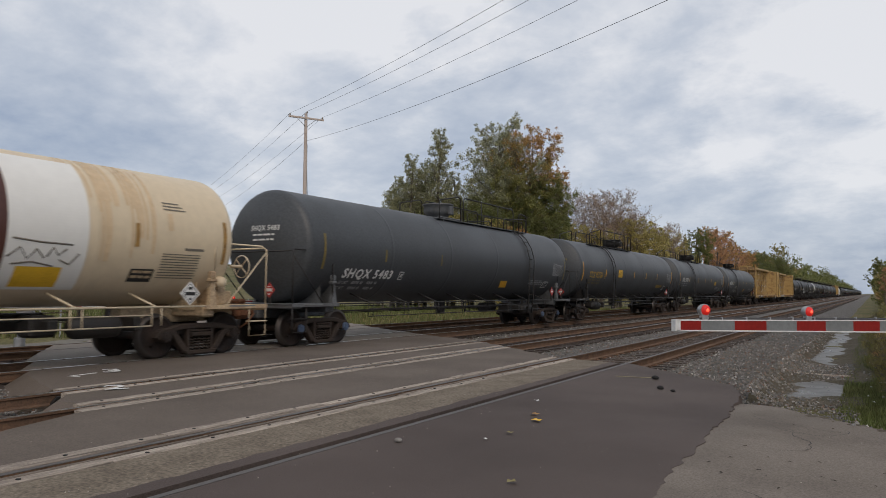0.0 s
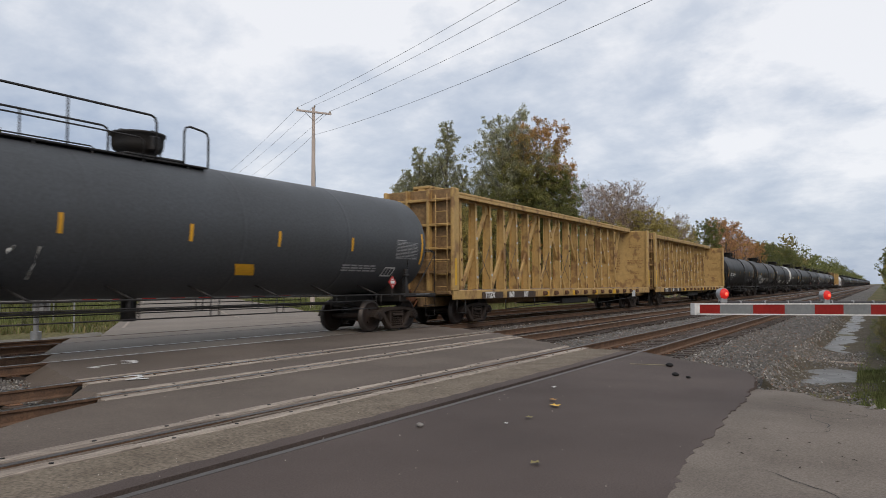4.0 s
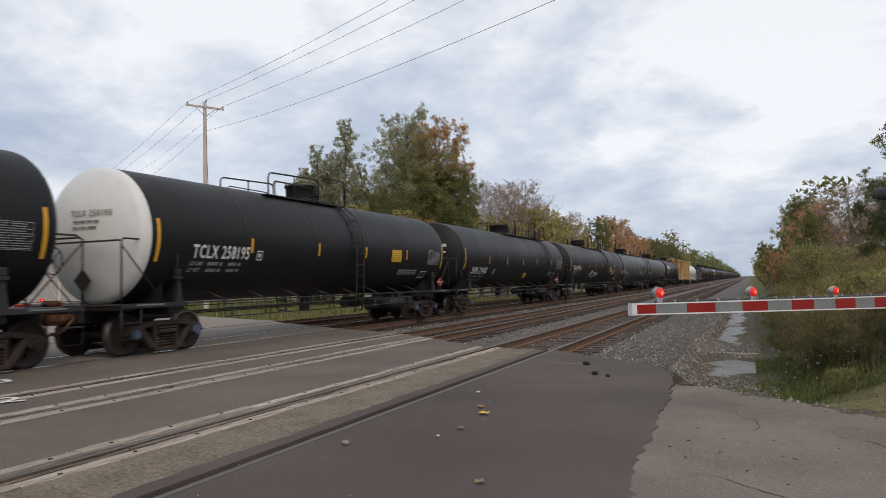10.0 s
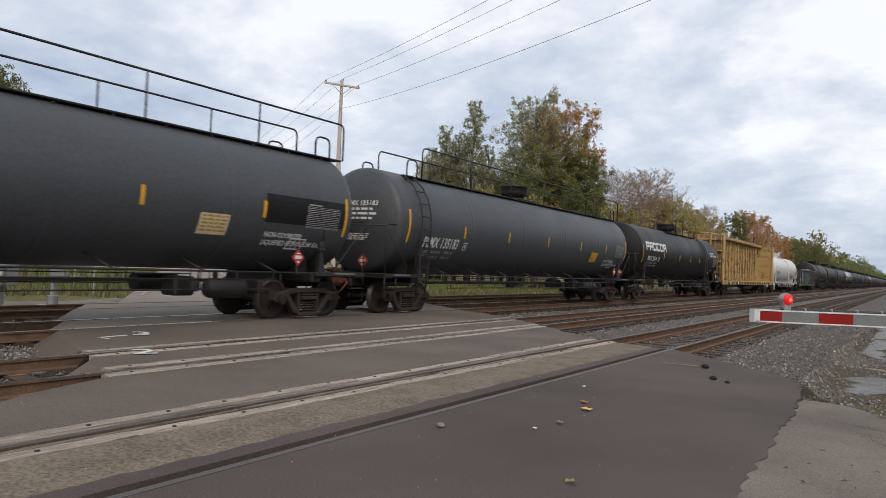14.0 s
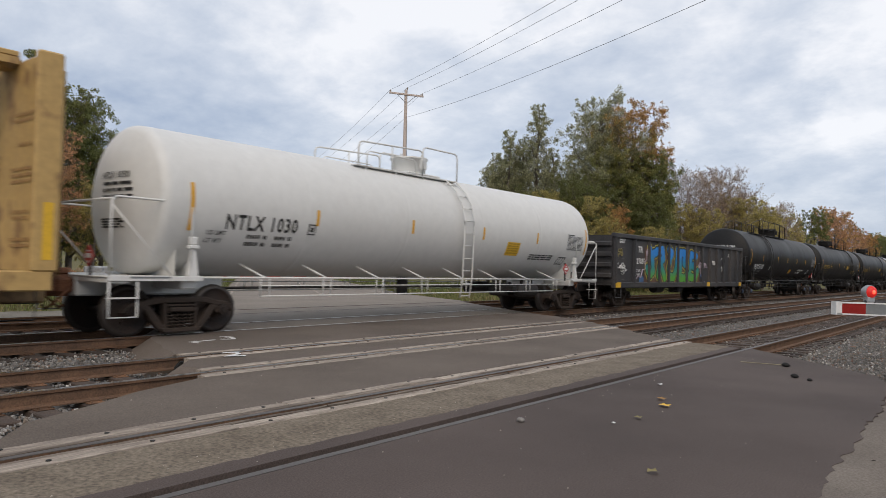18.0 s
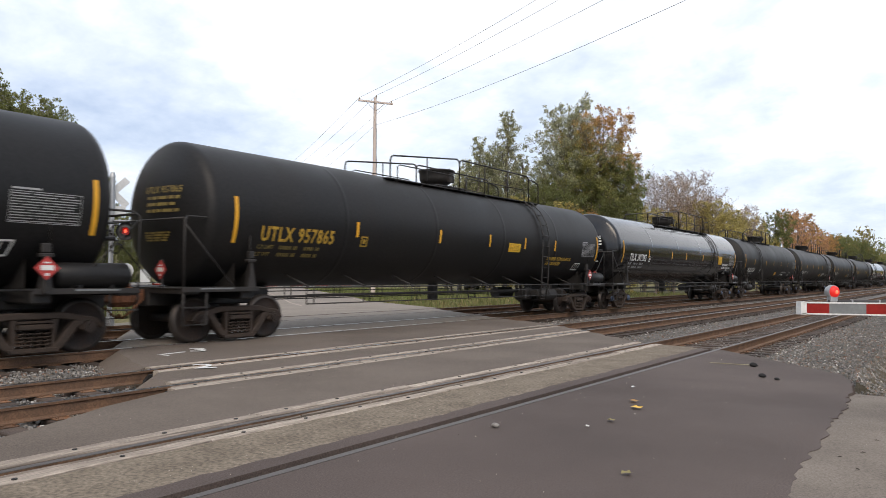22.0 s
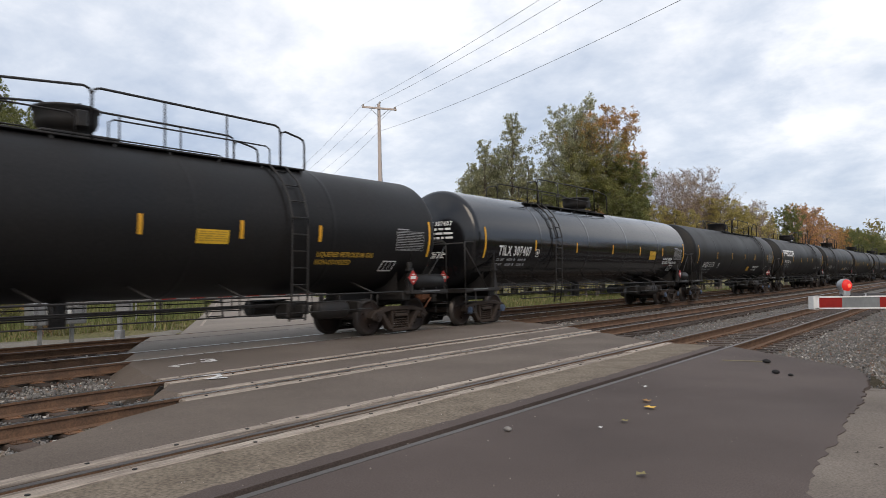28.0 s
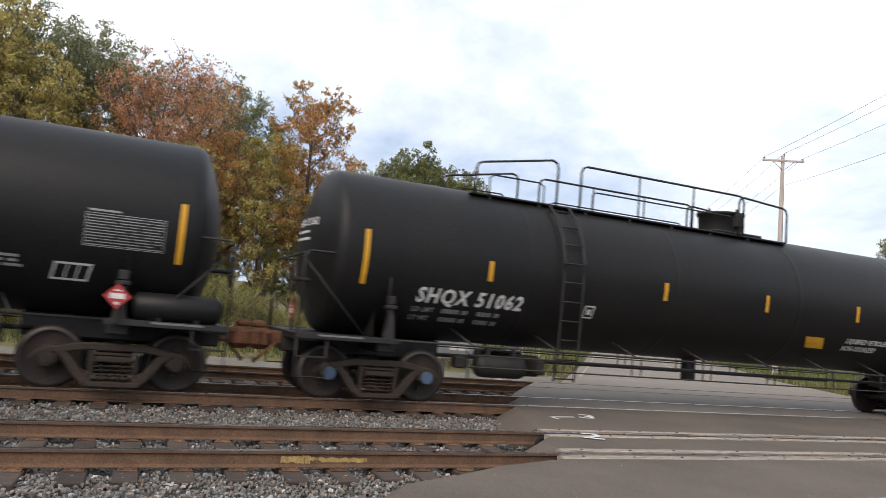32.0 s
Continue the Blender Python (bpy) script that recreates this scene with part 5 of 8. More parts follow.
    for k in range(6):
        dome.cyl((0.50 * math.cos(k), dy + 0.50 * math.sin(k), TOP + 0.42), (0.50 * math.cos(k), dy + 0.50 * math.sin(k), TOP + 0.53), 0.03, n=6)
    part("dome_housing", dome, curb, car, "round protective housing over the valves")
    wk = Mesh()
    for x0, x1 in ((0.50, 0.81), (-0.81, -0.50)):
        wk.box(x0, x1, y0, y1, TOP - 0.155, TOP - 0.118, 0.008)
        for yy in np.arange(y0 + 0.4, y1, 1.1):
            wk.box(x0 + 0.1, x1 - 0.03, yy - 0.03, yy + 0.03, TOP - 0.28, TOP - 0.14)
    part("walkway", wk, curb, car, "narrow steel grating along the tank top")
    for x in (-1, 1):
        hr = Mesh()
        zb, x = TOP - 0.14, x * 0.84
        for a, b, za, z_b in segs:
            za, z_b = za + zb, z_b + zb
            hr.tube([(x, a, zb), (x, a, za - 0.14), (x, a + 0.04, za - 0.04), (x, a + 0.14, za), (x, b - 0.14, z_b), (x, b - 0.04, z_b - 0.04), (x, b, z_b - 0.14), (x, b, zb)], 0.024)
            k = max(1, round((b - a) / (2.7 if walkway == "full" else 1.5)))
            for i in range(1, k):
                hr.tube([(x, a + (b - a) * i / k, zb), (x, a + (b - a) * i / k, za + (z_b - za) * i / k)], 0.020, 5)
            if b - a > 1.6 and walkway != "full":
                hr.tube([(x, a + 0.3, zb), (x, a + 0.3, zb + 0.34), (x, a + 0.4, zb + 0.40), (x, b - 0.4, zb + 0.40), (x, b - 0.3, zb + 0.34), (x, b - 0.3, zb)], 0.017, 5)
        part("top_rail", hr, rail, car, "pipe guard rail of the top walkway")
    for x in (-1, 1):
        ld = Mesh()
        for dy in (-0.22, 0.22):
            pts = [(x * 0.84, lad + dy, TOP - 0.13)] + [on_tank(lad + dy, h, 0.10, x) for h in (3.85, 3.55, 3.2, 2.8, 2.5)] + [(x * 1.585, lad + dy, 2.2), (x * 1.55, lad + dy, 1.09), (x * 1.46, lad + dy, 0.55)]
            ld.tube(pts, 0.022)
        for h in np.arange(0.6, 3.95, 0.36):
            xx = on_tank(lad, h, 0.10, x)[0] if h > 2.4 else x * (1.46 + 0.12 * (h - 0.55) / 1.6)
            ld.tube([(xx, lad - 0.22, h), (xx, lad + 0.22, h)], 0.016, 5)
        part("ladder", ld, rail, car)
    if walkway != "full":
        band = Mesh()
        seg = [(TANK_R + 0.012, math.radians(a)) for a in range(-40, 221, 5)]
        v = [(r * math.cos(a), lad + dy, TANK_Z + r * math.sin(a)) for dy in (-0.3, 0.3) for r, a in seg]
        k = len(seg)
        band.add(v, [(i, i + 1, k + i + 1, k + i) for i in range(k - 1)], True)
        b = part("belly_band", band, None, car, "doubler plate under the ladder")
        b.data.materials.append(paint)
    return car


RND = random.Random(11)
M_FINEB = material("dark_fine_print", (0.17, 0.15, 0.12), 0.6, 0, 0.12, 3, 30, 0.0, 0.002)
M_FINE = material("grey_fine_print", (0.33, 0.33, 0.335), 0.6, 0, 0.12, 3, 30, 0.0, 0.002)


TAG = (((0.08, -0.1), (0.24, 1)), ((0.24, -0.1), (0.40, 0.95)), ((0, 0.3), (0.45, 0.42)), ((0.02, 0.6), (0.48, 0.7)), ((0.4, 0.8), (0.62, 1.05), (0.6, 0.4)),
       ((0.66, 0.85), (0.98, 0.7), (0.72, 0.2), (1.15, 0.25)), ((1.2, 0), (1.28, 0.75), (1.5, 0.7), (1.3, 0.4), (1.52, -0.1)), ((1.62, -0.2), (1.74, 0.7)), ((2.1, 0.55), (1.72, 0.25), (2.0, -0.05)))


def dress_tank(car, length, mark="", number="", ink=None, panel_u=None, style=0, mark_u=2.2, mark_h=2.18, size=0.42, shear=0.0, yellow_plate=0, rhombus=False, n_bars=7, mark_w=1.95, box_u=0.0, test_u=3.0, placards=True, head_text=True, strip_mat=None, big="", strips=None, plate_at=None, rhomb_at=None, drum=False, scrawls=(), gas=None, plate_mat=None, plate_h=0.42):
    """Writing, reflective strips, plates and placards on the flank towards the road and the other."""
    e = length / 2
    ink = ink or M_LETTER
    if mark == "SHQX":
        shear, size = 0.13, min(size, 0.38)
    for side in (1, -1):
        # reflective strips
        us = [*strips, length - 1.32] if strips else [1.45, *(np.array((4.2, 7.25, 10.2, 12.65, 15.7)) * (length - 1.3) / 18.2 if n_bars == 7 else np.linspace(4.4, length - 4.5, n_bars - 2)), length - 1.32]
        for i, u in enumerate(us):
            hgt = 0.92 if i in (0, len(us) - 1) else 0.36
            v, f = panel(0.085, hgt, 1, 6 if hgt > 0.5 else 3)
            part("reflective_strip", wrap(v, f, -e + u, 2.0 if hgt > 0.5 else 2.27, side), strip_mat or M_YBAR, car)
        if side < 0:
            continue
        if mark:
            v, f = text_mesh(mark + " " + number, size, shear, 0.010, 1.0, 1.16, mark_w)
            part("reporting_mark", wrap(v, f, -e + mark_u, mark_h, side), ink, car, "stencilled reporting mark")
            wmark = max(a for a, b in v)
            faint = M_FINE if ink is M_LETTER else M_YFADE if ink is M_LETTERY else ink
            for j, words in enumerate(("LD LMT", "LT WT")):
                v, f = text_mesh(words, 0.115, 0, 0.003, 1.0, 1.1)
                tagged(part("load_name", wrap(v, f, -e + mark_u - 0.02, mark_h - 0.17 - 0.15 * j, side), faint, car, "small stencilled load words"), kind="stuff")
                v, f = joined([cell(x0_ + 0.058 * k, 0, x0_ + 0.058 * k + 0.038, 0.078, 1) for x0_, n_ in ((0.58, 6), (0.98, 2), (1.28, 5), (1.63, 2)) for k in range(n_)])
                tagged(part("load_line", wrap(v, f, -e + mark_u - 0.02, mark_h - 0.17 - 0.15 * j, side), faint, car, "small stencilled load figures"), kind="stuff")
            v, f = frame_rect(0.22, 0.24, 0.025)
            v2, f2 = panel(0.08, 0.1)
            f = list(f) + [tuple(i + len(v) for i in q) for q in f2]
            v = list(v) + [(a + 0.07, b + 0.07) for a, b in v2]
            part("plate_box", wrap(v, f, -e + (box_u or mark_u + wmark + 0.3), mark_h - 0.02, side), ink, car, "small boxed plate letter")
        if big:
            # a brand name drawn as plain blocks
            x = 0.0
            for k, ch in enumerate(big):
                w, h = 0.55, 0.45
                t = 0.115
                if ch == "o":
                    bv, bf = frame_rect(w, h, t)
                elif ch == "c":
                    bv, bf = joined([cell(0, 0, w, t, 1), cell(0, h - t, w, h, 1), cell(0, t, t, h - t)])
                else:
                    q = h * 0.34
                    bits = [cell(0, 0, t, h - t), cell(0, h - t, w, h, 1), cell(t, q, w, q + t, 1), cell(w - t, q + t, w, h - t, 2)]
                    if ch == "r":
                        bits.append(cell(w - t, 0, w, q - 0.02, 2))
                    bv, bf = joined(bits)
                tmp = wrap([(a + x, b) for a, b in bv], bf, -e + mark_u - 0.37, mark_h + 0.53, side)
                part("brand_block", tmp, ink, car, "broad white block shape of the owner's name")
                x += w + 0.07
        # consolidated data table, small texts and test box near the trailing end
        rows_ = []
        for k in range(11):
            x0_ = 0.02
            while x0_ < 0.98:
                x1_ = min(1.06, x0_ + RND.uniform(0.10, 0.42))
                rows_.append(cell(x0_, 0.042 * k + 0.021, x1_, 0.042 * k + 0.036, 1))
                x0_ = x1_ + RND.uniform(0.012, 0.05)
        rows_ += [cell(0, 0, 1.09, 0.010, 1), cell(0, 0.478, 1.09, 0.488, 1), cell(0, 0.01, 0.010, 0.478, 3), cell(1.08, 0.01, 1.09, 0.478, 3), cell(0.03, 0.515, 0.46, 0.545, 1)]
        v, f = joined(rows_)
        tagged(part("data_table", wrap(v, f, e - 2.60, 2.14, side), M_FINE if ink != M_LETTERB else M_LETTERB, car, "white table of small test writing"), kind="stuff")
        if gas:
            for j, words in enumerate(("LIQUEFIED PETROLEUM GAS", "NON-ODORIZED") if len(gas) < 3 else ("NON-ODORIZED", "LIQUEFIED PETROLEUM GAS")):
                v, f = text_mesh(words, 0.15, 0, 0.005, 0.92, 1.06)
                part("commodity_name", wrap(v, f, -e + length - gas[0], gas[1] - 0.17 * j, side), ink, car, "small stencilled commodity name")
        else:
            v, f = bars(1.5, 0.20, 3, RND, 0.9, 0.42)
            tagged(part("commodity_writing", wrap(v, f, e - 4.85, 1.72, side), M_FINE if ink is M_LETTER else ink, car, "two lines of small stencilled writing"), kind="stuff")
        v, f = frame_rect(0.5, 0.26, 0.03)
        for k in (0.17, 0.32):
            o = len(v)
            v = list(v) + [(k, 0), (k + 0.02, 0), (k + 0.02, 0.26), (k, 0.26)]
            f = list(f) + [(o, o + 1, o + 2, o + 3)]
        part("test_box", wrap([(a + 0.25 * b, b) for a, b in v], f, e - test_u, 1.62, side), M_LETTERB if ink == M_LETTERB else M_LETTER, car, "boxed grid of test dates")
        if yellow_plate:
            v, f = panel(0.72, plate_h, 2, 4)
            pu, pz = plate_at or (length - 5.6, 2.18)
            plate_ = part("warning_plate", wrap(v, f, -e + pu, pz, side), plate_mat or M_YPANEL, car, "warning plate with fine print")
            v, f = bars(0.62, plate_h - 0.06, 5, RND, 0.95, 0.45)
            tagged(part("fine_print", wrap(v, f, -e + pu + 0.05, pz + 0.03, side, 0.013), M_LETTERY, plate_), kind="stuff")
        if rhombus:
            v = [(0.16, 0), (0.72, 0), (0.56, 0.25), (0, 0.25), (0.64, 0.125), (0.08, 0.125)]
            part("orange_mark", wrap(v, [(0, 1, 4, 5), (5, 4, 2, 3)], -e + (rhomb_at or (length - 8.5)), 1.60, side, 0.01), M_YBAR, car, "slanted orange patch")
    for u, h, w, ht, seed in scrawls:
        m = Mesh()
        if seed == "tag":
            for stroke in TAG:
                m.tube([on_tank(-e + u + a * w / 2.1, h + b * ht + 0.05 * a, 0.004) for a, b in stroke], 0.021, 4)
            tagged(part("graffiti_scrawl", m, M_LETTER, car, "white sprayed scrawl"), kind="stuff")
            continue
        rs = random.Random(seed)
        n_ = max(2, int(w / (ht * 0.75)))
        for k in range(n_):
            x0 = w * k / n_
            pts = [(x0 + w / n_ * rs.uniform(-0.05, 0.9), ht * (0.95 if q % 2 else 0.05) + rs.uniform(-0.12, 0.12) * ht) for q in range(rs.choice((3, 4, 5)))]
            if rs.random() < 0.4:
                pts = [(x0 + w / n_ * (0.4 + 0.4 * math.cos(t)), ht * (0.5 + 0.45 * math.sin(t))) for t in np.linspace(0.4, 5.9, 9)]
            m.tube([on_tank(-e + u + a, h + b + 0.12 * ht * math.sin(3 * a), 0.004) for a, b in pts], 0.020 * min(1.2, ht / 0.35), 4)
        tagged(part("graffiti_scrawl", m, M_LETTER, car, "white sprayed scrawl"), kind="stuff")
    if placards:
        ry = e - 2.05 if drum else e - 2.9
        for k, y in enumerate((-e + 0.46, ry)):
            # on the leading end it faces along the track, on the trailing one across it
            at = pose(0.62, y, 1.44, 0, 0, -90) if k == 0 else pose(1.56, y, 1.44)
            pm = Mesh().add([(q, a, b) for q in (0.0, -0.015) for a, b in ((0, -0.19), (0.19, 0), (0, 0.19), (-0.19, 0))], [(0, 1, 2, 3), (7, 6, 5, 4), (0, 4, 5, 1), (1, 5, 6, 2), (2, 6, 7, 3), (3, 7, 4, 0)])
            p = part("placard", pm, M_PLACARD, car, "red hazard diamond placard", at)
            part("placard_text", Mesh().box(0.002, 0.006, -0.10, 0.10, -0.035, 0.045).box(0.002, 0.006, -0.05, 0.05, 0.075, 0.1).box(0.002, 0.006, -0.03, 0.03, -0.12, -0.08), M_LETTER, p)
            part("placard_holder", Mesh().box(-0.06, -0.017, -0.03, 0.03, -0.40, 0.2, 0.01), M_FRAME, car, at=at)
    if drum:
        m = Mesh().lathe([(e - 1.86, 0.0), (e - 1.85, 0.14), (e - 1.78, 0.22), (e - 0.62, 0.22), (e - 0.55, 0.14), (e - 0.54, 0.0)], "y", 20, pose(1.26, 0, 1.32))
        m.box(1.1, 1.42, e - 1.5, e - 1.42, 1.08, 1.3).box(1.1, 1.42, e - 0.95, e - 0.87, 1.08, 1.3)
        part("air_reservoir", m, M_BLACK, car, "black air reservoir drum on the end sill")
    if head_text and mark:
        v, f = text_mesh(mark + " " + number, 0.19, 0, 0.004, 0.9, 1.12)

        def on_head(a, b):
            return (a, -(e - 0.62) + head_depth(min(1.48, math.hypot(a, b))) - 0.012, TANK_Z + b)
        hm = Mesh()
        hm.add([on_head(a - 0.25, b + 0.38) for a, b in v], f)
        plain = mark in ("SHQX", "PROX", "TCLX")
        for j in range(2 if plain else 3):
            bv, bf = bars(0.7 if plain else 0.95, 0.05 if plain else 0.07, 1, RND, 0.9, 0.1)
            hm.add([on_head(a - 0.15, b + 0.24 - 0.13 * j) for a, b in bv], bf)
        if not plain:
            bv, bf = bars(0.9, 0.2, 4, RND, 0.8, 0.3)
            hm.add([on_head(a - 0.25, b - 0.6) for a, b in bv], bf)
        tagged(part("head_writing", hm, M_YFADE if ink is M_LETTERY else ink, car, "stencilled mark on the tank head"), kind="stuff")


# order of the cars: kind, distance of the rear coupling from the start, and looks
PLAN = [  # rear, kind, paint, walkway, flipped, mark, number, extras
    (12.3, "cream", M_CREAM, "short", False, "", "", {}),
    (31.7, "tank", M_GREY, "close", False, "SHQX", "5483", dict(rhombus=True, mark_u=2.45, mark_h=1.80)),
    (51.9, "tank", M_GREY, "fore", True, "UTLX", "953766", dict(ink=M_LETTERY, yellow_plate=2)),
    (72.3, "tank", M_GREY, "fore", True, "GATX", "214043", dict(yellow_plate=1)),
    (92.7, "tank", M_GREY, "fore", True, "GATX", "214017", dict(rhombus=True)),
    (117.3, "beam", None, "", False, "TTZX", "863 107", {}),
    (141.3, "beam", None, "", False, "TTZX", "863 165", {}),
    (158.8, "tank", M_BLACK, "short", False, "TILX", "252165", dict(placards=False, mark_u=2.4, mark_h=2.11, n_bars=6)),
    (176.4, "tank", M_BLACK, "short", False, "TILX", "252020", dict(placards=False, mark_u=2.4, mark_h=2.11, n_bars=6)),
    (194.0, "tank", M_BLACK, "short", False, "TILX", "252102", dict(placards=False, mark_u=2.4, mark_h=2.11, n_bars=6)),
    (211.6, "tank", M_BLACK, "short", False, "TCLX", "258195", dict(placards=False, yellow_plate=1, mark_u=2.4, mark_h=2.11, n_bars=6)),
    (231.4, "tank", M_BLACK, "half", False, "SHPX", "224480", dict(rhombus=True, mark_u=2.4)),
    (251.8, "tank", M_BLACK, "near", False, "TILX", "304778", dict(yellow_plate=1)),
    (272.2, "tank", M_GREY, "full", False, "PLMX", "135037", dict(yellow_plate=1, plate_mat=M_CREAM)),
    (292.6, "tank", M_GREY, "full", False, "PLMX", "135183", dict(yellow_plate=1)),
    (312.3, "tank", M_BLACK, "mid", False, "PROX", "32634", dict(big="procor", mark_u=2.37, mark_h=2.15, size=0.32, mark_w=1.55)),
    (336.4, "beam", None, "", False, "TTZX", "863 982", {}),
    (355.0, "tank", M_WHITE, "short", False, "NTLX", "1030", dict(ink=M_LETTERB, yellow_plate=1)),
    (372.5, "gondola", None, "", False, "TR", "527097", {}),
    (392.1, "tank", M_BLACK, "half", True, "SHQX", "51363", dict(rhombus=True, mark_u=2.45, mark_h=1.80)),
    (412.0, "tank", M_BLACK, "long", False, "UTLX", "957706", dict(ink=M_LETTERY, yellow_plate=1)),
    (431.9, "tank", M_BLACK, "long", False, "UTLX", "957865", dict(ink=M_LETTERY, yellow_plate=1)),
    (452.5, "tank", M_GLOSS, "reach", False, "TILX", "307382", dict(yellow_plate=1)),
    (472.0, "tank", M_BLACK, "half", True, "SHQX", "51267", dict(rhombus=True, mark_u=2.45, mark_h=1.80)),
    (491.5, "tank", M_BLACK, "half", False, "SHQX", "51179", dict(rhombus=True, mark_u=2.45, mark_h=1.80)),
    (510.9, "tank", M_BLACK, "half", False, "SHQX", "51240", dict(rhombus=True, mark_u=2.45, mark_h=1.80)),
    (531.2, "tank", M_BLACK, "long", False, "UTLX", "957826", dict(ink=M_LETTERY, yellow_plate=1)),
    (551.5, "tank", M_GLOSS, "rear", False, "TILX", "307407", dict(yellow_plate=1)),
    (570.9, "tank", M_BLACK, "half", False, "SHQX", "51176", dict(rhombus=True, mark_u=2.45, mark_h=1.80)),
    (590.5, "tank", M_BLACK, "mid", False, "PROX", "37061", dict(big="procor", mark_u=2.37, mark_h=2.15, size=0.32, mark_w=1.55)),
    (610.0, "tank", M_BLACK, "half", True, "SHQX", "51062", dict(rhombus=True, mark_u=2.45, mark_h=1.80)),
]
# owners' ways of marking: strips along the flank, plates and drums
LOOKS = {
    "SHQX 5483": dict(strips=[1.5, 4.2, 7.3], rhomb_at=12.0, box_u=5.1, test_u=3.3, strip_mat=M_YFADE, shear=0.14, size=0.34, mark_w=2.3),
    "SHQX 51267": dict(strips=[1.43, 3.89, 7.31, 9.79, 12.37, 14.95], gas=(6.3, 1.78), rhomb_at=11.0, box_u=5.78, test_u=3.3),
    "SHQX 51363": dict(strips=[1.43, 3.89, 7.31, 9.79, 12.37, 14.95], gas=(6.3, 1.78), rhomb_at=11.0, box_u=5.78, test_u=3.3),
    "SHQX 51062": dict(strips=[1.41, 3.76, 7.71, 10.45, 13.26, 15.9], gas=(6.3, 1.78), rhomb_at=11.9, box_u=5.93, test_u=3.3, mark_u=2.47, mark_w=2.1, size=0.36),
    "SHQX 51176": dict(strips=[1.5, 4.79, 7.74, 10.58, 13.03, 16.4], gas=(6.3, 1.78), rhomb_at=11.7, box_u=5.3, test_u=3.1, mark_u=2.62),
    "SHQX": dict(strips=[1.5, 4.2, 7.3, 10.2, 12.6, 15.9], gas=(6.3, 1.78), rhomb_at=12.0, box_u=5.1, test_u=3.3),
    "PROX 32": dict(strips=[1.48, 5.2, 8.44, 10.97, 13.15], drum=True, gas=(3.6, 2.95, 1)),
    "PROX 37": dict(strips=[1.48, 5.2, 8.44, 10.97, 13.15], drum=True),
    "SHPX": dict(strips=[1.31, 4.44, 7.14, 9.92, 12.59, 15.83], mark_h=1.80, rhomb_at=10.5, mark_w=2.0, box_u=5.3),
    "UTLX 953": dict(strips=[1.22, 4.67, 7.34, 9.88, 12.39, 15.02], plate_at=(6.85, 2.26)),
    "GATX": dict(strips=[1.47, 4.54, 7.82, 10.54, 13.04, 15.73], mark_h=2.25, plate_h=0.28, plate_at=(14.7, 2.1)),
    "UTLX 957": dict(strips=[1.51, 5.0, 8.3, 10.83, 12.97, 15.07], plate_at=(12.0, 2.15), plate_h=0.27, drum=True, mark_h=2.08, mark_w=2.09, box_u=5.2, gas=(5.2, 1.95)),
    "PLMX": dict(strips=[1.33, 4.26, 7.18, 10.35, 13.56, 16.47], mark_h=1.92, plate_at=(14.9, 1.83), gas=(3.75, 1.87, 1), mark_w=1.85),
    "NTLX": dict(strips=[1.5, 4.6, 7.81, 10.95, 13.95], mark_h=2.08, mark_u=2.3, mark_w=1.8, plate_at=(12.3, 1.84)),
    "TILX 304": dict(gas=(3.35, 2.06, 1), plate_at=(16.2, 2.06), strips=[1.38, 4.37, 7.52, 9.73, 12.58, 16.03], mark_h=2.10),
    "TILX 307407": dict(gas=(3.95, 2.1, 1), strips=[1.38, 4.37, 7.37, 10.54, 13.39, 16.1], mark_h=2.10, plate_at=(14.57, 2.1), plate_h=0.36, drum=True),
    "TILX 307": dict(gas=(3.95, 2.1, 1), strips=[1.38, 4.37, 7.52, 9.73, 12.58, 15.5], mark_h=2.10, plate_at=(15.68, 2.15), plate_h=0.45, drum=True),
    "TILX 252": dict(strips=[1.31, 4.39, 7.41, 10.14, 13.12]),
    "TCLX": dict(strips=[1.31, 4.39, 7.41, 10.14, 13.12]),
}
SCRAWLS = {"252102": ((5.0, 1.5, 2.3, 0.42, 1), (1.65, 2.75, 0.7, 0.36, 2), (1.9, 1.95, 0.4, 0.2, 3), (10.6, 1.5, 0.7, 0.4, 4)), "252020": ((5.4, 1.4, 2.8, 0.6, 5), (9.2, 1.55, 1.9, 0.5, 6)),
           "304778": ((8.3, 1.45, 2.6, 0.62, "tag"),), "214017": ((5.6, 1.5, 2.2, 0.6, 8),), "135037": ((5.0, 1.35, 1.8, 0.7, 9),)}
PAINT_WORDS = {"tank_black_paint": "dusty black", "tank_faded_paint": "faded dark grey", "tank_gloss_paint": "glossy black", "tank_white_paint": "white"}
WALK_WORDS = {"half": "a half-length top walkway", "near": "a half-length top walkway", "close": "a half-length top walkway", "fore": "a half-length top walkway", "reach": "a long railed top walkway", "rear": "a railed walkway before the dome", "long": "a long railed top walkway", "mid": "a railed middle walkway", "short": "a short dome platform", "full": "a full-length top walkway"}


M_SOOT = material("sooty_mark_panel", (0.045, 0.034, 0.027), 0.7, 0, 0.4, 3, 20, 0.1, 0.004, (0.10, 0.06, 0.035))
M_NOTES = material("faded_brown_stencil", (0.30, 0.17, 0.065), 0.7, 0, 0.3, 4, 20, 0, 0.01, (0.42, 0.26, 0.09))


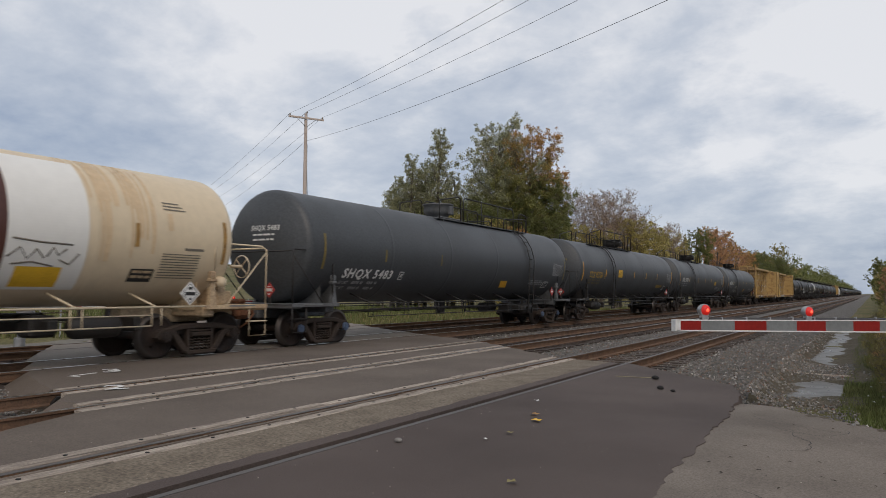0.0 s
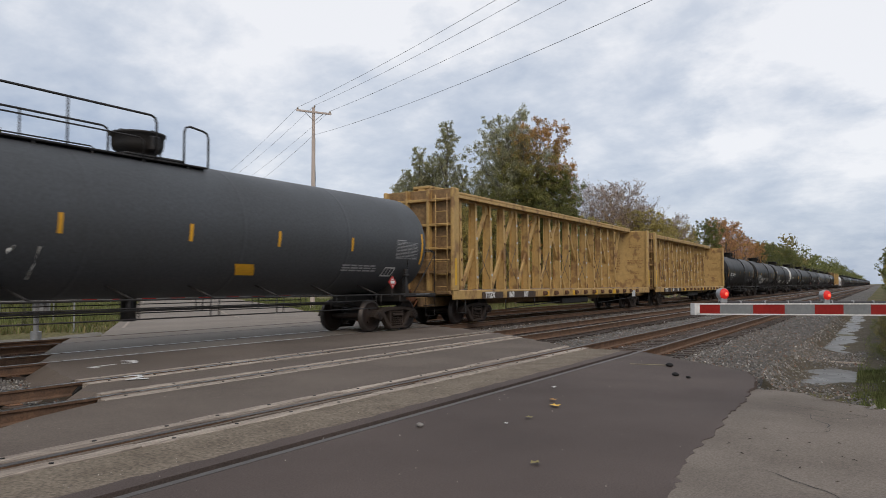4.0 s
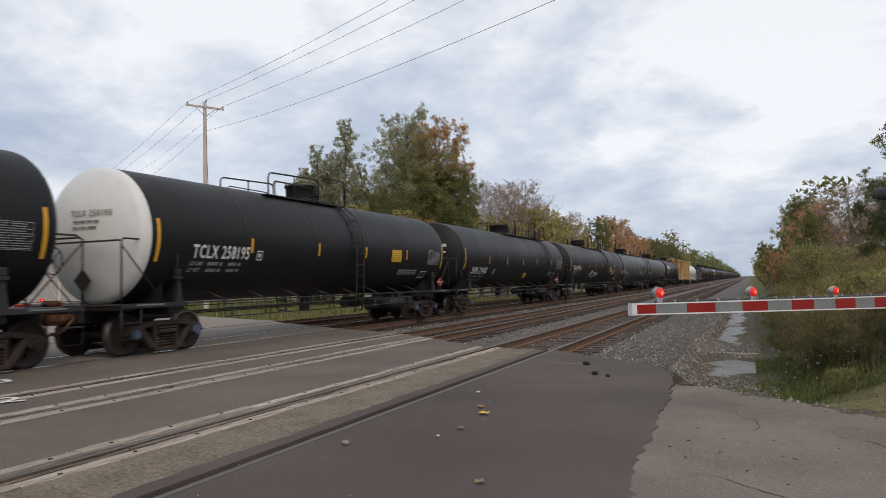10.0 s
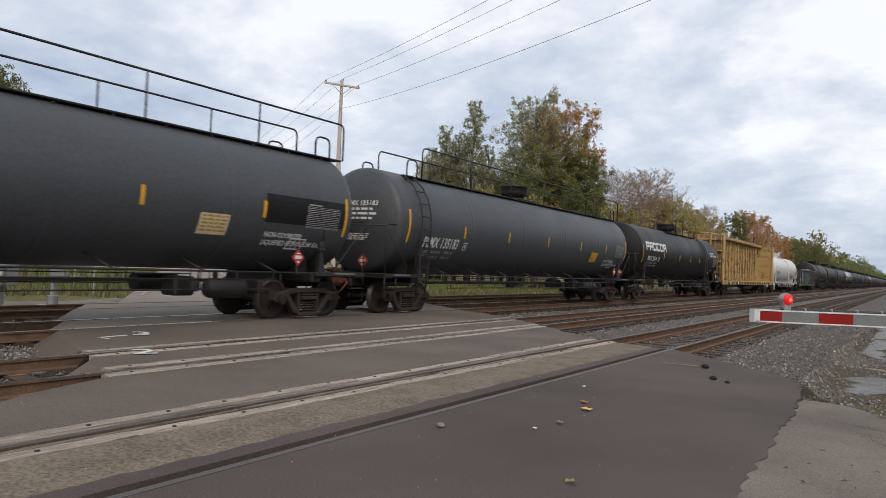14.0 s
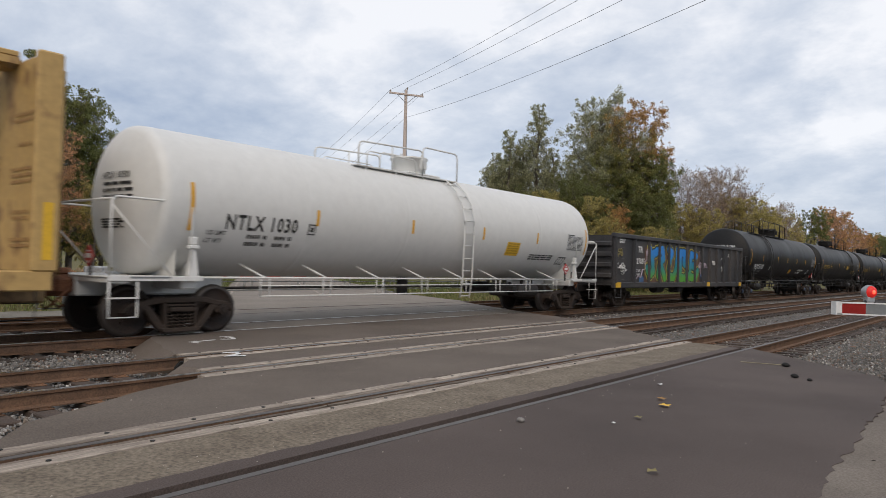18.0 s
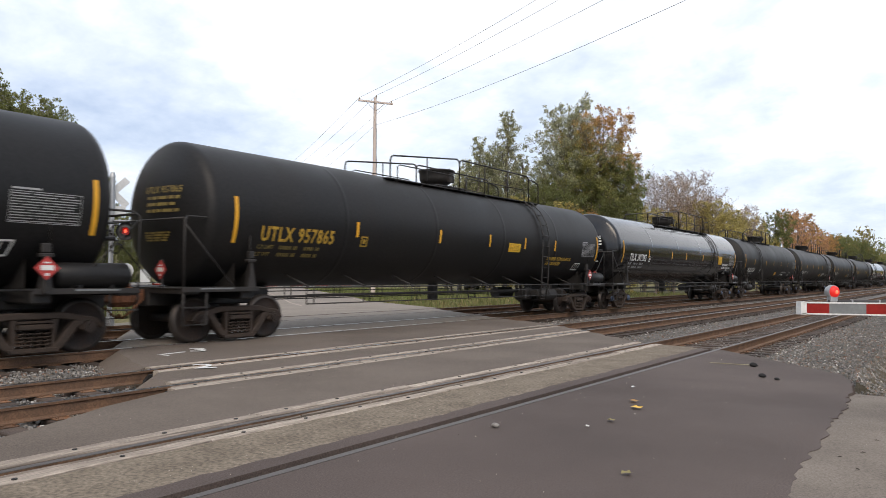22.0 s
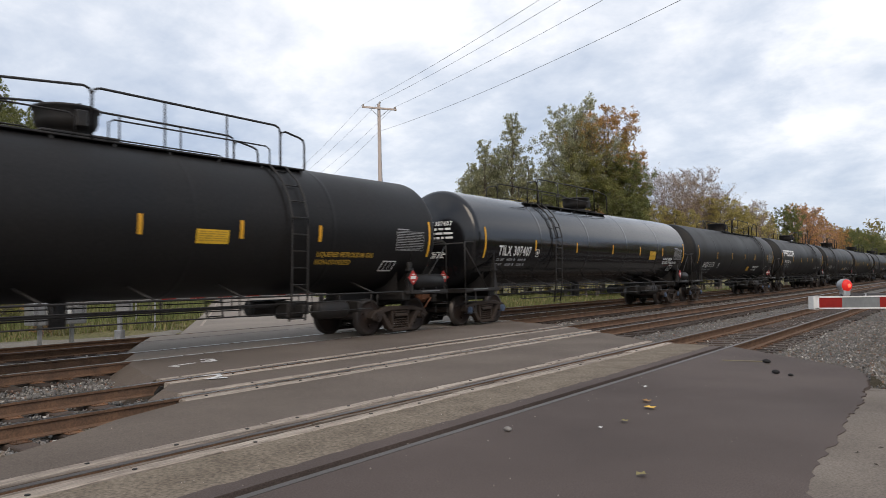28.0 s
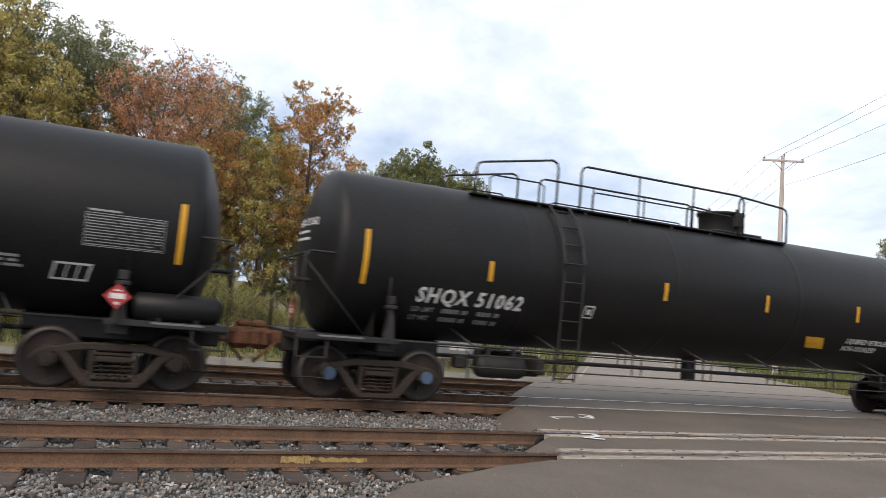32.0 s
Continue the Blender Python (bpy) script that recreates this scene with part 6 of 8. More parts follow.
def centre_beam(length, number):
    """A centre-beam flat car: bulkhead ends and a long truss down the middle of the deck."""
    car = empty("lumber_flat_car", "empty yellow centre-beam flat car with rusty posts", "flat car", "centre-beam flat cars of the train")
    e = length / 2
    d0, top, wall = 1.16, 4.79, 4.62
    deck = Mesh().box(-1.42, 1.42, -e + 0.75, e - 0.75, d0 - 0.14, d0, 0.02)
    for x in (-1.43, 1.34):
        part("side_sill", Mesh().box(x, x + 0.09, -e + 0.75, e - 0.75, 0.86, d0 + 0.02, 0.02), M_CBEAM, car)
    part("centre_sill", Mesh().box(-0.35, 0.35, -e + 0.4, e - 0.4, 0.62, 0.95, 0.03), M_CBROWN, car)
    part("deck", deck, M_CBROWN, car, "rusty steel deck with traces of yellow paint")
    scraps, rw = Mesh(), random.Random(int(number.split()[1]))
    for k in range(70):
        x, y, a, ln = rw.choice((-1, 1)) * rw.uniform(0.45, 1.3), rw.uniform(-e + 1.6, e - 1.6), rw.uniform(-0.7, 0.7) + 1.57 * (k % 3 == 0), rw.uniform(0.15, 0.75)
        dx, dy, t, w = math.sin(a) * ln / 2, math.cos(a) * ln / 2, rw.uniform(0.015, 0.04), rw.uniform(0.015, 0.035)
        nx, ny = dy / ln * 2 * w, -dx / ln * 2 * w
        q0 = [(x - dx - nx, y - dy - ny), (x + dx - nx, y + dy - ny), (x + dx + nx, y + dy + ny), (x - dx + nx, y - dy + ny)]
        scraps.add([(a_, b_, d0 + z_) for z_ in (0.0, t) for a_, b_ in q0], [(4, 5, 6, 7), (0, 1, 5, 4), (1, 2, 6, 5), (2, 3, 7, 6), (3, 0, 4, 7)])
    tagged(part("wood_litter", scraps, M_WOOD, car, "splintered wood scraps left on the deck"), kind="stuff")
    n = 15
    inner0, inner1 = -8.925, 8.925
    step = (inner1 - inner0) / n
    for k in range(n + 1):
        y = inner0 + step * k
        for s in (-1, 1):
            if s > 0 and -e + 2.6 < y < -e + 7.2:
                continue
            br = Mesh().box(s * 1.45 - 0.05, s * 1.45 + 0.05, y - 0.16, y + 0.16, 0.92, 1.10, 0.02)
            br.cyl((s * 1.47, y - 0.1, 1.0), (s * 1.52, y - 0.1, 1.0), 0.06, n=8).cyl((s * 1.47, y + 0.1, 1.0), (s * 1.52, y + 0.1, 1.0), 0.06, n=8)
            part("strap_winch", br, M_RUST, car, "rusty strap winch on the sill")
    part("top_chord", Mesh().box(-0.36, 0.36, -e + 0.95, e - 0.95, top - 0.10, top, 0.02).box(-0.36, -0.33, -e + 0.95, e - 0.95, top - 0.22, top - 0.10).box(0.33, 0.36, -e + 0.95, e - 0.95, top - 0.22, top - 0.10).box(-0.14, 0.14, -e + 0.95, e - 0.95, top - 0.26, top - 0.10), M_CBEAM, car)
    for k in range(n + 1):
        y = inner0 + step * k
        prof = [(-0.20, -0.09), (-0.17, -0.09), (-0.17, -0.012), (0.17, -0.012), (0.17, -0.09), (0.20, -0.09), (0.20, 0.09), (0.17, 0.09), (0.17, 0.012), (-0.17, 0.012), (-0.17, 0.09), (-0.20, 0.09)]
        post = Mesh().add([(a * w, y + c * g, z) for z, w, g in ((d0, 1.0, 1.12), (top - 0.14, 0.7, 0.8)) for a, c in prof], [tuple(range(11, -1, -1)), tuple(range(12, 24))] + [(q, (q + 1) % 12, 12 + (q + 1) % 12, 12 + q) for q in range(12)])
        p = part("post", post, M_CBEAM, car)
        for h in np.arange(1.5 + 0.1 * (k % 3), 4.1, 0.75):
            xg = 0.20 - 0.06 * (h - d0) / (top - d0)
            part("strap_guide", Mesh().box(xg - 0.01, xg + 0.03, y - 0.035, y + 0.035, h, h + 0.10, 0.01), M_SILVER if k % 3 else M_RUST, p)
        for s in (-1, 1):
            xg = s * 0.205
            rv = [(xg - s * 0.06 * q / 8, y + 0.04 + 0.02 * q / 8 + dy * (1 - 0.5 * q / 8), d0 + 0.02 + (1.0 + 0.9 * ((k * 7) % 5) / 5) * q / 8) for q in range(9) for dy in (0, 0.055 + 0.025 * math.sin(k * 3 + q))]
            part("rust_run", Mesh().add(rv, [(2 * q, 2 * q + 1, 2 * q + 3, 2 * q + 2) for q in range(8)]), M_RUST, p)
    lean = [(-0.98, -0.14, 1)] + [(k + 0.25, k + 1.9, 0) for k in (0, 2, 4, 6)] + [(k + 0.1, k + 1.75, 1) for k in (7, 9, 11, 13)] + [(15.14, 15.98, 0)]
    for k0, k1, falls in lean:
        pairs = [((inner0 + step * k0, top - 0.42 if falls else d0 + 0.06), (inner0 + step * k1, d0 + 0.06 if falls else top - 0.42))]
        for (a, za), (b, zb) in pairs:
            br = Mesh()
            w = 0.085
            br.add([(x, a - w, za) for x in (-0.05, 0.05)] + [(x, a + w, za) for x in (-0.05, 0.05)] + [(x, b - w, zb) for x in (-0.05, 0.05)] + [(x, b + w, zb) for x in (-0.05, 0.05)],
                   [(0, 2, 6, 4), (1, 5, 7, 3), (0, 4, 5, 1), (2, 3, 7, 6)])
            part("brace", br, M_CBEAM, car)
            yt = a if falls else b
            g = Mesh().add([(x, yt + dy, top - 0.24 + dz) for x in (-0.065, 0.065) for dy, dz in ((-0.17, -0.36), (0.17, -0.36), (0.22, -0.12), (0.22, 0.02), (-0.22, 0.02), (-0.22, -0.12))], [(0, 1, 2, 3, 4, 5), (11, 10, 9, 8, 7, 6)] + [(i, 6 + i, 6 + (i + 1) % 6, (i + 1) % 6) for i in range(6)])
            part("gusset", g, M_CBEAM, car)
    for k in (1, 3, 6, 8, 10, 12):
        a, b = inner0 + step * k + 0.1, inner0 + step * (k + 1) - 0.1
        for za, zb in ((1.6, 2.9), (2.9, 1.6)):
            part("tie_cable", Mesh().tube([(0.15, a, za), (0.17, (a + b) / 2, (za + zb) / 2 - 0.12), (0.15, b, zb)], 0.011, 5), M_WIRE, car)
    for q in (-1, 1):
        yo = q * (e - 0.88)
        b = part("bulkhead", Mesh().box(-1.42, 1.42, min(yo, yo - q * 0.06), max(yo, yo - q * 0.06), d0, wall, 0.01), M_CBEAM, car, "ribbed rusty yellow end bulkhead")
        # browner sheet and low ribs: the bulkhead's shade put into the colour
        part("outer_sheet", Mesh().box(-1.31, 1.31, min(yo + q * 0.003, yo + q * 0.012), max(yo + q * 0.003, yo + q * 0.012), d0 + 0.01, wall - 0.01), M_CBROWN, b, "outer face in a darker, shaded brown")
        for x in (-1.45, 1.32):
            part("side_flange", Mesh().box(x, x + 0.13, min(yo + q * 0.20, yo - q * 0.20), max(yo + q * 0.20, yo - q * 0.20), d0, wall, 0.03), M_CBEAM, b)
        for h in (1.06, 1.75, 2.55, 3.35, 4.2):
            part("rib", Mesh().box(-1.32, 1.32, min(yo, yo + q * 0.20), max(yo, yo + q * 0.20), h, h + 0.09, 0.01), M_CBROWN if h < 2 else M_CBEAM, b)
        for x in (-0.5, 0.4):
            part("stiffener", Mesh().box(x, x + 0.1, min(yo + q * 0.02, yo + q * 0.24), max(yo + q * 0.02, yo + q * 0.24), d0, wall, 0.01), M_CBEAM, b)
        wr = Mesh()
        for bx0, bz0, bw, rows in ((0.25, 3.55, 0.75, 2), (0.45, 3.15, 0.5, 1), (0.15, 2.55, 0.95, 3), (0.3, 1.95, 0.6, 2), (0.2, 1.5, 0.9, 2), (-1.1, 2.2, 0.8, 9), (-1.1, 3.4, 0.7, 3)):
            wv, wf = bars(bw, 0.10 * rows, rows, RND, 0.9, 0.45)
            wr.add([(bx0 + a, yo - q * 0.075, bz0 + c) for a, c in wv], wf)
        tagged(part("loading_writing", wr, M_NOTES, b, "faded loading instructions"), kind="stuff")
        hr = Mesh()
        for h in np.arange(1.3, 4.3, 0.42):
            hr.tube([(1.25, yo + q * 0.28, h), (0.8, yo + q * 0.28, h)], 0.018, 5)
        hr.tube([(1.25, yo + q * 0.28, 1.1), (1.25, yo + q * 0.28, 4.4)], 0.018, 5).tube([(0.8, yo + q * 0.28, 1.1), (0.8, yo + q * 0.28, 4.4)], 0.018, 5)
        hr.tube([(-1.35, yo + q * 0.3, 2.2), (1.35, yo + q * 0.3, 2.2)], 0.018, 5)
        part("end_ladder", hr, M_CBEAM, car)
        for x in (-1.4, 1.4):
            st = Mesh().tube([(x, yo - q * 0.1, 0.9), (x, yo - q * 0.1, 0.42), (x, yo - q * 0.65, 0.42), (x, yo - q * 0.65, 0.9)], 0.02)
            part("step", st, M_FRAME, car)
        part("yellow_stripe", Mesh().box(1.452, 1.456, min(yo + q * 0.1, yo - q * 0.05), max(yo + q * 0.1, yo - q * 0.02), 1.35, 2.25), M_YPANEL, car)
        part("coupler", COUP_ME, None, car, "rusty knuckle coupler", pose(0, q * (e - 0.02), 0.06) @ (pose(0, 0, 0, 0, 0, 180) if q > 0 else pose(0, 0, 0)))
        part("draft_sill", Mesh().box(-0.25, 0.25, min(q * (e - 0.4), q * (e - 4)), max(q * (e - 0.4), q * (e - 4)), 0.6, 0.92, 0.03), M_FRAME, car)
        truck(car, q * (e - 2.95), False)
    rod = Mesh()
    for s in (-1, 1):
        for y0, y1 in ((-e + 4.6, -2.5), (2.5, e - 4.6)):
            rod.tube([(s * 1.38, y0, 0.82), (s * 1.38, y0, 0.45), (s * 1.38, y1, 0.62)], 0.018, 5)
            rod.tube([(s * 1.38, (y0 + y1) / 2, 0.82), (s * 1.38, (y0 + y1) / 2, 0.5)], 0.018, 5)
        rod.box(s * 0.9 - 0.3, s * 0.9 + 0.3, -1.6, 1.6, 0.5, 0.8, 0.05)
    part("brake_rod", rod, M_FRAME, car)
    for u0, u1 in ((2.65, 4.25), (4.62, 7.15)):
        m = part("mark_panel", Mesh().box(1.438, 1.467, -e + u0, -e + u1, 0.87, 1.11), M_SOOT, car, "dark panel on the side sill")
    for words, u in (("TTZX", 2.85), (number.split()[0], 4.75), (number.split()[1], 6.0)):
        v, f = text_mesh(words, 0.285, 0.08, 0.016)
        part("reporting_mark", Mesh().add([(1.470, -e + u + a, 0.90 + b) for a, b in v], f), M_LETTER, m)
    for u in (8.2, 11.3, 14.2, 17.0, length - 4.6):
        part("yellow_patch", Mesh().box(1.437, 1.441, -e + u, -e + u + 0.42, 0.88, 1.10), M_YPANEL, car)
    part("data_board", Mesh().box(1.44, 1.46, e - 4.3, e - 3.75, 0.68, 1.03), M_SILVER, car, "white data board")
    return car


def gondola(length):
    """An open gondola with ribbed sides and a bright painted panel."""
    car = empty("gondola_car", "dark ribbed gondola with blue and green graffiti", "gondola")
    e = length / 2 - 0.75
    z0, z1, w = 0.98, 2.78, 1.50
    for s in (-1, 1):
        part("side_wall", Mesh().box(s * w - 0.02, s * w + 0.02, -e, e, z0, z1), M_GOND, car)
        part("top_chord", Mesh().box(s * (w + 0.03) - 0.09, s * (w + 0.03) + 0.09, -e - 0.02, e + 0.02, z1 - 0.08, z1 + 0.08, 0.02), M_GOND, car)
        part("side_sill", Mesh().box(s * (w + 0.02) - 0.07, s * (w + 0.02) + 0.07, -e, e, z0 - 0.2, z0 + 0.02, 0.02), M_GOND, car)
    part("floor_plate", Mesh().box(-w, w, -e, e, z0 - 0.1, z0), M_GOND, car)
    for q in (-1, 1):
        part("end_wall", Mesh().box(-w + 0.02, w - 0.02, q * e - 0.03, q * e + 0.03, z0, z1), M_GOND, car)
    for k in range(15):
        y = -e + 0.12 if k == 0 else -e + 1.83 if k == 1 else e - 0.12 if k == 14 else -e + 3.24 + 1.07 * (k - 2)
        for s in (-1, 1):
            part("rib", Mesh().add([(s * (w + o), y + dy, z) for z in (z0, z1 - 0.08) for o, dy in ((0.02, -0.075), (0.125, -0.05), (0.125, 0.05), (0.02, 0.075))],
                                   [(0, 1, 5, 4), (1, 2, 6, 5), (2, 3, 7, 6), (0, 3, 2, 1), (4, 5, 6, 7)]), M_GOND, car)
    for q in (-1, 1):
        for h in (1.15, 1.55, 1.95, 2.35):
            part("end_rib", Mesh().box(-w, w, min(q * e, q * (e + 0.16)), max(q * e, q * (e + 0.16)), h, h + 0.2, 0.04), M_GOND, car)
        part("coupler", COUP_ME, None, car, "rusty knuckle coupler", pose(0, q * (length / 2 - 0.02), 0.06) @ (pose(0, 0, 0, 0, 0, 180) if q > 0 else pose(0, 0, 0)))
        part("draft_sill", Mesh().box(-0.25, 0.25, min(q * (length / 2 - 0.4), q * (e - 3)), max(q * (length / 2 - 0.4), q * (e - 3)), 0.6, 0.9, 0.03), M_FRAME, car)
        truck(car, q * (length / 2 - 2.25), False)
        for s in (-1, 1):
            for h in np.arange(1.1, 2.7, 0.4):
                part("grab_iron", Mesh().tube([(s * (w + 0.16), q * (e - 0.2), h), (s * (w + 0.16), q * (e - 0.65), h)], 0.016, 5), M_GOND, car)
            part("step", Mesh().tube([(s * (w + 0.05), q * (e - 0.15), 0.85), (s * (w + 0.05), q * (e - 0.15), 0.42), (s * (w + 0.05), q * (e - 0.65), 0.42), (s * (w + 0.05), q * (e - 0.65), 0.85)], 0.02), M_GOND, car)
    x = w + 0.026

    def flat(name, v, f, y, z, mat, label="", lift=0.0):
        return part(name, Mesh().add([(x + lift, y + a, z + b) for a, b in v], f), mat, car, label)
    g_fade = material("graffiti_blue_to_green", (0.02, 0.20, 0.48), 0.5, 0, 0.15, 2, 20, 0, 0.01, (0.015, 0.16, 0.42))
    gn, gl = g_fade.node_tree.nodes, g_fade.node_tree.links
    gr, gs, gm = gn.new("ShaderNodeValToRGB"), gn.new("ShaderNodeSeparateXYZ"), gn.new("ShaderNodeMapRange")
    gm.inputs[1].default_value, gm.inputs[2].default_value = z0, z1
    gl.new(next(k for k in gn if k.type == "TEX_COORD").outputs["Object"], gs.inputs[0])
    gl.new(gs.outputs[2], gm.inputs[0])
    gl.new(gm.outputs[0], gr.inputs[0])
    gr.color_ramp.elements[0].position, gr.color_ramp.elements[0].color = 0.12, (0.09, 0.33, 0.03, 1)
    gr.color_ramp.elements[1].position, gr.color_ramp.elements[1].color = 0.66, (0.02, 0.21, 0.60, 1)
    ge = gr.color_ramp.elements.new(0.38)
    ge.color = (0.015, 0.22, 0.24, 1)
    gl.new(gr.outputs[0], next(k for k in gn if k.type == "HUE_SAT").inputs["Color"])
    g_yel = material("graffiti_yellow", (0.55, 0.50, 0.08), 0.5, 0, 0.2, 3, 20, 0, 0.01, (0.35, 0.40, 0.06))
    g_brown = material("graffiti_brown", (0.12, 0.06, 0.035), 0.5, 0, 0.3, 2, 20, 0, 0.01)
    g_pale = material("graffiti_lilac", (0.42, 0.36, 0.42), 0.5, 0, 0.2, 3, 20, 0, 0.01)
    g_tan = material("graffiti_tan", (0.30, 0.25, 0.10), 0.5, 0, 0.2, 3, 20, 0, 0.01)
    g_sky = material("graffiti_faint_blue", (0.06, 0.13, 0.26), 0.5, 0, 0.2, 3, 20, 0, 0.01)
    rr = random.Random(3)

    # the paint runs over panels and ribs alike
    lift = 0.012
    yb = -e + 3.2
    v, f = panel(6.5, 1.45, 24, 1)
    v = [(a + 0.1 * math.sin(3 * a + b), b * (0.98 + 0.04 * math.sin(5 * a)) + 0.0) for a, b in v]
    back = flat("graffiti_ground", v, f, yb - 0.4, z0 + 0.02, g_brown, "sprayed brown ground", lift)
    strokes = [[(0.05, 1.35), (0.35, 1.0), (0.42, 0.45), (0.05, 0.25), (-0.2, 0.55)], [(0.45, 1.15), (0.9, 1.3), (1.45, 1.35), (1.55, 1.0), (1.15, 0.8), (0.95, 0.3)], [(1.2, 0.8), (1.45, 0.5), (1.7, 0.15)],
               [(2.1, 1.4), (2.5, 1.25), (2.15, 0.7), (2.2, 0.2), (2.7, 0.2), (3.0, 0.6), (3.15, 1.4)], [(3.5, 0.15), (3.55, 1.3), (4.15, 1.3), (3.9, 0.85), (4.3, 0.75), (4.3, 0.2), (3.6, 0.15)],
               [(5.6, 1.2), (4.85, 1.25), (4.8, 0.75), (5.3, 0.72)], [(4.8, 0.75), (4.65, 0.2), (5.45, 0.2), (5.75, 0.5)]]
    for layer, (wid, mt, words) in enumerate(((0.285, g_yel, "graffiti_edge"), (0.25, M_LETTERB, "graffiti_outline"), (0.19, g_fade, "graffiti_letter"))):
        for j, sk in enumerate(strokes):
            m = Mesh()
            pts = [Vector(p) for p in sk]
            dense = [pts[i].lerp(pts[i + 1], k / 8) for i in range(len(pts) - 1) for k in range(8)] + [pts[-1]]
            for i in range(len(dense)):
                a = dense[i]
                r_ = wid * (0.92 + 0.12 * math.sin(1.3 * i + j))
                ring = [(a.x + r_ * 0.92 * math.cos(t), a.y + r_ * math.sin(t)) for t in np.linspace(0, 2 * math.pi, 12, endpoint=False)]
                m.add([(x + lift + 0.003 + 0.006 * layer + 0.0007 * j + 0.00001 * i, yb + 0.1 + p, z0 + 0.04 + max(-0.02, min(1.58, q))) for p, q in ring], [tuple(range(12))])
            tagged(part(words, m, mt, back, "" if layer != 2 else "sprayed letter fading from blue to green"), kind="stuff")
    for y, z, s, mt in ((-e + 0.72, 0.55, 0.30, M_LETTER), (-e + 0.5, 1.12, 0.22, g_tan), (-e + 3.12, 1.2, 0.13, g_pale), (yb + 6.3, 0.75, 0.25, g_pale), (yb + 6.5, 0.3, 0.2, g_sky), (-e + 10.1, 0.8, 0.24, g_pale), (-e + 11.4, 0.95, 0.16, M_LETTER)):
        m = Mesh()
        for k in range(9):
            a0 = rr.uniform(0, 6.28)
            cx, cz = rr.uniform(-s, s), rr.uniform(-s * 0.5, s * 0.5)
            pts = [(x + lift + 0.003, y + cx + 0.16 * s / 0.4 * math.cos(a0 + t), z0 + z + cz + 0.13 * s / 0.4 * math.sin(a0 + t)) for t in np.linspace(0, 4.6, 10)]
            m.tube(pts, 0.017, 4)
        tagged(part("graffiti_scrawl", m, mt, car, "looping sprayed scrawl"), kind="stuff")
    zig = Mesh().tube([(x + 0.012, -e + a, z0 + b) for a, b in ((1.95, 0.1), (2.3, 0.28), (2.5, 0.2), (2.66, 0.52), (2.95, 0.56), (2.9, 0.86), (3.1, 0.95), (3.02, 1.25), (3.2, 1.4), (3.3, 1.3))], 0.022, 4)
    zig.tube([(x + 0.012, yb + 6.15 + a, z0 + b) for a, b in ((0.0, 1.5), (0.1, 1.2), (-0.02, 1.0), (0.2, 0.8), (0.16, 0.4), (0.4, 0.15), (0.7, 0.05))], 0.02, 4)
    tagged(part("graffiti_scrawl", zig, g_pale, car, "pale jagged sprayed line round the lettering"), kind="stuff")
    bv, bf = panel(0.95, 0.24, 8, 1)
    flat("graffiti_patch", [(a, b * (1 + 0.25 * math.sin(7 * a))) for a, b in bv], bf, -e + 2.35, z0 - 0.02, g_sky, "sprayed blue patch", 0.008)
    gear = Mesh().cyl((1.0, -e + 5.1, 0.72), (1.0, -e + 5.9, 0.72), 0.19, n=16).box(0.8, 1.3, -e + 7.3, -e + 7.9, 0.52, 0.84, 0.05)
    gear.tube([(1.2, -e + 5.9, 0.7), (1.2, -e + 6.6, 0.55), (1.2, -e + 7.3, 0.62)], 0.02, 5).tube([(1.1, -e + 3.9, 0.74), (1.1, e - 3.5, 0.74)], 0.025, 5)
    part("brake_gear", gear, M_FRAME, car, "brake cylinder and rods under the sill")
    for words, u, h, s in (("TR", 2.24, 1.22, 0.34), ("527097", 1.93, 0.76, 0.31), ("LD LMT", 1.98, 0.44, 0.14), ("LT WT", 1.98, 0.27, 0.14), ("SMTB", 12.55, 1.15, 0.16)):
        v, f = text_mesh(words, s, 0, 0.010 if s > 0.2 else 0.004, 1.05, 1.06)
        flat("reporting_mark", v, f, -e + u, z0 + h, M_LETTER, "stencilled reporting mark", 0.006)
    for u, h, w_, r_ in ((0.55, 1.5, 0.5, 3), (12.6, 0.55, 0.3, 3), (13.7, 1.3, 0.3, 2)):
        v, f = bars(w_, 0.09 * r_, r_, RND, 0.9, 0.3)
        tagged(flat("small_stencil", v, f, -e + u, z0 + h, M_LETTER), kind="stuff")
    for u in (0.12, 10.3, 2 * e - 0.6):
        part("yellow_patch", Mesh().box(x + 0.066, x + 0.072, -e + u, -e + u + 0.42, z0 - 0.18, z0 + 0.02), M_YPANEL, car)
    return car


def slimmer(car, wide, long, ahead):
    """Draws the tank in, with all that is fixed to it, where a car's tank is slimmer or shorter than the rest."""
    m = pose(0, ahead, TANK_Z - TANK_R * (1 - wide)) @ Matrix.Diagonal((wide, long, wide, 1)) @ pose(0, 0, -TANK_Z)
    fixed = ("tank_shell", "maroon_band", "white_patch", "reflective_strip", "warning_plate", "graffiti_scrawl", "rust_stain", "worn_strip", "black_stencil_box", "data_table", "commodity_writing", "test_box",
             "dome_housing", "walkway", "top_rail", "ladder", "belly_band", "stencil_writing", "reporting_mark", "load_line", "plate_box", "head_writing")
    for ch in car.children:
        if ch.name.split(".")[0] in fixed:
            ch.matrix_basis = m


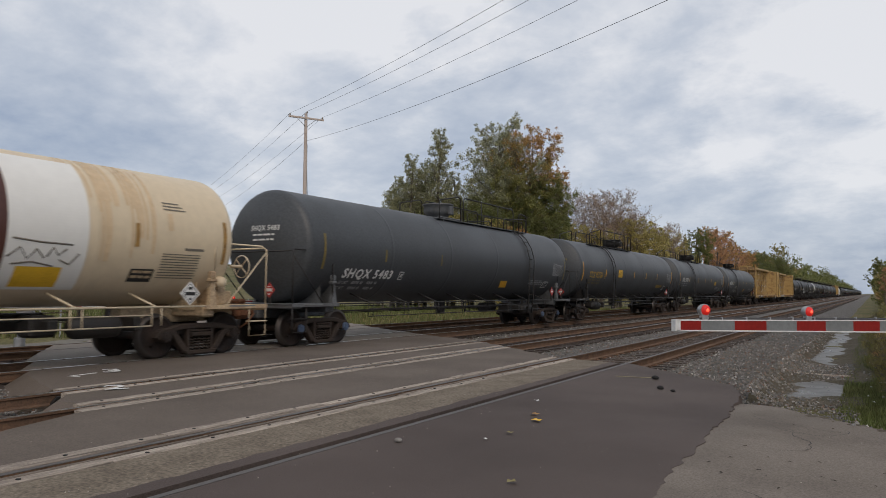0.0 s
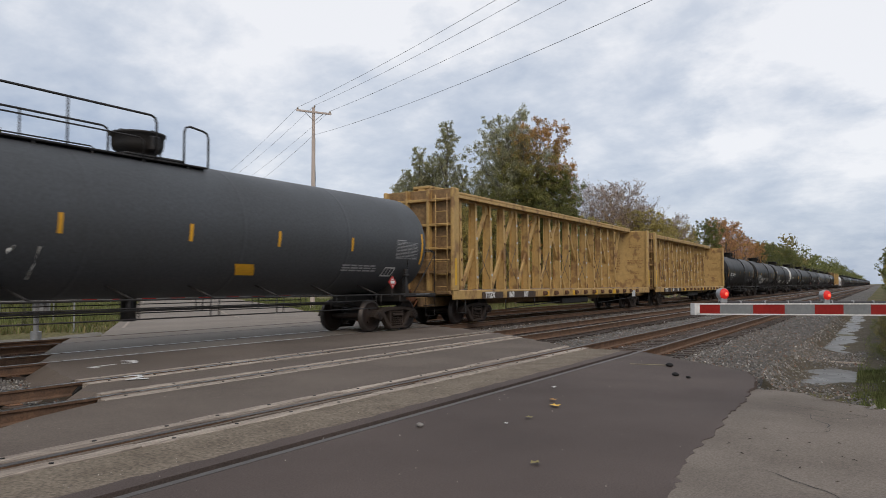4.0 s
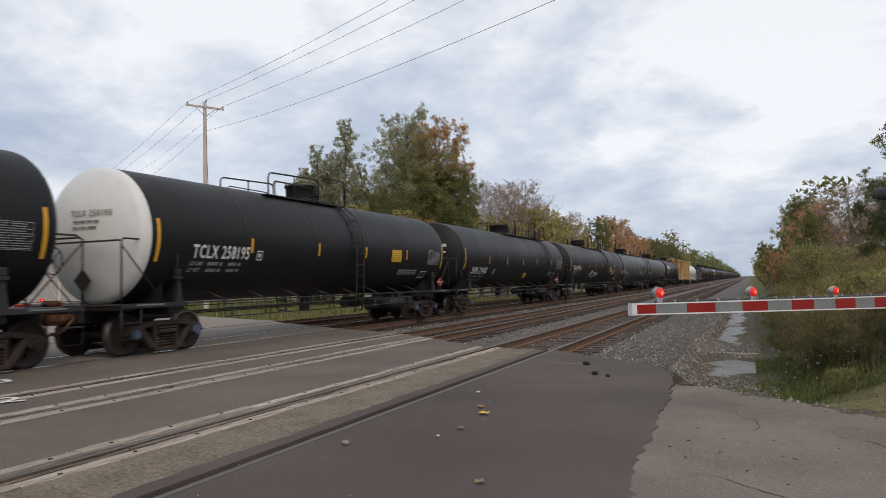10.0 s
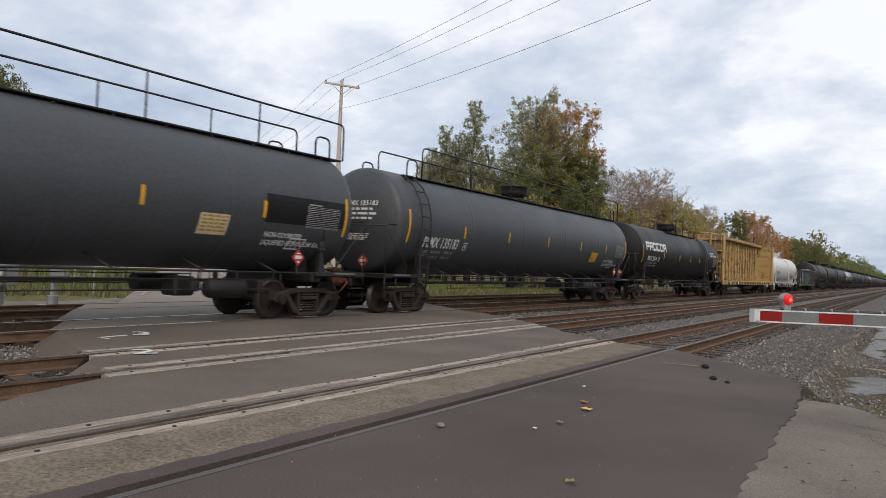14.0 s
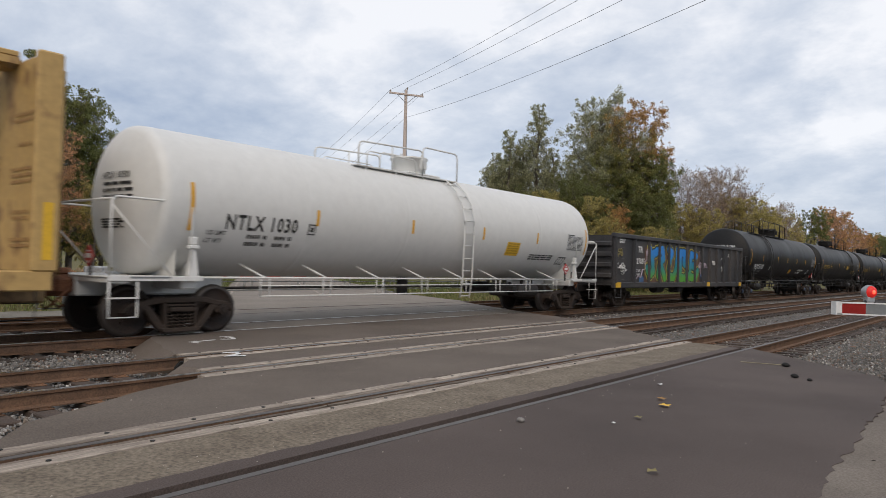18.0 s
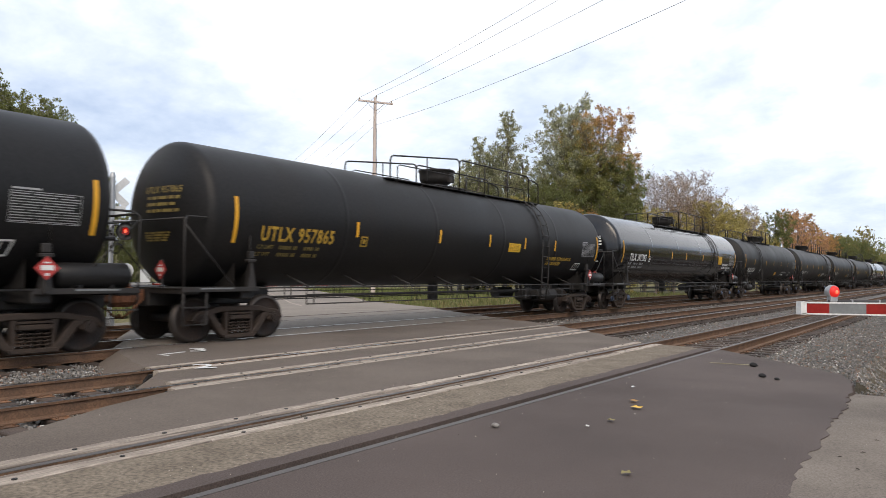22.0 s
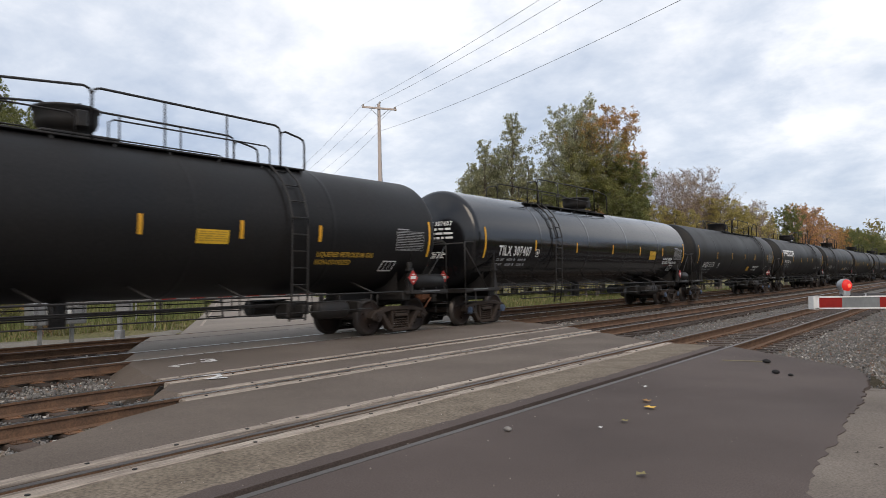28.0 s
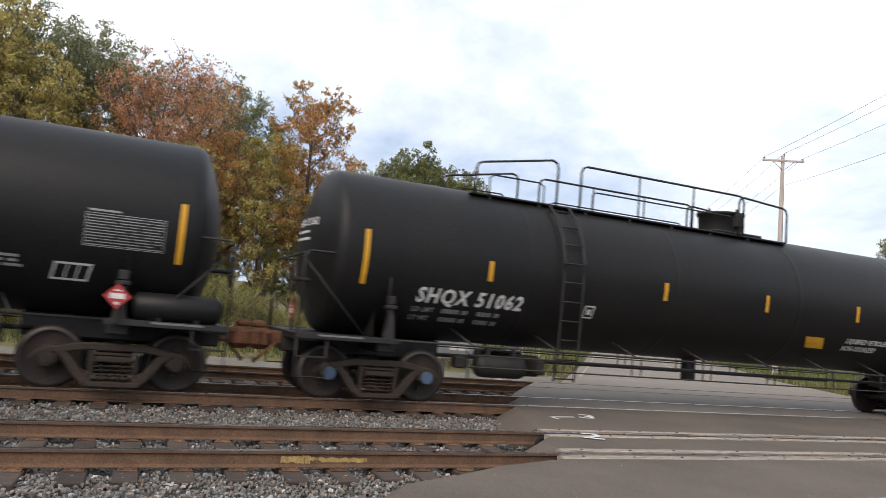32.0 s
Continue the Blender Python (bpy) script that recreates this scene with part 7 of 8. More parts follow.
CARS = []
front = -6.3
for rear, kind, paint, walkway, flip, mark, number, extras in PLAN:
    length = rear - front
    if kind == "beam":
        car = centre_beam(length, number)
    elif kind == "gondola":
        car = gondola(length)
    elif kind == "cream":
        length = 18.6
        car = tank_car(length, M_CREAM, "cream tank car with rusty streaks and a maroon band", "short", rail=M_CREAM, curb=M_CREAMD)
        e = length / 2
        band = Mesh().lathe([(-3.2, TANK_R + 0.005), (3.2, TANK_R + 0.005)], "y", 64, pose(0, 0, TANK_Z))
        part("maroon_band", band, M_MAROON, car, "maroon paint round the middle")
        v, f = panel(1.5, 2.45, 4, 44)
        part("white_patch", wrap(v, f, 3.2, 1.45, 1, 0.012), M_PATCH, car, "repainted white patch")
        for k, pts in enumerate((((3.3, 2.35), (3.8, 2.30), (4.4, 2.28)), ((3.25, 2.02), (3.45, 2.2), (3.6, 2.0), (3.75, 2.18), (3.9, 2.02)), ((3.95, 2.05), (4.05, 2.22), (4.15, 2.08), (4.3, 2.2)), ((4.2, 2.0), (4.4, 1.92), (4.55, 2.12)), ((3.35, 1.9), (3.7, 1.95), (4.1, 1.88)))):
            tagged(part("graffiti_scrawl", Mesh().tube([on_tank(a_, b_, 0.014) for a_, b_ in pts], 0.018, 4), M_FINEB, car, "dark sprayed scrawl"), kind="stuff")
        v, f = panel(0.85, 0.36, 2, 4)
        part("warning_plate", wrap(v, f, 3.45, 1.5, 1, 0.014), M_YPANEL, car, "yellow plate on the white patch")
        stain = material("rust_streak_stain", (0.60, 0.45, 0.28), 0.6, 0, 0.08, 2, 6, 0, 0.01, (0.63, 0.51, 0.35), streak=0.85)
        rs_ = random.Random(8)
        for k in range(30):
            u = rs_.choice((2.6, 4.7, 5.2, 5.7, 5.9)) + rs_.uniform(-0.3, 0.3)
            w_, h0_ = rs_.uniform(0.04, 0.16), rs_.uniform(2.0, 3.3)
            pv = [(w_ * (sx - 0.5) * (1 - 0.75 * abs(q / 12 - 0.35)), h0_ + (4.04 - h0_) * q / 12) for q in range(13) for sx in (0, 1)]
            part("rust_stain", wrap(pv, [(2 * q, 2 * q + 1, 2 * q + 3, 2 * q + 2) for q in range(12)], u, 0.0, 1, 0.003 + 0.0003 * k), stain, car, "rusty streak below the tank top")
        for u, h0_, hh, w_, mt in ((5.70, 2.32, 0.48, 0.1, M_YRUST), (7.98, 2.04, 0.96, 0.1, M_YRUST), (6.5, 2.7, 0.36, 0.12, stain), (-7.9, 2.04, 0.96, 0.1, M_YRUST), (-5.2, 2.3, 0.45, 0.1, M_YRUST)):
            v, f = panel(w_, hh, 1, 5)
            part("worn_strip", wrap(v, f, u, h0_, 1, 0.013), mt, car, "brown worn reflective strip")
        v, f = panel(0.55, 0.26, 2, 2)
        part("black_stencil_box", wrap(v, f, 5.74, 1.62, 1, 0.013), M_LETTERB, car)
        v, f = bars(0.46, 0.2, 2, rs_, 0.95, 0.45)
        tagged(part("stencil_writing", wrap(v, f, 5.78, 1.65, 1, 0.016), M_CREAMD, car, "pale figures on the black box"), kind="stuff")
        v, f = joined([cell(0.0, 0.055 * k, 1.0 - 0.06 * rs_.random(), 0.055 * k + 0.020, 4) for k in range(10)] + [cell(0.55, 0.60, 1.06, 0.65, 2)] + [cell(0.02, 1.44 + 0.07 * k, 0.6 - 0.08 * k, 1.465 + 0.07 * k, 2) for k in range(3)])
        tagged(part("data_table", wrap(v, f, 6.39, 1.70, 1), M_FINEB, car, "table of small dark test writing"), kind="stuff")
        pm = part("placard", Mesh().add([(q, a_, b_) for q in (0.0, -0.015) for a_, b_ in ((0, -0.25), (0.25, 0), (0, 0.25), (-0.25, 0))], [(0, 1, 2, 3), (7, 6, 5, 4), (0, 4, 5, 1), (1, 5, 6, 2), (2, 6, 7, 3), (3, 7, 4, 0)]), M_LETTER, car, "white and black diamond placard", pose(1.46, e - 2.62, 1.36))
        part("placard_rim", Mesh().add([(0.003, a_ * w_, b_ * w_) for w_ in (0.21, 0.19) for a_, b_ in ((0, -1), (1, 0), (0, 1), (-1, 0))], [(i, (i + 1) % 4, 4 + (i + 1) % 4, 4 + i) for i in range(4)]), M_LETTERB, pm)
        part("placard_text", Mesh().box(0.002, 0.006, -0.13, 0.13, -0.04, 0.03).box(0.002, 0.006, -0.05, 0.05, 0.08, 0.13).box(0.002, 0.006, -0.03, 0.03, -0.14, -0.09), M_LETTERB, pm)
        cm = Mesh().box(-0.62, 0.62, e - 1.75, e - 0.75, 1.10, 1.42, 0.03).box(0.66, 1.1, e - 1.6, e - 1.35, 1.10, 1.5, 0.03)
        part("end_casting", cm, M_CREAMD, car, "stained cream steel draft box")
        part("fill_cap", Mesh().lathe([(1.50, 0.0), (1.50, 0.10), (1.56, 0.14), (1.66, 0.14), (1.72, 0.09), (1.74, 0.0)], "z", 16, pose(1.2, e - 1.62, 0)), M_CREAM, car, "round cream valve cap")
        slimmer(car, 0.955, 0.945, 0.0)
    else:
        label = f"{PAINT_WORDS[paint.name]} tank car with {WALK_WORDS[walkway]}"
        white = paint is M_WHITE
        length = round(length, 1)
        car = tank_car(length, paint, label, walkway, flip, rail=M_WHITE if white else M_FRAME, curb=M_WHITE if white else M_CURB if number == "5483" else M_FRAME, blue=mark in ("SHQX", "TCLX", "SHPX") or number.startswith("30"), set_in=0.27 if mark == "PROX" else 0.0)
        looks = next((v for k, v in LOOKS.items() if (mark + " " + number).startswith(k)), {})
        dress_tank(car, length, mark, number, **{**extras, **looks}, scrawls=SCRAWLS.get(number, ()))
        if number == "135037":
            v, f = panel(2.5, 0.62, 6, 5)
            part("repaint_patch", wrap(v, f, -length / 2 + 16.55, 2.18, 1, 0.003), M_BLACK, car, "fresh black repainted patch")
        if white:
            slimmer(car, 0.955, 0.975, 0.2)
        if mark == "TCLX":
            hm = Mesh().add([(x_ * 1.004, y_ - 0.004, TANK_Z + (z_ - TANK_Z) * 1.004) for x_, y_, z_ in tank_shell(length / 2 - 0.62).v[:64 * 15]],
                            [(j * 64 + i, j * 64 + (i + 1) % 64, (j + 1) * 64 + (i + 1) % 64, (j + 1) * 64 + i) for j in range(14) for i in range(64)], True)
            part("white_head", hm, M_WHITE, car, "white painted tank head")
            for ch in car.children:
                if ch.name.startswith("head_writing"):
                    ch.data.materials[0] = M_FINEB
                    ch.matrix_basis = pose(0, -0.022, 0)
            hd = Mesh().add([(q, -length / 2 + 0.70 + w_, 1.62 + z) for w_ in (0.0, 0.02) for q, z in ((-0.25, 0), (0, -0.25), (0.25, 0), (0, 0.25))], [(0, 1, 2, 3), (7, 6, 5, 4), (0, 4, 5, 1), (1, 5, 6, 2), (2, 6, 7, 3), (3, 7, 4, 0)])
            part("placard", hd, M_LETTERB, car, "black diamond placard on the tank head")
    CARS.append((car, (front + rear) / 2 + {"51176": -0.35, "51062": 0.2, "863 982": 0.3}.get(number, 0) if kind != "cream" else rear - length / 2))
    front = rear
# the rest of the train, like those that pass
order = [20, 23, 9, 12, 24, 21, 8, 28, 26, 23, 20, 11, 12, 24, 8, 21, 28, 23, 9, 26, 20, 24]
for k in order:
    src, mid = CARS[k]
    prev = PLAN[k - 1][0]
    length = PLAN[k][0] - prev
    CARS.append((copy_thing(src, pose(TX, 0, 0)), front + length / 2))
    front += length
# ---- poles and wires ----
LINE = Vector((0.877, -0.480, 0))
ACROSS = Vector((0.480, 0.877, 0))
pole_at = [(Vector((-33.9, 37.3, 0)), 14.1)]
for k, top in ((1, 12.2), (2, 14.5), (3, 17.5)):
    p = pole_at[0][0] - LINE * (54.6 * k)
    pole_at.append((p, top))
pole_at.append((pole_at[0][0] + LINE * 60, 13.0))
tips = []
for i, (p, top) in enumerate(pole_at):
    z0 = float(lie(p.x, p.y)) - 0.2
    pl = empty("utility_pole", "weathered wooden utility pole with a crossarm and wires", "utility pole", "utility poles along the road", pose(p.x, p.y, 0, 0, 0, math.degrees(math.atan2(ACROSS.y, ACROSS.x))))
    m = Mesh().cyl((0, 0, z0), (0, 0, z0 + (top - z0) * 0.5), 0.17, 0.145, 12).cyl((0, 0, z0 + (top - z0) * 0.5), (0, 0, top), 0.145, 0.11, 12)
    part("shaft", m, M_POLE, pl)
    part("crossarm", Mesh().box(-1.3, 1.3, -0.16, -0.05, top - 0.42, top - 0.29, 0.01), M_POLE, pl)
    for s in (-1, 1):
        part("arm_brace", Mesh().tube([(s * 0.7, -0.12, top - 0.4), (s * 0.08, -0.12, top - 0.95)], 0.02, 5), M_GALV, pl)
    for x in (-1.2, 0.05, 1.2):
        part("insulator", Mesh().lathe([(0, 0.03), (0.04, 0.06), (0.10, 0.065), (0.14, 0.03), (0.16, 0.0)], "z", 10, pose(x, -0.105, top - (0.29 if x != 0.05 else 0.0))), M_STRIP, pl)
    if i == 0:
        part("down_wire", Mesh().tube([(0.16, 0.05, 1.0), (0.15, 0.05, top - 2.2)], 0.012, 5).tube([(0.1, 0.1, top - 2.0), (0.9, 1.6, 4.5)], 0.014, 5), M_WIRE, pl)
    q = [p + ACROSS * x + Vector((0, 0, top - (0.14 if x != 0.05 else -0.15))) for x in (-1.2, 0.05, 1.2)] + [p + Vector((0, 0, top - 2.0))]
    tips.append(q)
order_w = [4, 0, 1, 2, 3]
for a, b in zip(order_w[:-1], order_w[1:]):
    for k in range(4):
        p, q = tips[a][k], tips[b][k]
        sag = 0.9 if k < 3 else 1.2
        m = Mesh().tube([p.lerp(q, t) - Vector((0, 0, 4 * sag * t * (1 - t))) for t in np.linspace(0, 1, 25)], 0.009 if a in (4, 0) else 0.014, 5)
        tagged(part("overhead_wire", m, M_WIRE), "thin dark overhead wire between the poles", "wire", "overhead wires")


# ---- crossing signals and gates ----
def lamp_head(parent, x, y, z, facing, lit, crossed=False):
    """A round flasher: black background disc, hood and red lens."""
    at = pose(x, y, z, 0, 0, facing)
    h = Mesh().lathe([(0.0, 0.25), (0.02, 0.25), (0.02, 0.11), (0.0, 0.11)], "y", 24)
    for k in range(14):
        a0, a1 = math.radians(-20 + 220 * k / 14), math.radians(-20 + 220 * (k + 1) / 14)
        h.add([(0.115 * math.cos(a), yy, 0.115 * math.sin(a)) for a in (a0, a1) for yy in (0, -0.28)], [(0, 1, 3, 2)])
        h.add([(0.119 * math.cos(a), yy, 0.119 * math.sin(a)) for a in (a0, a1) for yy in (0, -0.28)], [(2, 3, 1, 0)])
    hd = part("signal_head", h, M_HOOD, parent, "black round flasher with a hood", at)
    part("lamp_housing", Mesh().lathe([(0.021, 0.17), (0.05, 0.165), (0.12, 0.12), (0.17, 0.06), (0.18, 0.0)], "y", 20), M_LETTER if not crossed else M_GALV, hd, "pale cast lamp housing")
    part("lens", Mesh().lathe([(-0.03, 0.0), (-0.02, 0.06), (0.0, 0.105)], "y", 20), M_LAMP if lit else M_LAMPDIM, hd, "red signal lens")
    if lit:
        part("bulb", Mesh().lathe([(-0.042, 0.0), (-0.036, 0.035), (-0.027, 0.05)], "y", 16), M_BULB, hd, "bright lamp core")


def arm_lamp(parent, u, z, big, q):
    """A lamp on the gate arm; q: the side to which its lens faces."""
    m = Mesh().box(-0.03, 0.03, u - 0.035, u + 0.035, z, z + 0.05, 0.01).lathe([(-q * 0.062, 0.0), (-q * 0.058, 0.028 * big), (-q * 0.042, 0.050 * big), (-q * 0.016, 0.060 * big)], "x", 16, pose(0, u, z + 0.085)).cyl((-0.018, u, z + 0.085), (0.018, u, z + 0.085), 0.064 * big, n=16)
    a = part("arm_lamp", m, M_GALV, parent, "small lamp on the gate arm")
    part("lens", Mesh().lathe([(q * 0.017, 0.058 * big), (q * 0.034, 0.05 * big), (q * 0.044, 0.028 * big), (q * 0.046, 0.0)], "x", 16, pose(0, u, z + 0.085)), M_LAMP, a, "lit red lens")
    part("bulb", Mesh().lathe([(q * 0.038, 0.024 * big), (q * 0.049, 0.016 * big), (q * 0.052, 0.0)], "x", 10, pose(0, u, z + 0.085)), M_BULB, a)


def gate(x, y, z_piv, arm_dir, length, z_tip, face, label, crossbuck, lit, lamps, n_seg, tall=4.72):
    """A flashing-light signal with a lowered gate arm; arm_dir in degrees from +y, leftwards."""
    g = empty("crossing_signal", label, "crossing signal", "crossing signals", pose(x, y, 0))
    zg = float(lie(x, y)) - 0.1
    part("base", Mesh().box(-0.3, 0.3, -0.3, 0.3, zg - 0.2, zg + 0.25, 0.03).cyl((0, 0, zg + 0.25), (0, 0, zg + 0.5), 0.14, n=16), M_GALV, g)
    part("mast", Mesh().cyl((0, 0, zg + 0.2), (0, 0, tall), 0.07, n=16).cyl((0, 0, tall), (0, 0, tall + 0.14), 0.085, 0.05, 16), M_GALV, g, "galvanised steel mast")
    for h in (tall - 0.52, tall - 0.82, 3.2):
        part("clamp", Mesh().cyl((0, 0, h), (0, 0, h + 0.05), 0.08, n=16), M_GALV, g)
    rot = pose(0, 0, 0, 0, 0, face)
    if crossbuck:
        part("lamp_arm", Mesh().add(Mesh().box(-0.65, 0.65, -0.04, 0.04, 2.82, 2.88, 0.01).v, Mesh().box(-0.65, 0.65, -0.04, 0.04, 2.82, 2.88, 0.01).f, False, rot), M_GALV, g)
        for s in (-1, 1):
            p = rot @ Vector((s * 0.38, -0.08, 2.56))
            lamp_head(g, p.x, p.y, p.z, face, lit == 2, True)
            p = rot @ Vector((s * 0.38, 0.08, 2.56))
            lamp_head(g, p.x, p.y, p.z, face + 180, lit == 2 and s < 0, True)
    else:
        out = Vector((-0.98, 0.19, 0))
        part("lamp_arm", Mesh().tube([(0, 0, 2.86), tuple(out * 0.42 + Vector((0, 0, 2.83))), tuple(out * 0.80 + Vector((0, 0, 2.81)))], 0.028, 8), M_GALV, g, "steel arm that carries both flashers")
        for reach in (0.38, 0.70):
            part("lamp_hanger", Mesh().cyl(tuple(out * reach + Vector((0, 0, 2.83))), tuple(out * reach + Vector((0, 0, 2.55))), 0.02, n=8), M_GALV, g)
            lamp_head(g, out.x * reach, out.y * reach, 2.47, 250, False)
    if crossbuck:
        for a in (45, -45):
            b = Mesh().box(-0.54, 0.54, -0.012, 0.012, -0.10, 0.10, 0.004)
            part("crossbuck_blade", b, M_SILVER, g, "white crossbuck blade", rot @ pose(0, -0.1 - 0.02 * (a > 0), tall - 0.42, 0, a, 0))
        part("track_count_sign", Mesh().box(-0.35, 0.35, -0.012, 0.012, -0.14, 0.14, 0.004), M_SILVER, g, "small white sign", rot @ pose(0, -0.09, 3.15))
    mech = Mesh().box(-0.22, 0.22, -0.2, 0.2, z_piv - 0.38, z_piv + 0.28, 0.04).cyl((-0.3, 0, z_piv), (0.3, 0, z_piv), 0.09, n=12)
    part("gate_mechanism", mech, M_GALV, g, "grey gate mechanism housing", pose(-0.0, 0, 0, 0, 0, arm_dir) @ pose(0.0, 0.12, 0))
    drop = math.degrees(math.atan2(z_tip - z_piv, length))
    arm = part("gate_arm", Mesh().box(-0.02, 0.02, 0.3, 1.0, -0.09, 0.09, 0.01), M_GALV, g, "lowered gate arm with red and white bands", pose(0, 0, z_piv, 0, 0, arm_dir) @ pose(0, 0, 0, drop, 0, 0))
    # bands counted from the tip, where the first red one is cut short
    seg, y1, k = (length - 1.0) / n_seg, length - 0.045, 0
    while y1 > 1.01:
        y0 = max(1.0, length - 0.045 - (0.6 + k) * seg)
        h0, h1 = (0.072 - 0.028 * (y - 1.0) / (length - 1.0) for y in (y0, y1))
        b = Mesh().add([(xx, yy, s * hh) for xx in (-0.022, 0.022) for yy, hh in ((y0, h0), (y1, h1)) for s in (-1, 1)], [(0, 1, 3, 2), (4, 6, 7, 5), (0, 4, 5, 1), (2, 3, 7, 6), (0, 2, 6, 4), (1, 5, 7, 3)])
        part("arm_band", b, M_BAND if k % 2 else M_RED, arm)
        y1, k = y0, k + 1
    clip = Mesh().box(-0.012, 0.012, -0.008, 0.008, -0.012, 0.014, 0.003).data("cable_clip", M_GALV)
    for k in range(int((length - 1.4) / 0.30)):
        part("cable_clip", clip, None, arm, at=pose(0, length - 0.55 - 0.30 * k, 0.062 + 0.0045 * k * 0.30 / 0.5))
    part("arm_edge", Mesh().add([(xx, yy, zz) for xx in (-0.026, 0.026) for yy, zz in ((1.0, 0.066), (1.0, 0.078), (length, 0.039), (length, 0.050), (1.0, -0.078), (1.0, -0.066), (length, -0.050), (length, -0.039))], [(0, 2, 3, 1), (4, 6, 7, 5), (8, 9, 11, 10), (12, 13, 15, 14), (1, 3, 11, 9), (4, 12, 14, 6)]).box(-0.026, 0.026, length - 0.045, length + 0.012, -0.052, 0.052), M_LETTER, arm, "pale edge and end plate")
    part("lamp_cable", Mesh().tube([(0, 0.5, 0.092), (0, length * 0.5, 0.076), (0, length - 0.3, 0.060)], 0.012, 5), M_WIRE, arm)
    for u, bigger in lamps:
        arm_lamp(arm, u, 0.052, bigger, 1 if crossbuck else -1)
    cw = Mesh()
    for s in (-1, 1):
        cw.box(s * 0.32 - 0.02, s * 0.32 + 0.02, -1.3, 0.35, -0.07, 0.07, 0.01).box(s * 0.32 - 0.06, s * 0.32 + 0.06, -1.5, -1.0, -0.2, 0.2, 0.03)
    part("counterweight", cw, M_GALV, arm)
    return g


near_dir = math.degrees(math.atan2(-(-1.13 - 2.35), 6.25 - 11.25))
gate(2.45, 11.35, 1.02, near_dir, math.hypot(-1.12 - 2.45, 6.28 - 11.35), 1.135, 55, "near crossing signal with a lowered red and white gate arm", False, 0, [(math.hypot(-1.12 - 2.45, 6.28 - 11.35) - d, b) for d, b in ((0.34, 0.86), (1.66, 0.84), (3.1, 0.84))], 13)
far_dir = math.degrees(math.atan2(-0.586, 0.81))
gate(-19.5, 10.4, 1.0, far_dir, 8.4, 1.1, 235, "far crossing signal with white crossbuck and lit red flashers", True, 2, [(8.0, 1.1), (5.6, 1.0), (3.3, 1.0)], 19, 4.10)
sg = empty("instrument_case", "grey trackside instrument case with a sign", "cabinet", at=pose(-21.6, 9.6, 0))
zc = float(lie(-21.6, 9.6))
part("body", Mesh().box(-0.3, 0.3, -0.75, 0.75, zc + 0.9, zc + 1.55, 0.02), M_GALV, sg)
for q in (-0.45, 0.45):
    part("leg", Mesh().box(-0.05, 0.05, q - 0.05, q + 0.05, zc - 0.1, zc + 0.92), M_GALV, sg)
bv, bf = bars(0.8, 0.14, 1, RND, 0.9, 0.1)
part("sign_writing", Mesh().add([(0.304, a - 0.4, zc + 1.18 + b) for a, b in bv], bf), M_LETTER, sg)
for x, y, w, h, rnd in ((-27.5, 16.2, 0.45, 0.55, False), (-31.5, 17.6, 0.35, 0.35, True)):
    s = empty("road_sign", "small white road sign on a post", "road sign", "road signs", pose(x, y, float(lie(x, y)), 0, 0, 35))
    part("post", Mesh().box(-0.03, 0.03, -0.02, 0.02, -0.1, 1.9), M_GALV, s)
    part("panel", Mesh().cyl((0, -0.035, 1.8), (0, -0.02, 1.8), w, n=24) if rnd else Mesh().box(-w / 2, w / 2, -0.035, -0.02, 1.5, 1.5 + h, 0.01), M_SILVER, s)
mz = float(lie(-21.6, 1.2))
mk = empty("marker_post", "white trackside marker post with a red top", "marker post", at=pose(-21.6, 1.2, mz))
part("post", Mesh().box(-0.02, 0.02, -0.065, 0.065, -0.1, 1.94 - mz, 0.01), M_LETTER, mk)
part("red_top", Mesh().box(0.021, 0.025, -0.05, 0.05, 1.45 - mz, 1.86 - mz), M_PLACARD, mk)
part("back_red", Mesh().box(-0.025, -0.021, -0.05, 0.05, 1.45 - mz, 1.86 - mz), M_PLACARD, mk)


# ---- trees ----
def leaf_cloud(centres, radii, count, size, r, flat=0.9, spray=0.0):
    """Many small leaves strewn through clumps round the twig ends; returns vertices and faces."""
    centres, radii = np.array(centres), np.array(radii)
    pick = r.choice(len(centres), count, p=radii ** 1.7 / np.sum(radii ** 1.7))
    d = r.normal(0, 1, (count, 3))
    d /= np.linalg.norm(d, axis=1, keepdims=True)
    p = centres[pick] + d * (radii[pick] * r.uniform(0.0, 1.0, count) ** 0.5)[:, None] * np.array([1, 1, flat])
    a = r.normal(0, 1, (count, 3)) + np.array([0, 0, 1.6 * spray])
    a /= np.linalg.norm(a, axis=1, keepdims=True)
    b = np.cross(a, r.normal(0, 1, (count, 3)))
    b /= np.linalg.norm(b, axis=1, keepdims=True)
    s = size * r.uniform(0.6, 1.4, (count, 1))
    v = np.stack([p - a * s * (1 + 1.2 * spray), p + a * s * (0.9 + 1.2 * spray), p + b * s * 0.9 * (1 - 0.6 * spray)], 1).reshape(-1, 3)
    return v, np.arange(count * 3).reshape(-1, 3)


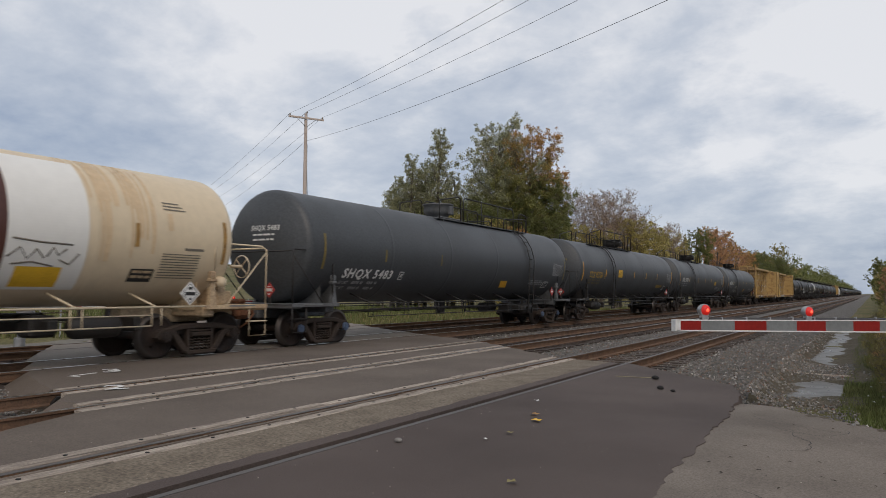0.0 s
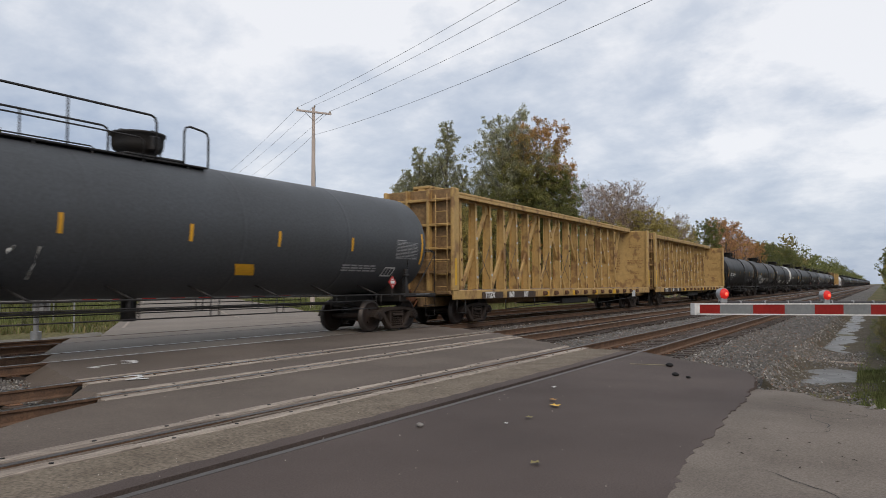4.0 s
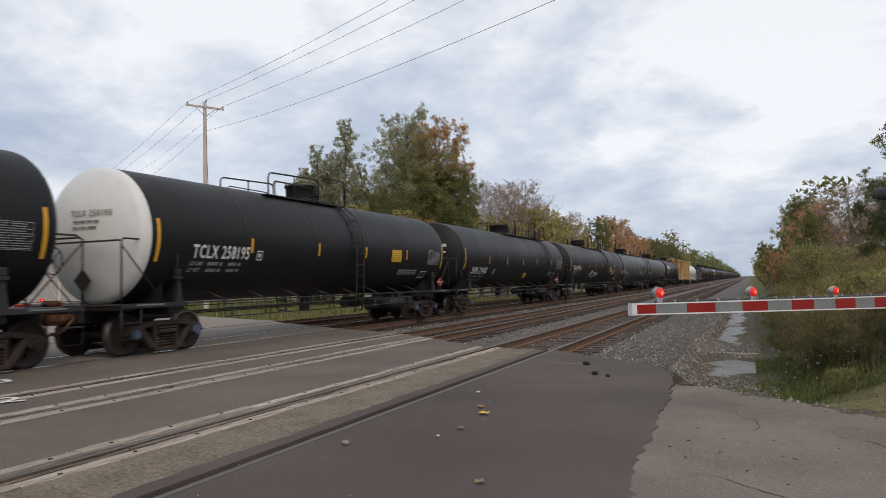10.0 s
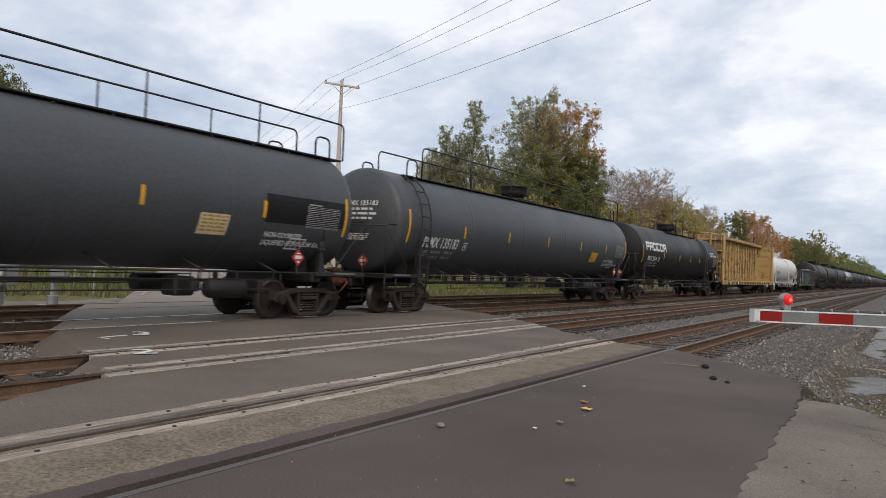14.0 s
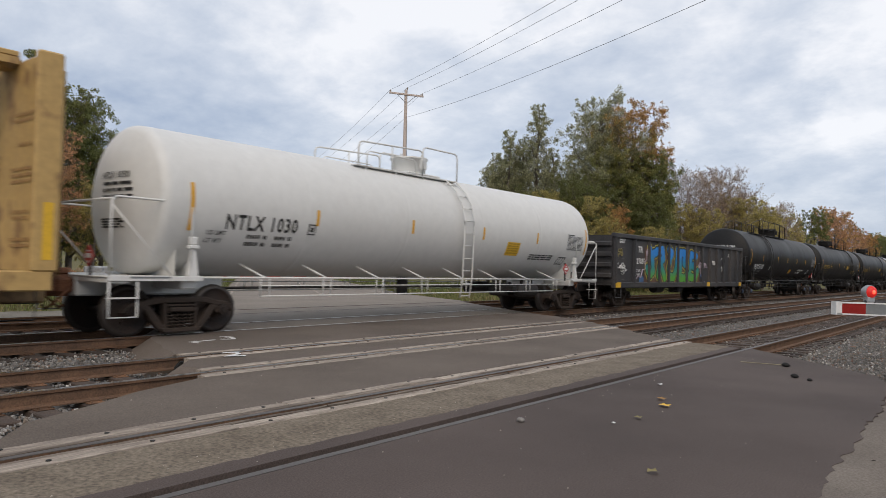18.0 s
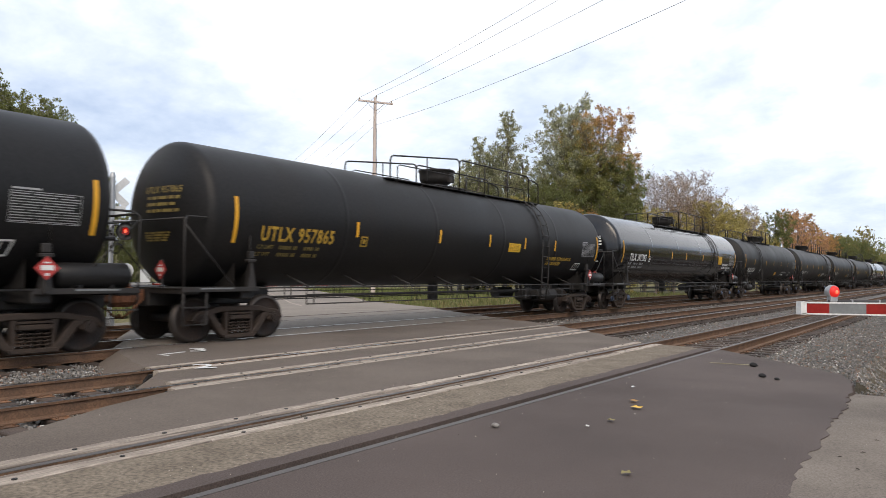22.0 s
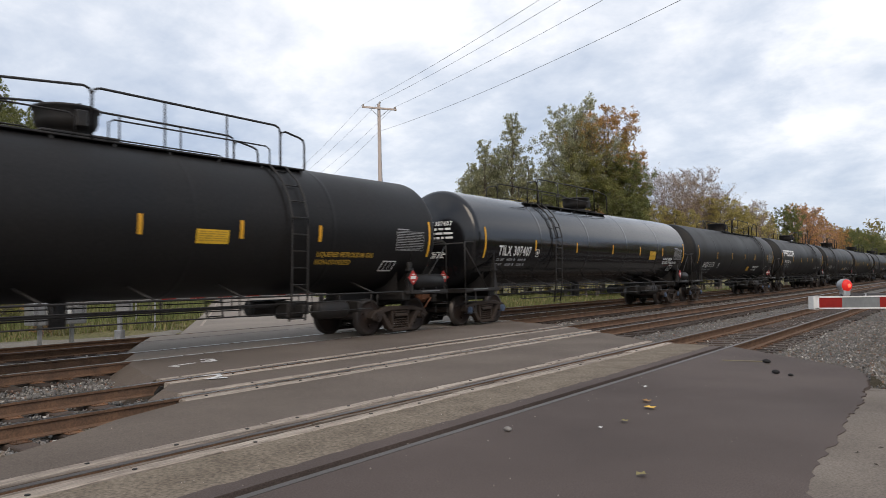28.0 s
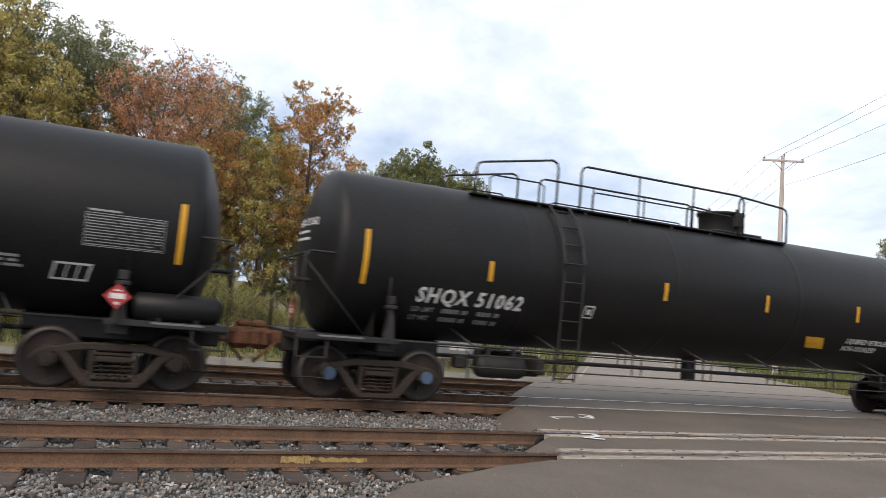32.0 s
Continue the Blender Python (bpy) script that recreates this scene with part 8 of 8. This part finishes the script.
def tree(height, spread, leaf, count, seed, base=0.25, size=0.16, slim=1.0, limbs=14, label="", top_leaf=None, clump=0.55, spray=0.0, twigs=4, spire=False, bark=None):
    """A trunk with limbs and twigs, and a crown of loose leaf clumps with gaps."""
    r = np.random.default_rng(seed)
    t = empty("tree", label, "tree")
    m = Mesh()
    lean = r.normal(0, 0.03, 2)
    trunk = [(lean[0] * h + 0.12 * math.sin(h * 0.7 + seed), lean[1] * h + 0.1 * math.cos(h * 0.5 + seed), h) for h in np.linspace(-0.4, height * 0.93, 9)]
    r0 = 0.018 * height + 0.03
    for i in range(8):
        m.cyl(trunk[i], trunk[i + 1], r0 * (1 - i / 8.6), r0 * (1 - (i + 1) / 8.6), 8, caps=i == 0)
    ends, rad = [], []
    for k in range(limbs):
        f = base + (0.97 - base) * (k + r.uniform(0, 0.8)) / limbs
        j = min(7, int(f * 8))
        o = Vector(trunk[j]).lerp(Vector(trunk[j + 1]), f * 8 - j)
        ang = k * 2.4 + r.uniform(-0.4, 0.4)
        prof = math.sin(math.pi * min(1, 0.22 + 0.78 * (f - base) / (1 - base) * 0.98)) ** 0.7
        if spire:
            prof = min(1.0, 3.0 * (f - base) / (1 - base) + 0.35) * (1 - ((f - base) / (1 - base)) ** 1.6)
        ln = spread * (0.25 + 0.75 * prof) * r.uniform(0.8, 1.1)
        rise = min(ln * (0.75 + 0.6 * f) * slim, max(0.3, height * 1.0 - o.z))
        e_ = o + Vector((math.cos(ang) * ln, math.sin(ang) * ln, rise))
        mid = o.lerp(e_, 0.5) + Vector((0, 0, -0.10 * ln))
        m.cyl(o, mid, r0 * 0.42 * (1.1 - f), r0 * 0.25 * (1.1 - f), 5, caps=False)
        m.cyl(mid, e_, r0 * 0.25 * (1.1 - f), 0.012, 5, caps=False)
        for q, reach in ((mid, 0.34), (o.lerp(e_, 0.72), 0.30), (e_, 0.24)):
            for _ in range(twigs):
                w = q + Vector(np.clip(r.normal(0, 1, 3), -1.3, 1.3) + np.array([0, 0, 0.5 * slim])) * ln * reach
                m.cyl(q, w, 0.022, 0.008, 3, caps=False)
                for along_ in (0.45, 0.8):
                    tip = q.lerp(w, along_) + Vector(r.normal(0, 1, 3)) * ln * 0.11
                    m.cyl(q.lerp(w, along_ - 0.2), tip, 0.011, 0.005, 3, caps=False)
                    ends.append(tuple(tip))
                    rad.append(ln * clump * r.uniform(0.10, 0.30))
                ends.append(tuple(w))
                rad.append(ln * clump * r.uniform(0.12, 0.34))
    ends.append((trunk[-1][0], trunk[-1][1], height * 0.95))
    rad.append(spread * 0.2)
    part("trunk", m, bark or M_BARK, t, "grey-brown trunk and limbs")
    v, f = leaf_cloud(ends, rad, count, size, r, spray=spray)
    if top_leaf is None:
        sets = [(v, f, leaf)]
    else:
        c = v.reshape(-1, 3, 3).mean(1)
        hi = c[:, 2] + r.normal(0, height * 0.07, len(c)) + 0.22 * np.clip(c[:, 0], -3, 3) > height * 0.83
        sets = []
        for mask, mt in ((~hi, leaf), (hi, top_leaf)):
            vv = v.reshape(-1, 3, 3)[mask].reshape(-1, 3)
            sets.append((vv, np.arange(len(vv)).reshape(-1, 3), mt))
    for vv, ff, mt in sets:
        me = bpy.data.meshes.new("crown")
        me.from_pydata(vv.tolist(), [], ff.tolist())
        me.materials.append(mt)
        part("crown", me, None, t)
    return t


def spot(bearing, dist):
    a = math.radians(bearing)
    return -math.sin(a) * dist, math.cos(a) * dist


GG, DG, OR, OL, RU, MG, BR, CG, BK = LEAVES
PROTO = {
    "tall": tree(17, 2.5, GG, 34000, 1, 0.12, 0.080, 1.3, 30, "tall grey-green tree with thin foliage", None, 1.0, spire=True),
    "slim": tree(19.5, 2.0, GG, 34000, 2, 0.10, 0.080, 1.7, 38, "slender tall poplar with sparse pale leaves", None, 1.15, spire=True),
    "broad": tree(19, 4.0, MG, 56000, 3, 0.13, 0.088, 1.0, 30, "broad green tree with an orange crown", OR),
    "domed": tree(19, 3.6, GG, 46000, 13, 0.14, 0.082, 1.1, 28, "domed grey-green tree with upright limbs"),
    "dark": tree(16, 3.8, DG, 40000, 4, 0.10, 0.102, 0.9, 26, "dense dark green roadside tree"),
    "orange": tree(14, 2.6, OR, 28000, 5, 0.2, 0.079, 1.1, 24, "orange autumn tree with thin limbs"),
    "rust": tree(14, 2.9, RU, 15000, 6, 0.2, 0.079, 1.1, 24, "rust-red autumn tree with thin limbs"),
    "bare": tree(11, 2.7, BK, 8200, 7, 0.15, 0.060, 1.2, 28, "half-bare tree with a few pinkish brown leaves", twigs=6, bark=M_PALEBARK),
    "airy": tree(17, 3.3, CG, 24000, 14, 0.30, 0.085, 1.0, 22, "open grey-green tree with dark bare limbs"),
    "olive": tree(10, 2.6, OL, 26000, 8, 0.12, 0.076, 1.0, 22, "olive-yellow autumn tree beside the line"),
    "shrub": tree(2.6, 1.3, BR, 9500, 9, 0.05, 0.042, 0.8, 18, "bushy olive-brown shrub among weeds", None, 0.8, 1.0),
    "shrub_green": tree(2.4, 1.3, MG, 9500, 10, 0.05, 0.042, 0.8, 18, "leafy green shrub among weeds", None, 0.8, 0.4),
    "shrub_rust": tree(3.4, 1.4, RU, 9500, 12, 0.06, 0.043, 0.9, 18, "reddish brown shrub among weeds", None, 0.8, 1.0),
    "far_dark": tree(16, 3.8, DG, 3600, 24, 0.10, 0.28, 0.9, 14, "dark green tree along the line"),
    "far_olive": tree(10, 2.6, OL, 3000, 25, 0.12, 0.20, 1.0, 14, "olive-yellow tree along the line"),
    "far_rust": tree(14, 2.9, RU, 3000, 26, 0.2, 0.24, 1.1, 14, "rust-red tree along the line"),
}
SIZE = {"airy": 17, "far_dark": 16, "far_olive": 10, "far_rust": 14, "tall": 17, "slim": 19.5, "broad": 19, "domed": 19, "dark": 16, "orange": 14, "rust": 14, "bare": 11, "olive": 10, "shrub": 2.6, "shrub_green": 2.4, "shrub_rust": 3.4}
used = set()


def plant(kind, x, y, h, turn=None, group=""):
    turn = 25.0 if kind == "broad" else turn
    s = h / SIZE[kind] / (PROTO[kind].scale.x if kind in used else 1.0)
    turn = rng.uniform(0, 360) if turn is None else turn
    m = pose(x, y, float(lie(x, y)), 0, 0, turn) @ Matrix.Diagonal((s, s, s, 1))
    if kind in used:
        ob = copy_thing(PROTO[kind], m)
    else:
        ob = PROTO[kind]
        ob.matrix_basis = m
        used.add(kind)
    if group:
        ob["group"] = group


G1, G2, G3, G4 = "trees behind the crossing", "trees along the line", "trees beyond the far track", "shrubs beside the ditch"
for kind, b, d, h in (("tall", 35.3, 70, 13.2), ("slim", 31.6, 70, 20.0), ("slim", 32.6, 72, 16.6), ("slim", 33.9, 71, 17.4), ("tall", 33.2, 73, 15.5), ("slim", 34.7, 72, 15.0), ("slim", 30.3, 72, 15.6), ("tall", 28.7, 74, 14.0), ("dark", 31.5, 66, 9.5), ("dark", 34.2, 65, 8.5), ("domed", 27.2, 71, 19.3), ("domed", 26.2, 73, 18.0), ("broad", 24.6, 71, 18.6),
                      ("dark", 23.0, 70, 13.5), ("dark", 24.8, 68, 11.5), ("orange", 25.0, 63, 8.0), ("dark", 27.5, 64, 10.0), ("dark", 22.6, 67, 9.5), ("olive", 29.5, 62, 7.5), ("olive", 22.2, 62, 6.0), ("slim", 39.6, 72, 10.5), ("dark", 36.0, 64, 6.0), ("olive", 33.0, 61, 5.5), ("tall", 34.4, 75, 13.0), ("olive", 27.0, 63, 8.5), ("olive", 30.6, 64, 9.0), ("dark", 29.0, 67, 11.0), ("tall", 36.4, 72, 10.5), ("dark", 32.8, 68, 9.0), ("broad", 23.4, 73, 15.0), ("olive", 25.8, 60, 6.5)):
    plant(kind, *spot(b, d * 1.03), h * 0.965, group=G1)
for kind, b, d, h in (("bare", 19.8, 82, 12.0), ("olive", 20.6, 80, 8.5), ("olive", 17.0, 90, 10.0), ("olive", 13.2, 100, 9.0), ("olive", 19.4, 84, 7.0), ("bare", 18.4, 85, 11.5), ("bare", 17.4, 88, 12.8), ("bare", 16.2, 92, 11.0), ("olive", 15.8, 86, 9.6), ("olive", 14.6, 92, 9.0), ("bare", 13.6, 98, 10.0), ("olive", 18.4, 80, 8.0), ("olive", 12.6, 104, 8.0), ("dark", 17.2, 82, 6.0), ("dark", 11.4, 118, 11.5), ("orange", 10.3, 135, 13.5),
                      ("orange", 9.5, 140, 13.0), ("rust", 9.9, 128, 12.0), ("rust", 8.7, 150, 10.6), ("orange", 7.9, 165, 10.6), ("rust", 8.3, 172, 11.5), ("dark", 7.2, 180, 11.0), ("dark", 6.7, 195, 11.5), ("dark", 6.0, 215, 11.5), ("dark", 5.4, 230, 12)):
    plant(kind, *spot(b, d), h * (1.08 if b > 13 else 1.0), group=G2)
for kind, b, d, h in (("dark", 112, 44, 19), ("dark", 107.5, 46, 20.0), ("olive", 104, 42, 18.5), ("airy", 101.8, 45, 21.0), ("olive", 100.2, 41, 16.0), ("dark", 105, 40, 15), ("airy", 97.6, 47, 20.5), ("airy", 95.0, 48, 20.0), ("airy", 92.9, 46, 18.5), ("rust", 91.2, 43, 17.8), ("rust", 89.0, 44, 17.6), ("airy", 87.0, 50, 18.8), ("olive", 88.4, 41, 11.5), ("airy", 84.4, 52, 18.0), ("orange", 86.6, 42, 12.0),
                      ("orange", 78.4, 43, 16.6), ("olive", 82.6, 43, 12.5), ("orange", 85.6, 43, 12.5), ("tall", 81.6, 55, 17.0), ("tall", 75.0, 60, 14.5), ("tall", 72.8, 60, 15.0), ("dark", 69.6, 62, 15.6), ("dark", 71.4, 57, 12.5), ("olive", 77.0, 45, 8.5), ("dark", 66.8, 60, 13.4), ("rust", 68.2, 52, 9.5), ("dark", 64.8, 62, 10.4), ("tall", 62.8, 66, 9.0),
                      ("dark", 61.2, 74, 7.6), ("olive", 70.4, 50, 8.0), ("olive", 98.0, 38, 8.0), ("dark", 86.4, 40, 6.0), ("olive", 75.0, 48, 6.5), ("dark", 67.6, 58, 13.5), ("dark", 63.4, 62, 8.6), ("dark", 70.8, 60, 15.0), ("orange", 70.6, 52, 9.5), ("olive", 65.4, 54, 6.5), ("dark", 60.4, 70, 5.0), ("dark", 79.6, 50, 9.0)):
    plant(kind, *spot(b, d * 1.03), h * (0.84 if 86 < b < 102 else 0.9 if b > 76 else 1.0), group=G3)
r9 = np.random.default_rng(21)
for k in range(28):
    b, d = r9.uniform(66, 112), r9.uniform(31, 38)
    plant(("shrub", "shrub_green", "shrub_green", "shrub_rust")[k % 4], *spot(b, d), r9.uniform(1.2, 2.6), group="shrubs below the trees")
# the brushy bank beside the ditch
for k in range(46):
    y = 12.2 + 24 * (k / 46) ** 1.3 + r9.uniform(-0.4, 0.4)
    plant(("shrub", "shrub_green", "shrub", "shrub_rust")[k % 4], r9.uniform(0.75, 2.0), y, r9.uniform(0.55, 1.1), group=G4)
for k in range(44):
    y = 46 + 6.2 * k + r9.uniform(-2, 2)
    plant(("far_olive", "far_rust", "far_olive", "far_dark")[k % 4], r9.uniform(0.9, 3.4) + 0.002 * y, y, r9.uniform(2.2, 4.0) + 0.008 * y, group="trees behind the ditch")
for k in range(80):
    y = 12.5 + 60 * (k / 80) ** 1.4 + r9.uniform(-0.6, 0.6)
    x = r9.uniform(1.5 + 0.01 * y, 3.4 + 0.12 * y)
    plant(("shrub", "shrub", "shrub_rust", "shrub", "shrub_green")[k % 5], x, y, r9.uniform(0.9, 1.5) * (0.75 + 0.6 * smooth(12, 28, y) + 0.25 * (x > 4)), group=G4)
for kind, x, y, h in (("dark", 5.4, 27, 6.2), ("dark", 7.2, 28, 7.6), ("dark", 8.6, 24, 6.8), ("dark", 6.3, 25, 5.6), ("dark", 9.6, 27, 8.2), ("dark", 4.4, 28.5, 4.6), ("rust", 4.0, 38, 4.0), ("olive", 4.6, 33, 3.2), ("dark", 3.2, 44, 4.6), ("rust", 2.8, 50, 4.8), ("dark", 2.8, 58, 5.2), ("rust", 4.8, 64, 7.0), ("dark", 4.6, 70, 8.0), ("rust", 6.0, 40, 4.9), ("dark", 10, 38, 9), ("olive", 5.0, 82, 8.0), ("dark", 6.0, 92, 9.5), ("rust", 6.5, 106, 9.5), ("dark", 7.5, 125, 10.5), ("bare", 3.4, 31, 4.6)):
    plant(kind, x, y, h, group="trees behind the ditch")
for x, y, h in ((1.9, 10.2, 0.34), (2.25, 10.0, 0.28), (1.6, 10.5, 0.3), (2.7, 9.5, 0.22), (0.9, 11.0, 0.3)):
    plant("shrub_green", x, y, h, group=G4)
for k in PROTO:
    if k not in used:
        PROTO[k].matrix_basis = pose(30, 60, 0)

# far woods on both sides, down to the vanishing point and on the rise
def woods(name, spots_, mat, seed, size, per, label):
    r = np.random.default_rng(seed)
    c, rad = [], []
    for x, y, h in spots_:
        z = float(lie(x, y))
        for k in range(9):
            f = r.uniform(0.12, 0.98)
            w = h * 0.30 * math.sin(math.pi * (0.15 + 0.8 * f))
            c.append((x + r.normal(0, w * 0.8), y + r.normal(0, w * 0.8), z + h * f))
            rad.append(h * r.uniform(0.09, 0.17))
    v, f = leaf_cloud(c, rad, per * len(spots_), size, r, 0.9)
    me = bpy.data.meshes.new(name)
    me.from_pydata(v.tolist(), [], f.tolist())
    me.materials.append(mat)
    return tagged(new(name, me), label, "woods", kind="stuff")


r8 = np.random.default_rng(33)
left = [(-r8.uniform(23, 40) - 0.006 * y, y, r8.uniform(14, 18)) for y in np.linspace(205, 1500, 190)]
near_, far_ = left[:62], left[62:]
woods("far_woods", far_[0::2] + far_[1::4] + far_[3::9] + near_[24::9] + near_[2::3] + near_[15::3] + near_[22::3], LEAVES[1], 41, 0.6, 260, "dark green woods far along the railway")
woods("far_woods", near_[0:14:3], LEAVES[2], 42, 0.5, 300, "orange autumn woods far along the railway")
woods("far_woods", near_[1:20:3], LEAVES[6], 43, 0.5, 300, "brown-olive autumn woods far along the railway")
right = [(r8.uniform(5, 20) + 0.004 * y, y, r8.uniform(7, 11) + 0.006 * y) for y in np.linspace(75, 1500, 150)]
woods("far_woods", right, LEAVES[1], 44, 0.36, 520, "green woods beyond the ditch")
rise = []
for b in np.linspace(43.5, 60, 60):
    d = r8.uniform(330, 380)
    rise.append((*spot(b, d), r8.uniform(5, 9) * (1.0 if b > 49 else 0.35)))
woods("far_woods", rise, LEAVES[1], 45, 0.8, 220, "dark tree line on the rise behind the road")


# grass and weeds: loose blades
def grass(name, boxes, tall, seed, mat, label):
    r = np.random.default_rng(seed)
    vs = []
    for x0, x1, y0, y1, n_ in boxes:
        x, y = r.uniform(x0, x1, n_), r.uniform(y0, y1, n_)
        q = 0.586 * x + 0.81 * y
        ok_ = ~((x < -15) & (q > -1.5) & (q < 9.0)) & ~((x > -27.6 + 0.6 * np.sin(0.8 * y)) & (x < -15) & (q < 0))
        x, y = x[ok_], y[ok_]
        n_ = len(x)
        h = tall * r.uniform(0.4, 1.25, n_) * (0.6 + 0.4 * np.sin(1.3 * x) * np.sin(0.9 * y + 1))
        a, l_ = r.uniform(0, 6.28, n_), r.uniform(0.1, 0.5, n_)
        w = 0.005 + 0.006 * r.uniform(0, 1, n_) + 0.0006 * np.hypot(x, y)
        z = lie(x, y)
        dx, dy = np.cos(a), np.sin(a)
        p0 = np.stack([x - dy * w, y + dx * w, z], -1)
        p1 = np.stack([x + dy * w, y - dx * w, z], -1)
        p2 = np.stack([x + dx * h * l_, y + dy * h * l_, z + h], -1)
        vs.append(np.stack([p0, p1, p2], 1).reshape(-1, 3))
    v = np.concatenate(vs)
    me = bpy.data.meshes.new(name)
    me.from_pydata(v.tolist(), [], np.arange(len(v)).reshape(-1, 3).tolist())
    me.materials.append(mat)
    return tagged(new(name, me), label, "grass", kind="stuff")


M_STALK = material("weed_stalk", (0.13, 0.105, 0.05), 0.85, 0, 0.3, 0.5, 3, 0, 0.01, (0.085, 0.085, 0.032), island=0.5)
M_DRY = material("dry_grass_blade", (0.20, 0.165, 0.07), 0.85, 0, 0.3, 0.5, 3, 0, 0.01, (0.17, 0.16, 0.06), island=0.45)
grass("grass", [(-34, -20.5, -12, 32, 26000), (-60, -34, -15, 60, 22000), (-34, -18.5, 22, 75, 22000)], 0.55, 51, M_GRASS, "long green and straw-coloured grass beyond the tracks")
grass("dry_grass", [(-30, -20.2, -12, 30, 9000), (-30, -18.5, 24, 70, 9000), (0.9, 6.5, 11.8, 34, 9000)], 0.5, 52, M_DRY, "dry straw-coloured weeds")
grass("bank_grass", [(-0.12, 0.8, 12.4, 40, 34000), (0.0, 1.8, 11.2, 24, 21000), (-0.2, 2.4, 24, 60, 8000), (1.2, 6.0, 9.6, 14, 5500), (0.3, 2.2, 10.0, 11.2, 1600)], 0.2, 53, M_GRASS, "short green grass on the ditch bank")
grass("weed_stalks", [(0.6, 2.2, 13.4, 26, 2600), (1.8, 6.0, 12.4, 30, 3000)], 1.05, 54, M_STALK, "tall brown and olive weed stalks on the bank")
daisies = Mesh()
for k in range(90):
    x, y = r9.uniform(0.2, 1.5), r9.uniform(11.5, 20)
    z = float(lie(x, y)) + r9.uniform(0.22, 0.42)
    daisies.add([(x - 0.02, y, z), (x, y - 0.02, z + 0.012), (x + 0.02, y, z), (x, y + 0.02, z + 0.012)], [(0, 1, 2, 3)])
tagged(part("white_flowers", daisies, M_LETTER), "small white wild flowers in the bank grass", "flowers", kind="stuff")

# leaves and pebbles on the road
for x, y, s, mt, kind in ((-2.96, 7.46, 0.07, LEAVES[2], 0), (-2.78, 7.1, 0.08, M_YPANEL, 0), (-2.73, 6.32, 0.05, M_DRY, 0), (-1.91, 4.69, 0.05, M_DRY, 0), (-3.35, 8.41, 0.05, M_LETTER, 0), (-2.79, 5.92, 0.03, M_LETTER, 0),
                          (-3.46, 5.43, 0.045, M_STONE, 1), (-2.68, 11.66, 0.07, M_RUBBER, 1), (-2.3, 10.49, 0.06, M_RUBBER, 1), (-2.08, 10.32, 0.04, M_RUBBER, 1)):
    if kind:
        m = Mesh().lathe([(-0.5, 0.0), (-0.35, 0.7), (0.1, 0.95), (0.5, 0.6), (0.7, 0.0)], "z", 7, pose(0, 0, 0, 8, 5, 0) @ Matrix.Diagonal((s, s * 0.8, s * 0.8, 1)))
        tagged(part("stone", m, mt, at=pose(x, y, 0.4 * s)), "small loose stone on the asphalt", "stone", "loose stones")
    else:
        m = Mesh().add([(s * a, s * b, 0.01 + 0.02 * abs(b)) for a, b in ((1, 0), (0.35, 0.35), (0.2, 0.9), (-0.2, 0.4), (-1, 0.3), (-0.5, -0.1), (-0.5, -0.7), (0.1, -0.4), (0.6, -0.7))], [(0, 1, 3, 5, 7), (1, 2, 3), (3, 4, 5), (5, 6, 7), (7, 8, 0)])
        tagged(part("fallen_leaf", m, mt, at=pose(x, y, 0.006, 0, 0, 70 * x)), "dry fallen leaf on the asphalt", "leaf", "fallen leaves")


# ---- motion ----
def motions():
    for car, mid in CARS:
        walk(car, [(t, pose(TX, mid - SPEED * t, 0)) for t in (0, 8, 16, 24, 32)])
    # every wheelset turns alike: one set of keys for leading axles, one for trailing ones
    turn = math.degrees(SPEED / WHEEL / FPS)
    first = {}
    for car, _ in CARS:
        for tr in car.children:
            if not tr.name.startswith("truck"):
                continue
            for w in tr.children:
                if w.name.startswith("wheelset"):
                    key = w.location.y > 0
                    if key not in first:
                        y = w.location.y
                        walk(w, [(i / FPS, pose(0, y, WHEEL, turn * i, 0, 0)) for i in range(32 * FPS + 1)])
                        first[key] = w
                    else:
                        w.rotation_mode = "QUATERNION"
                        data = w.animation_data_create()
                        data.action = first[key].animation_data.action
                        data.action_slot = first[key].animation_data.action_slot


motions()
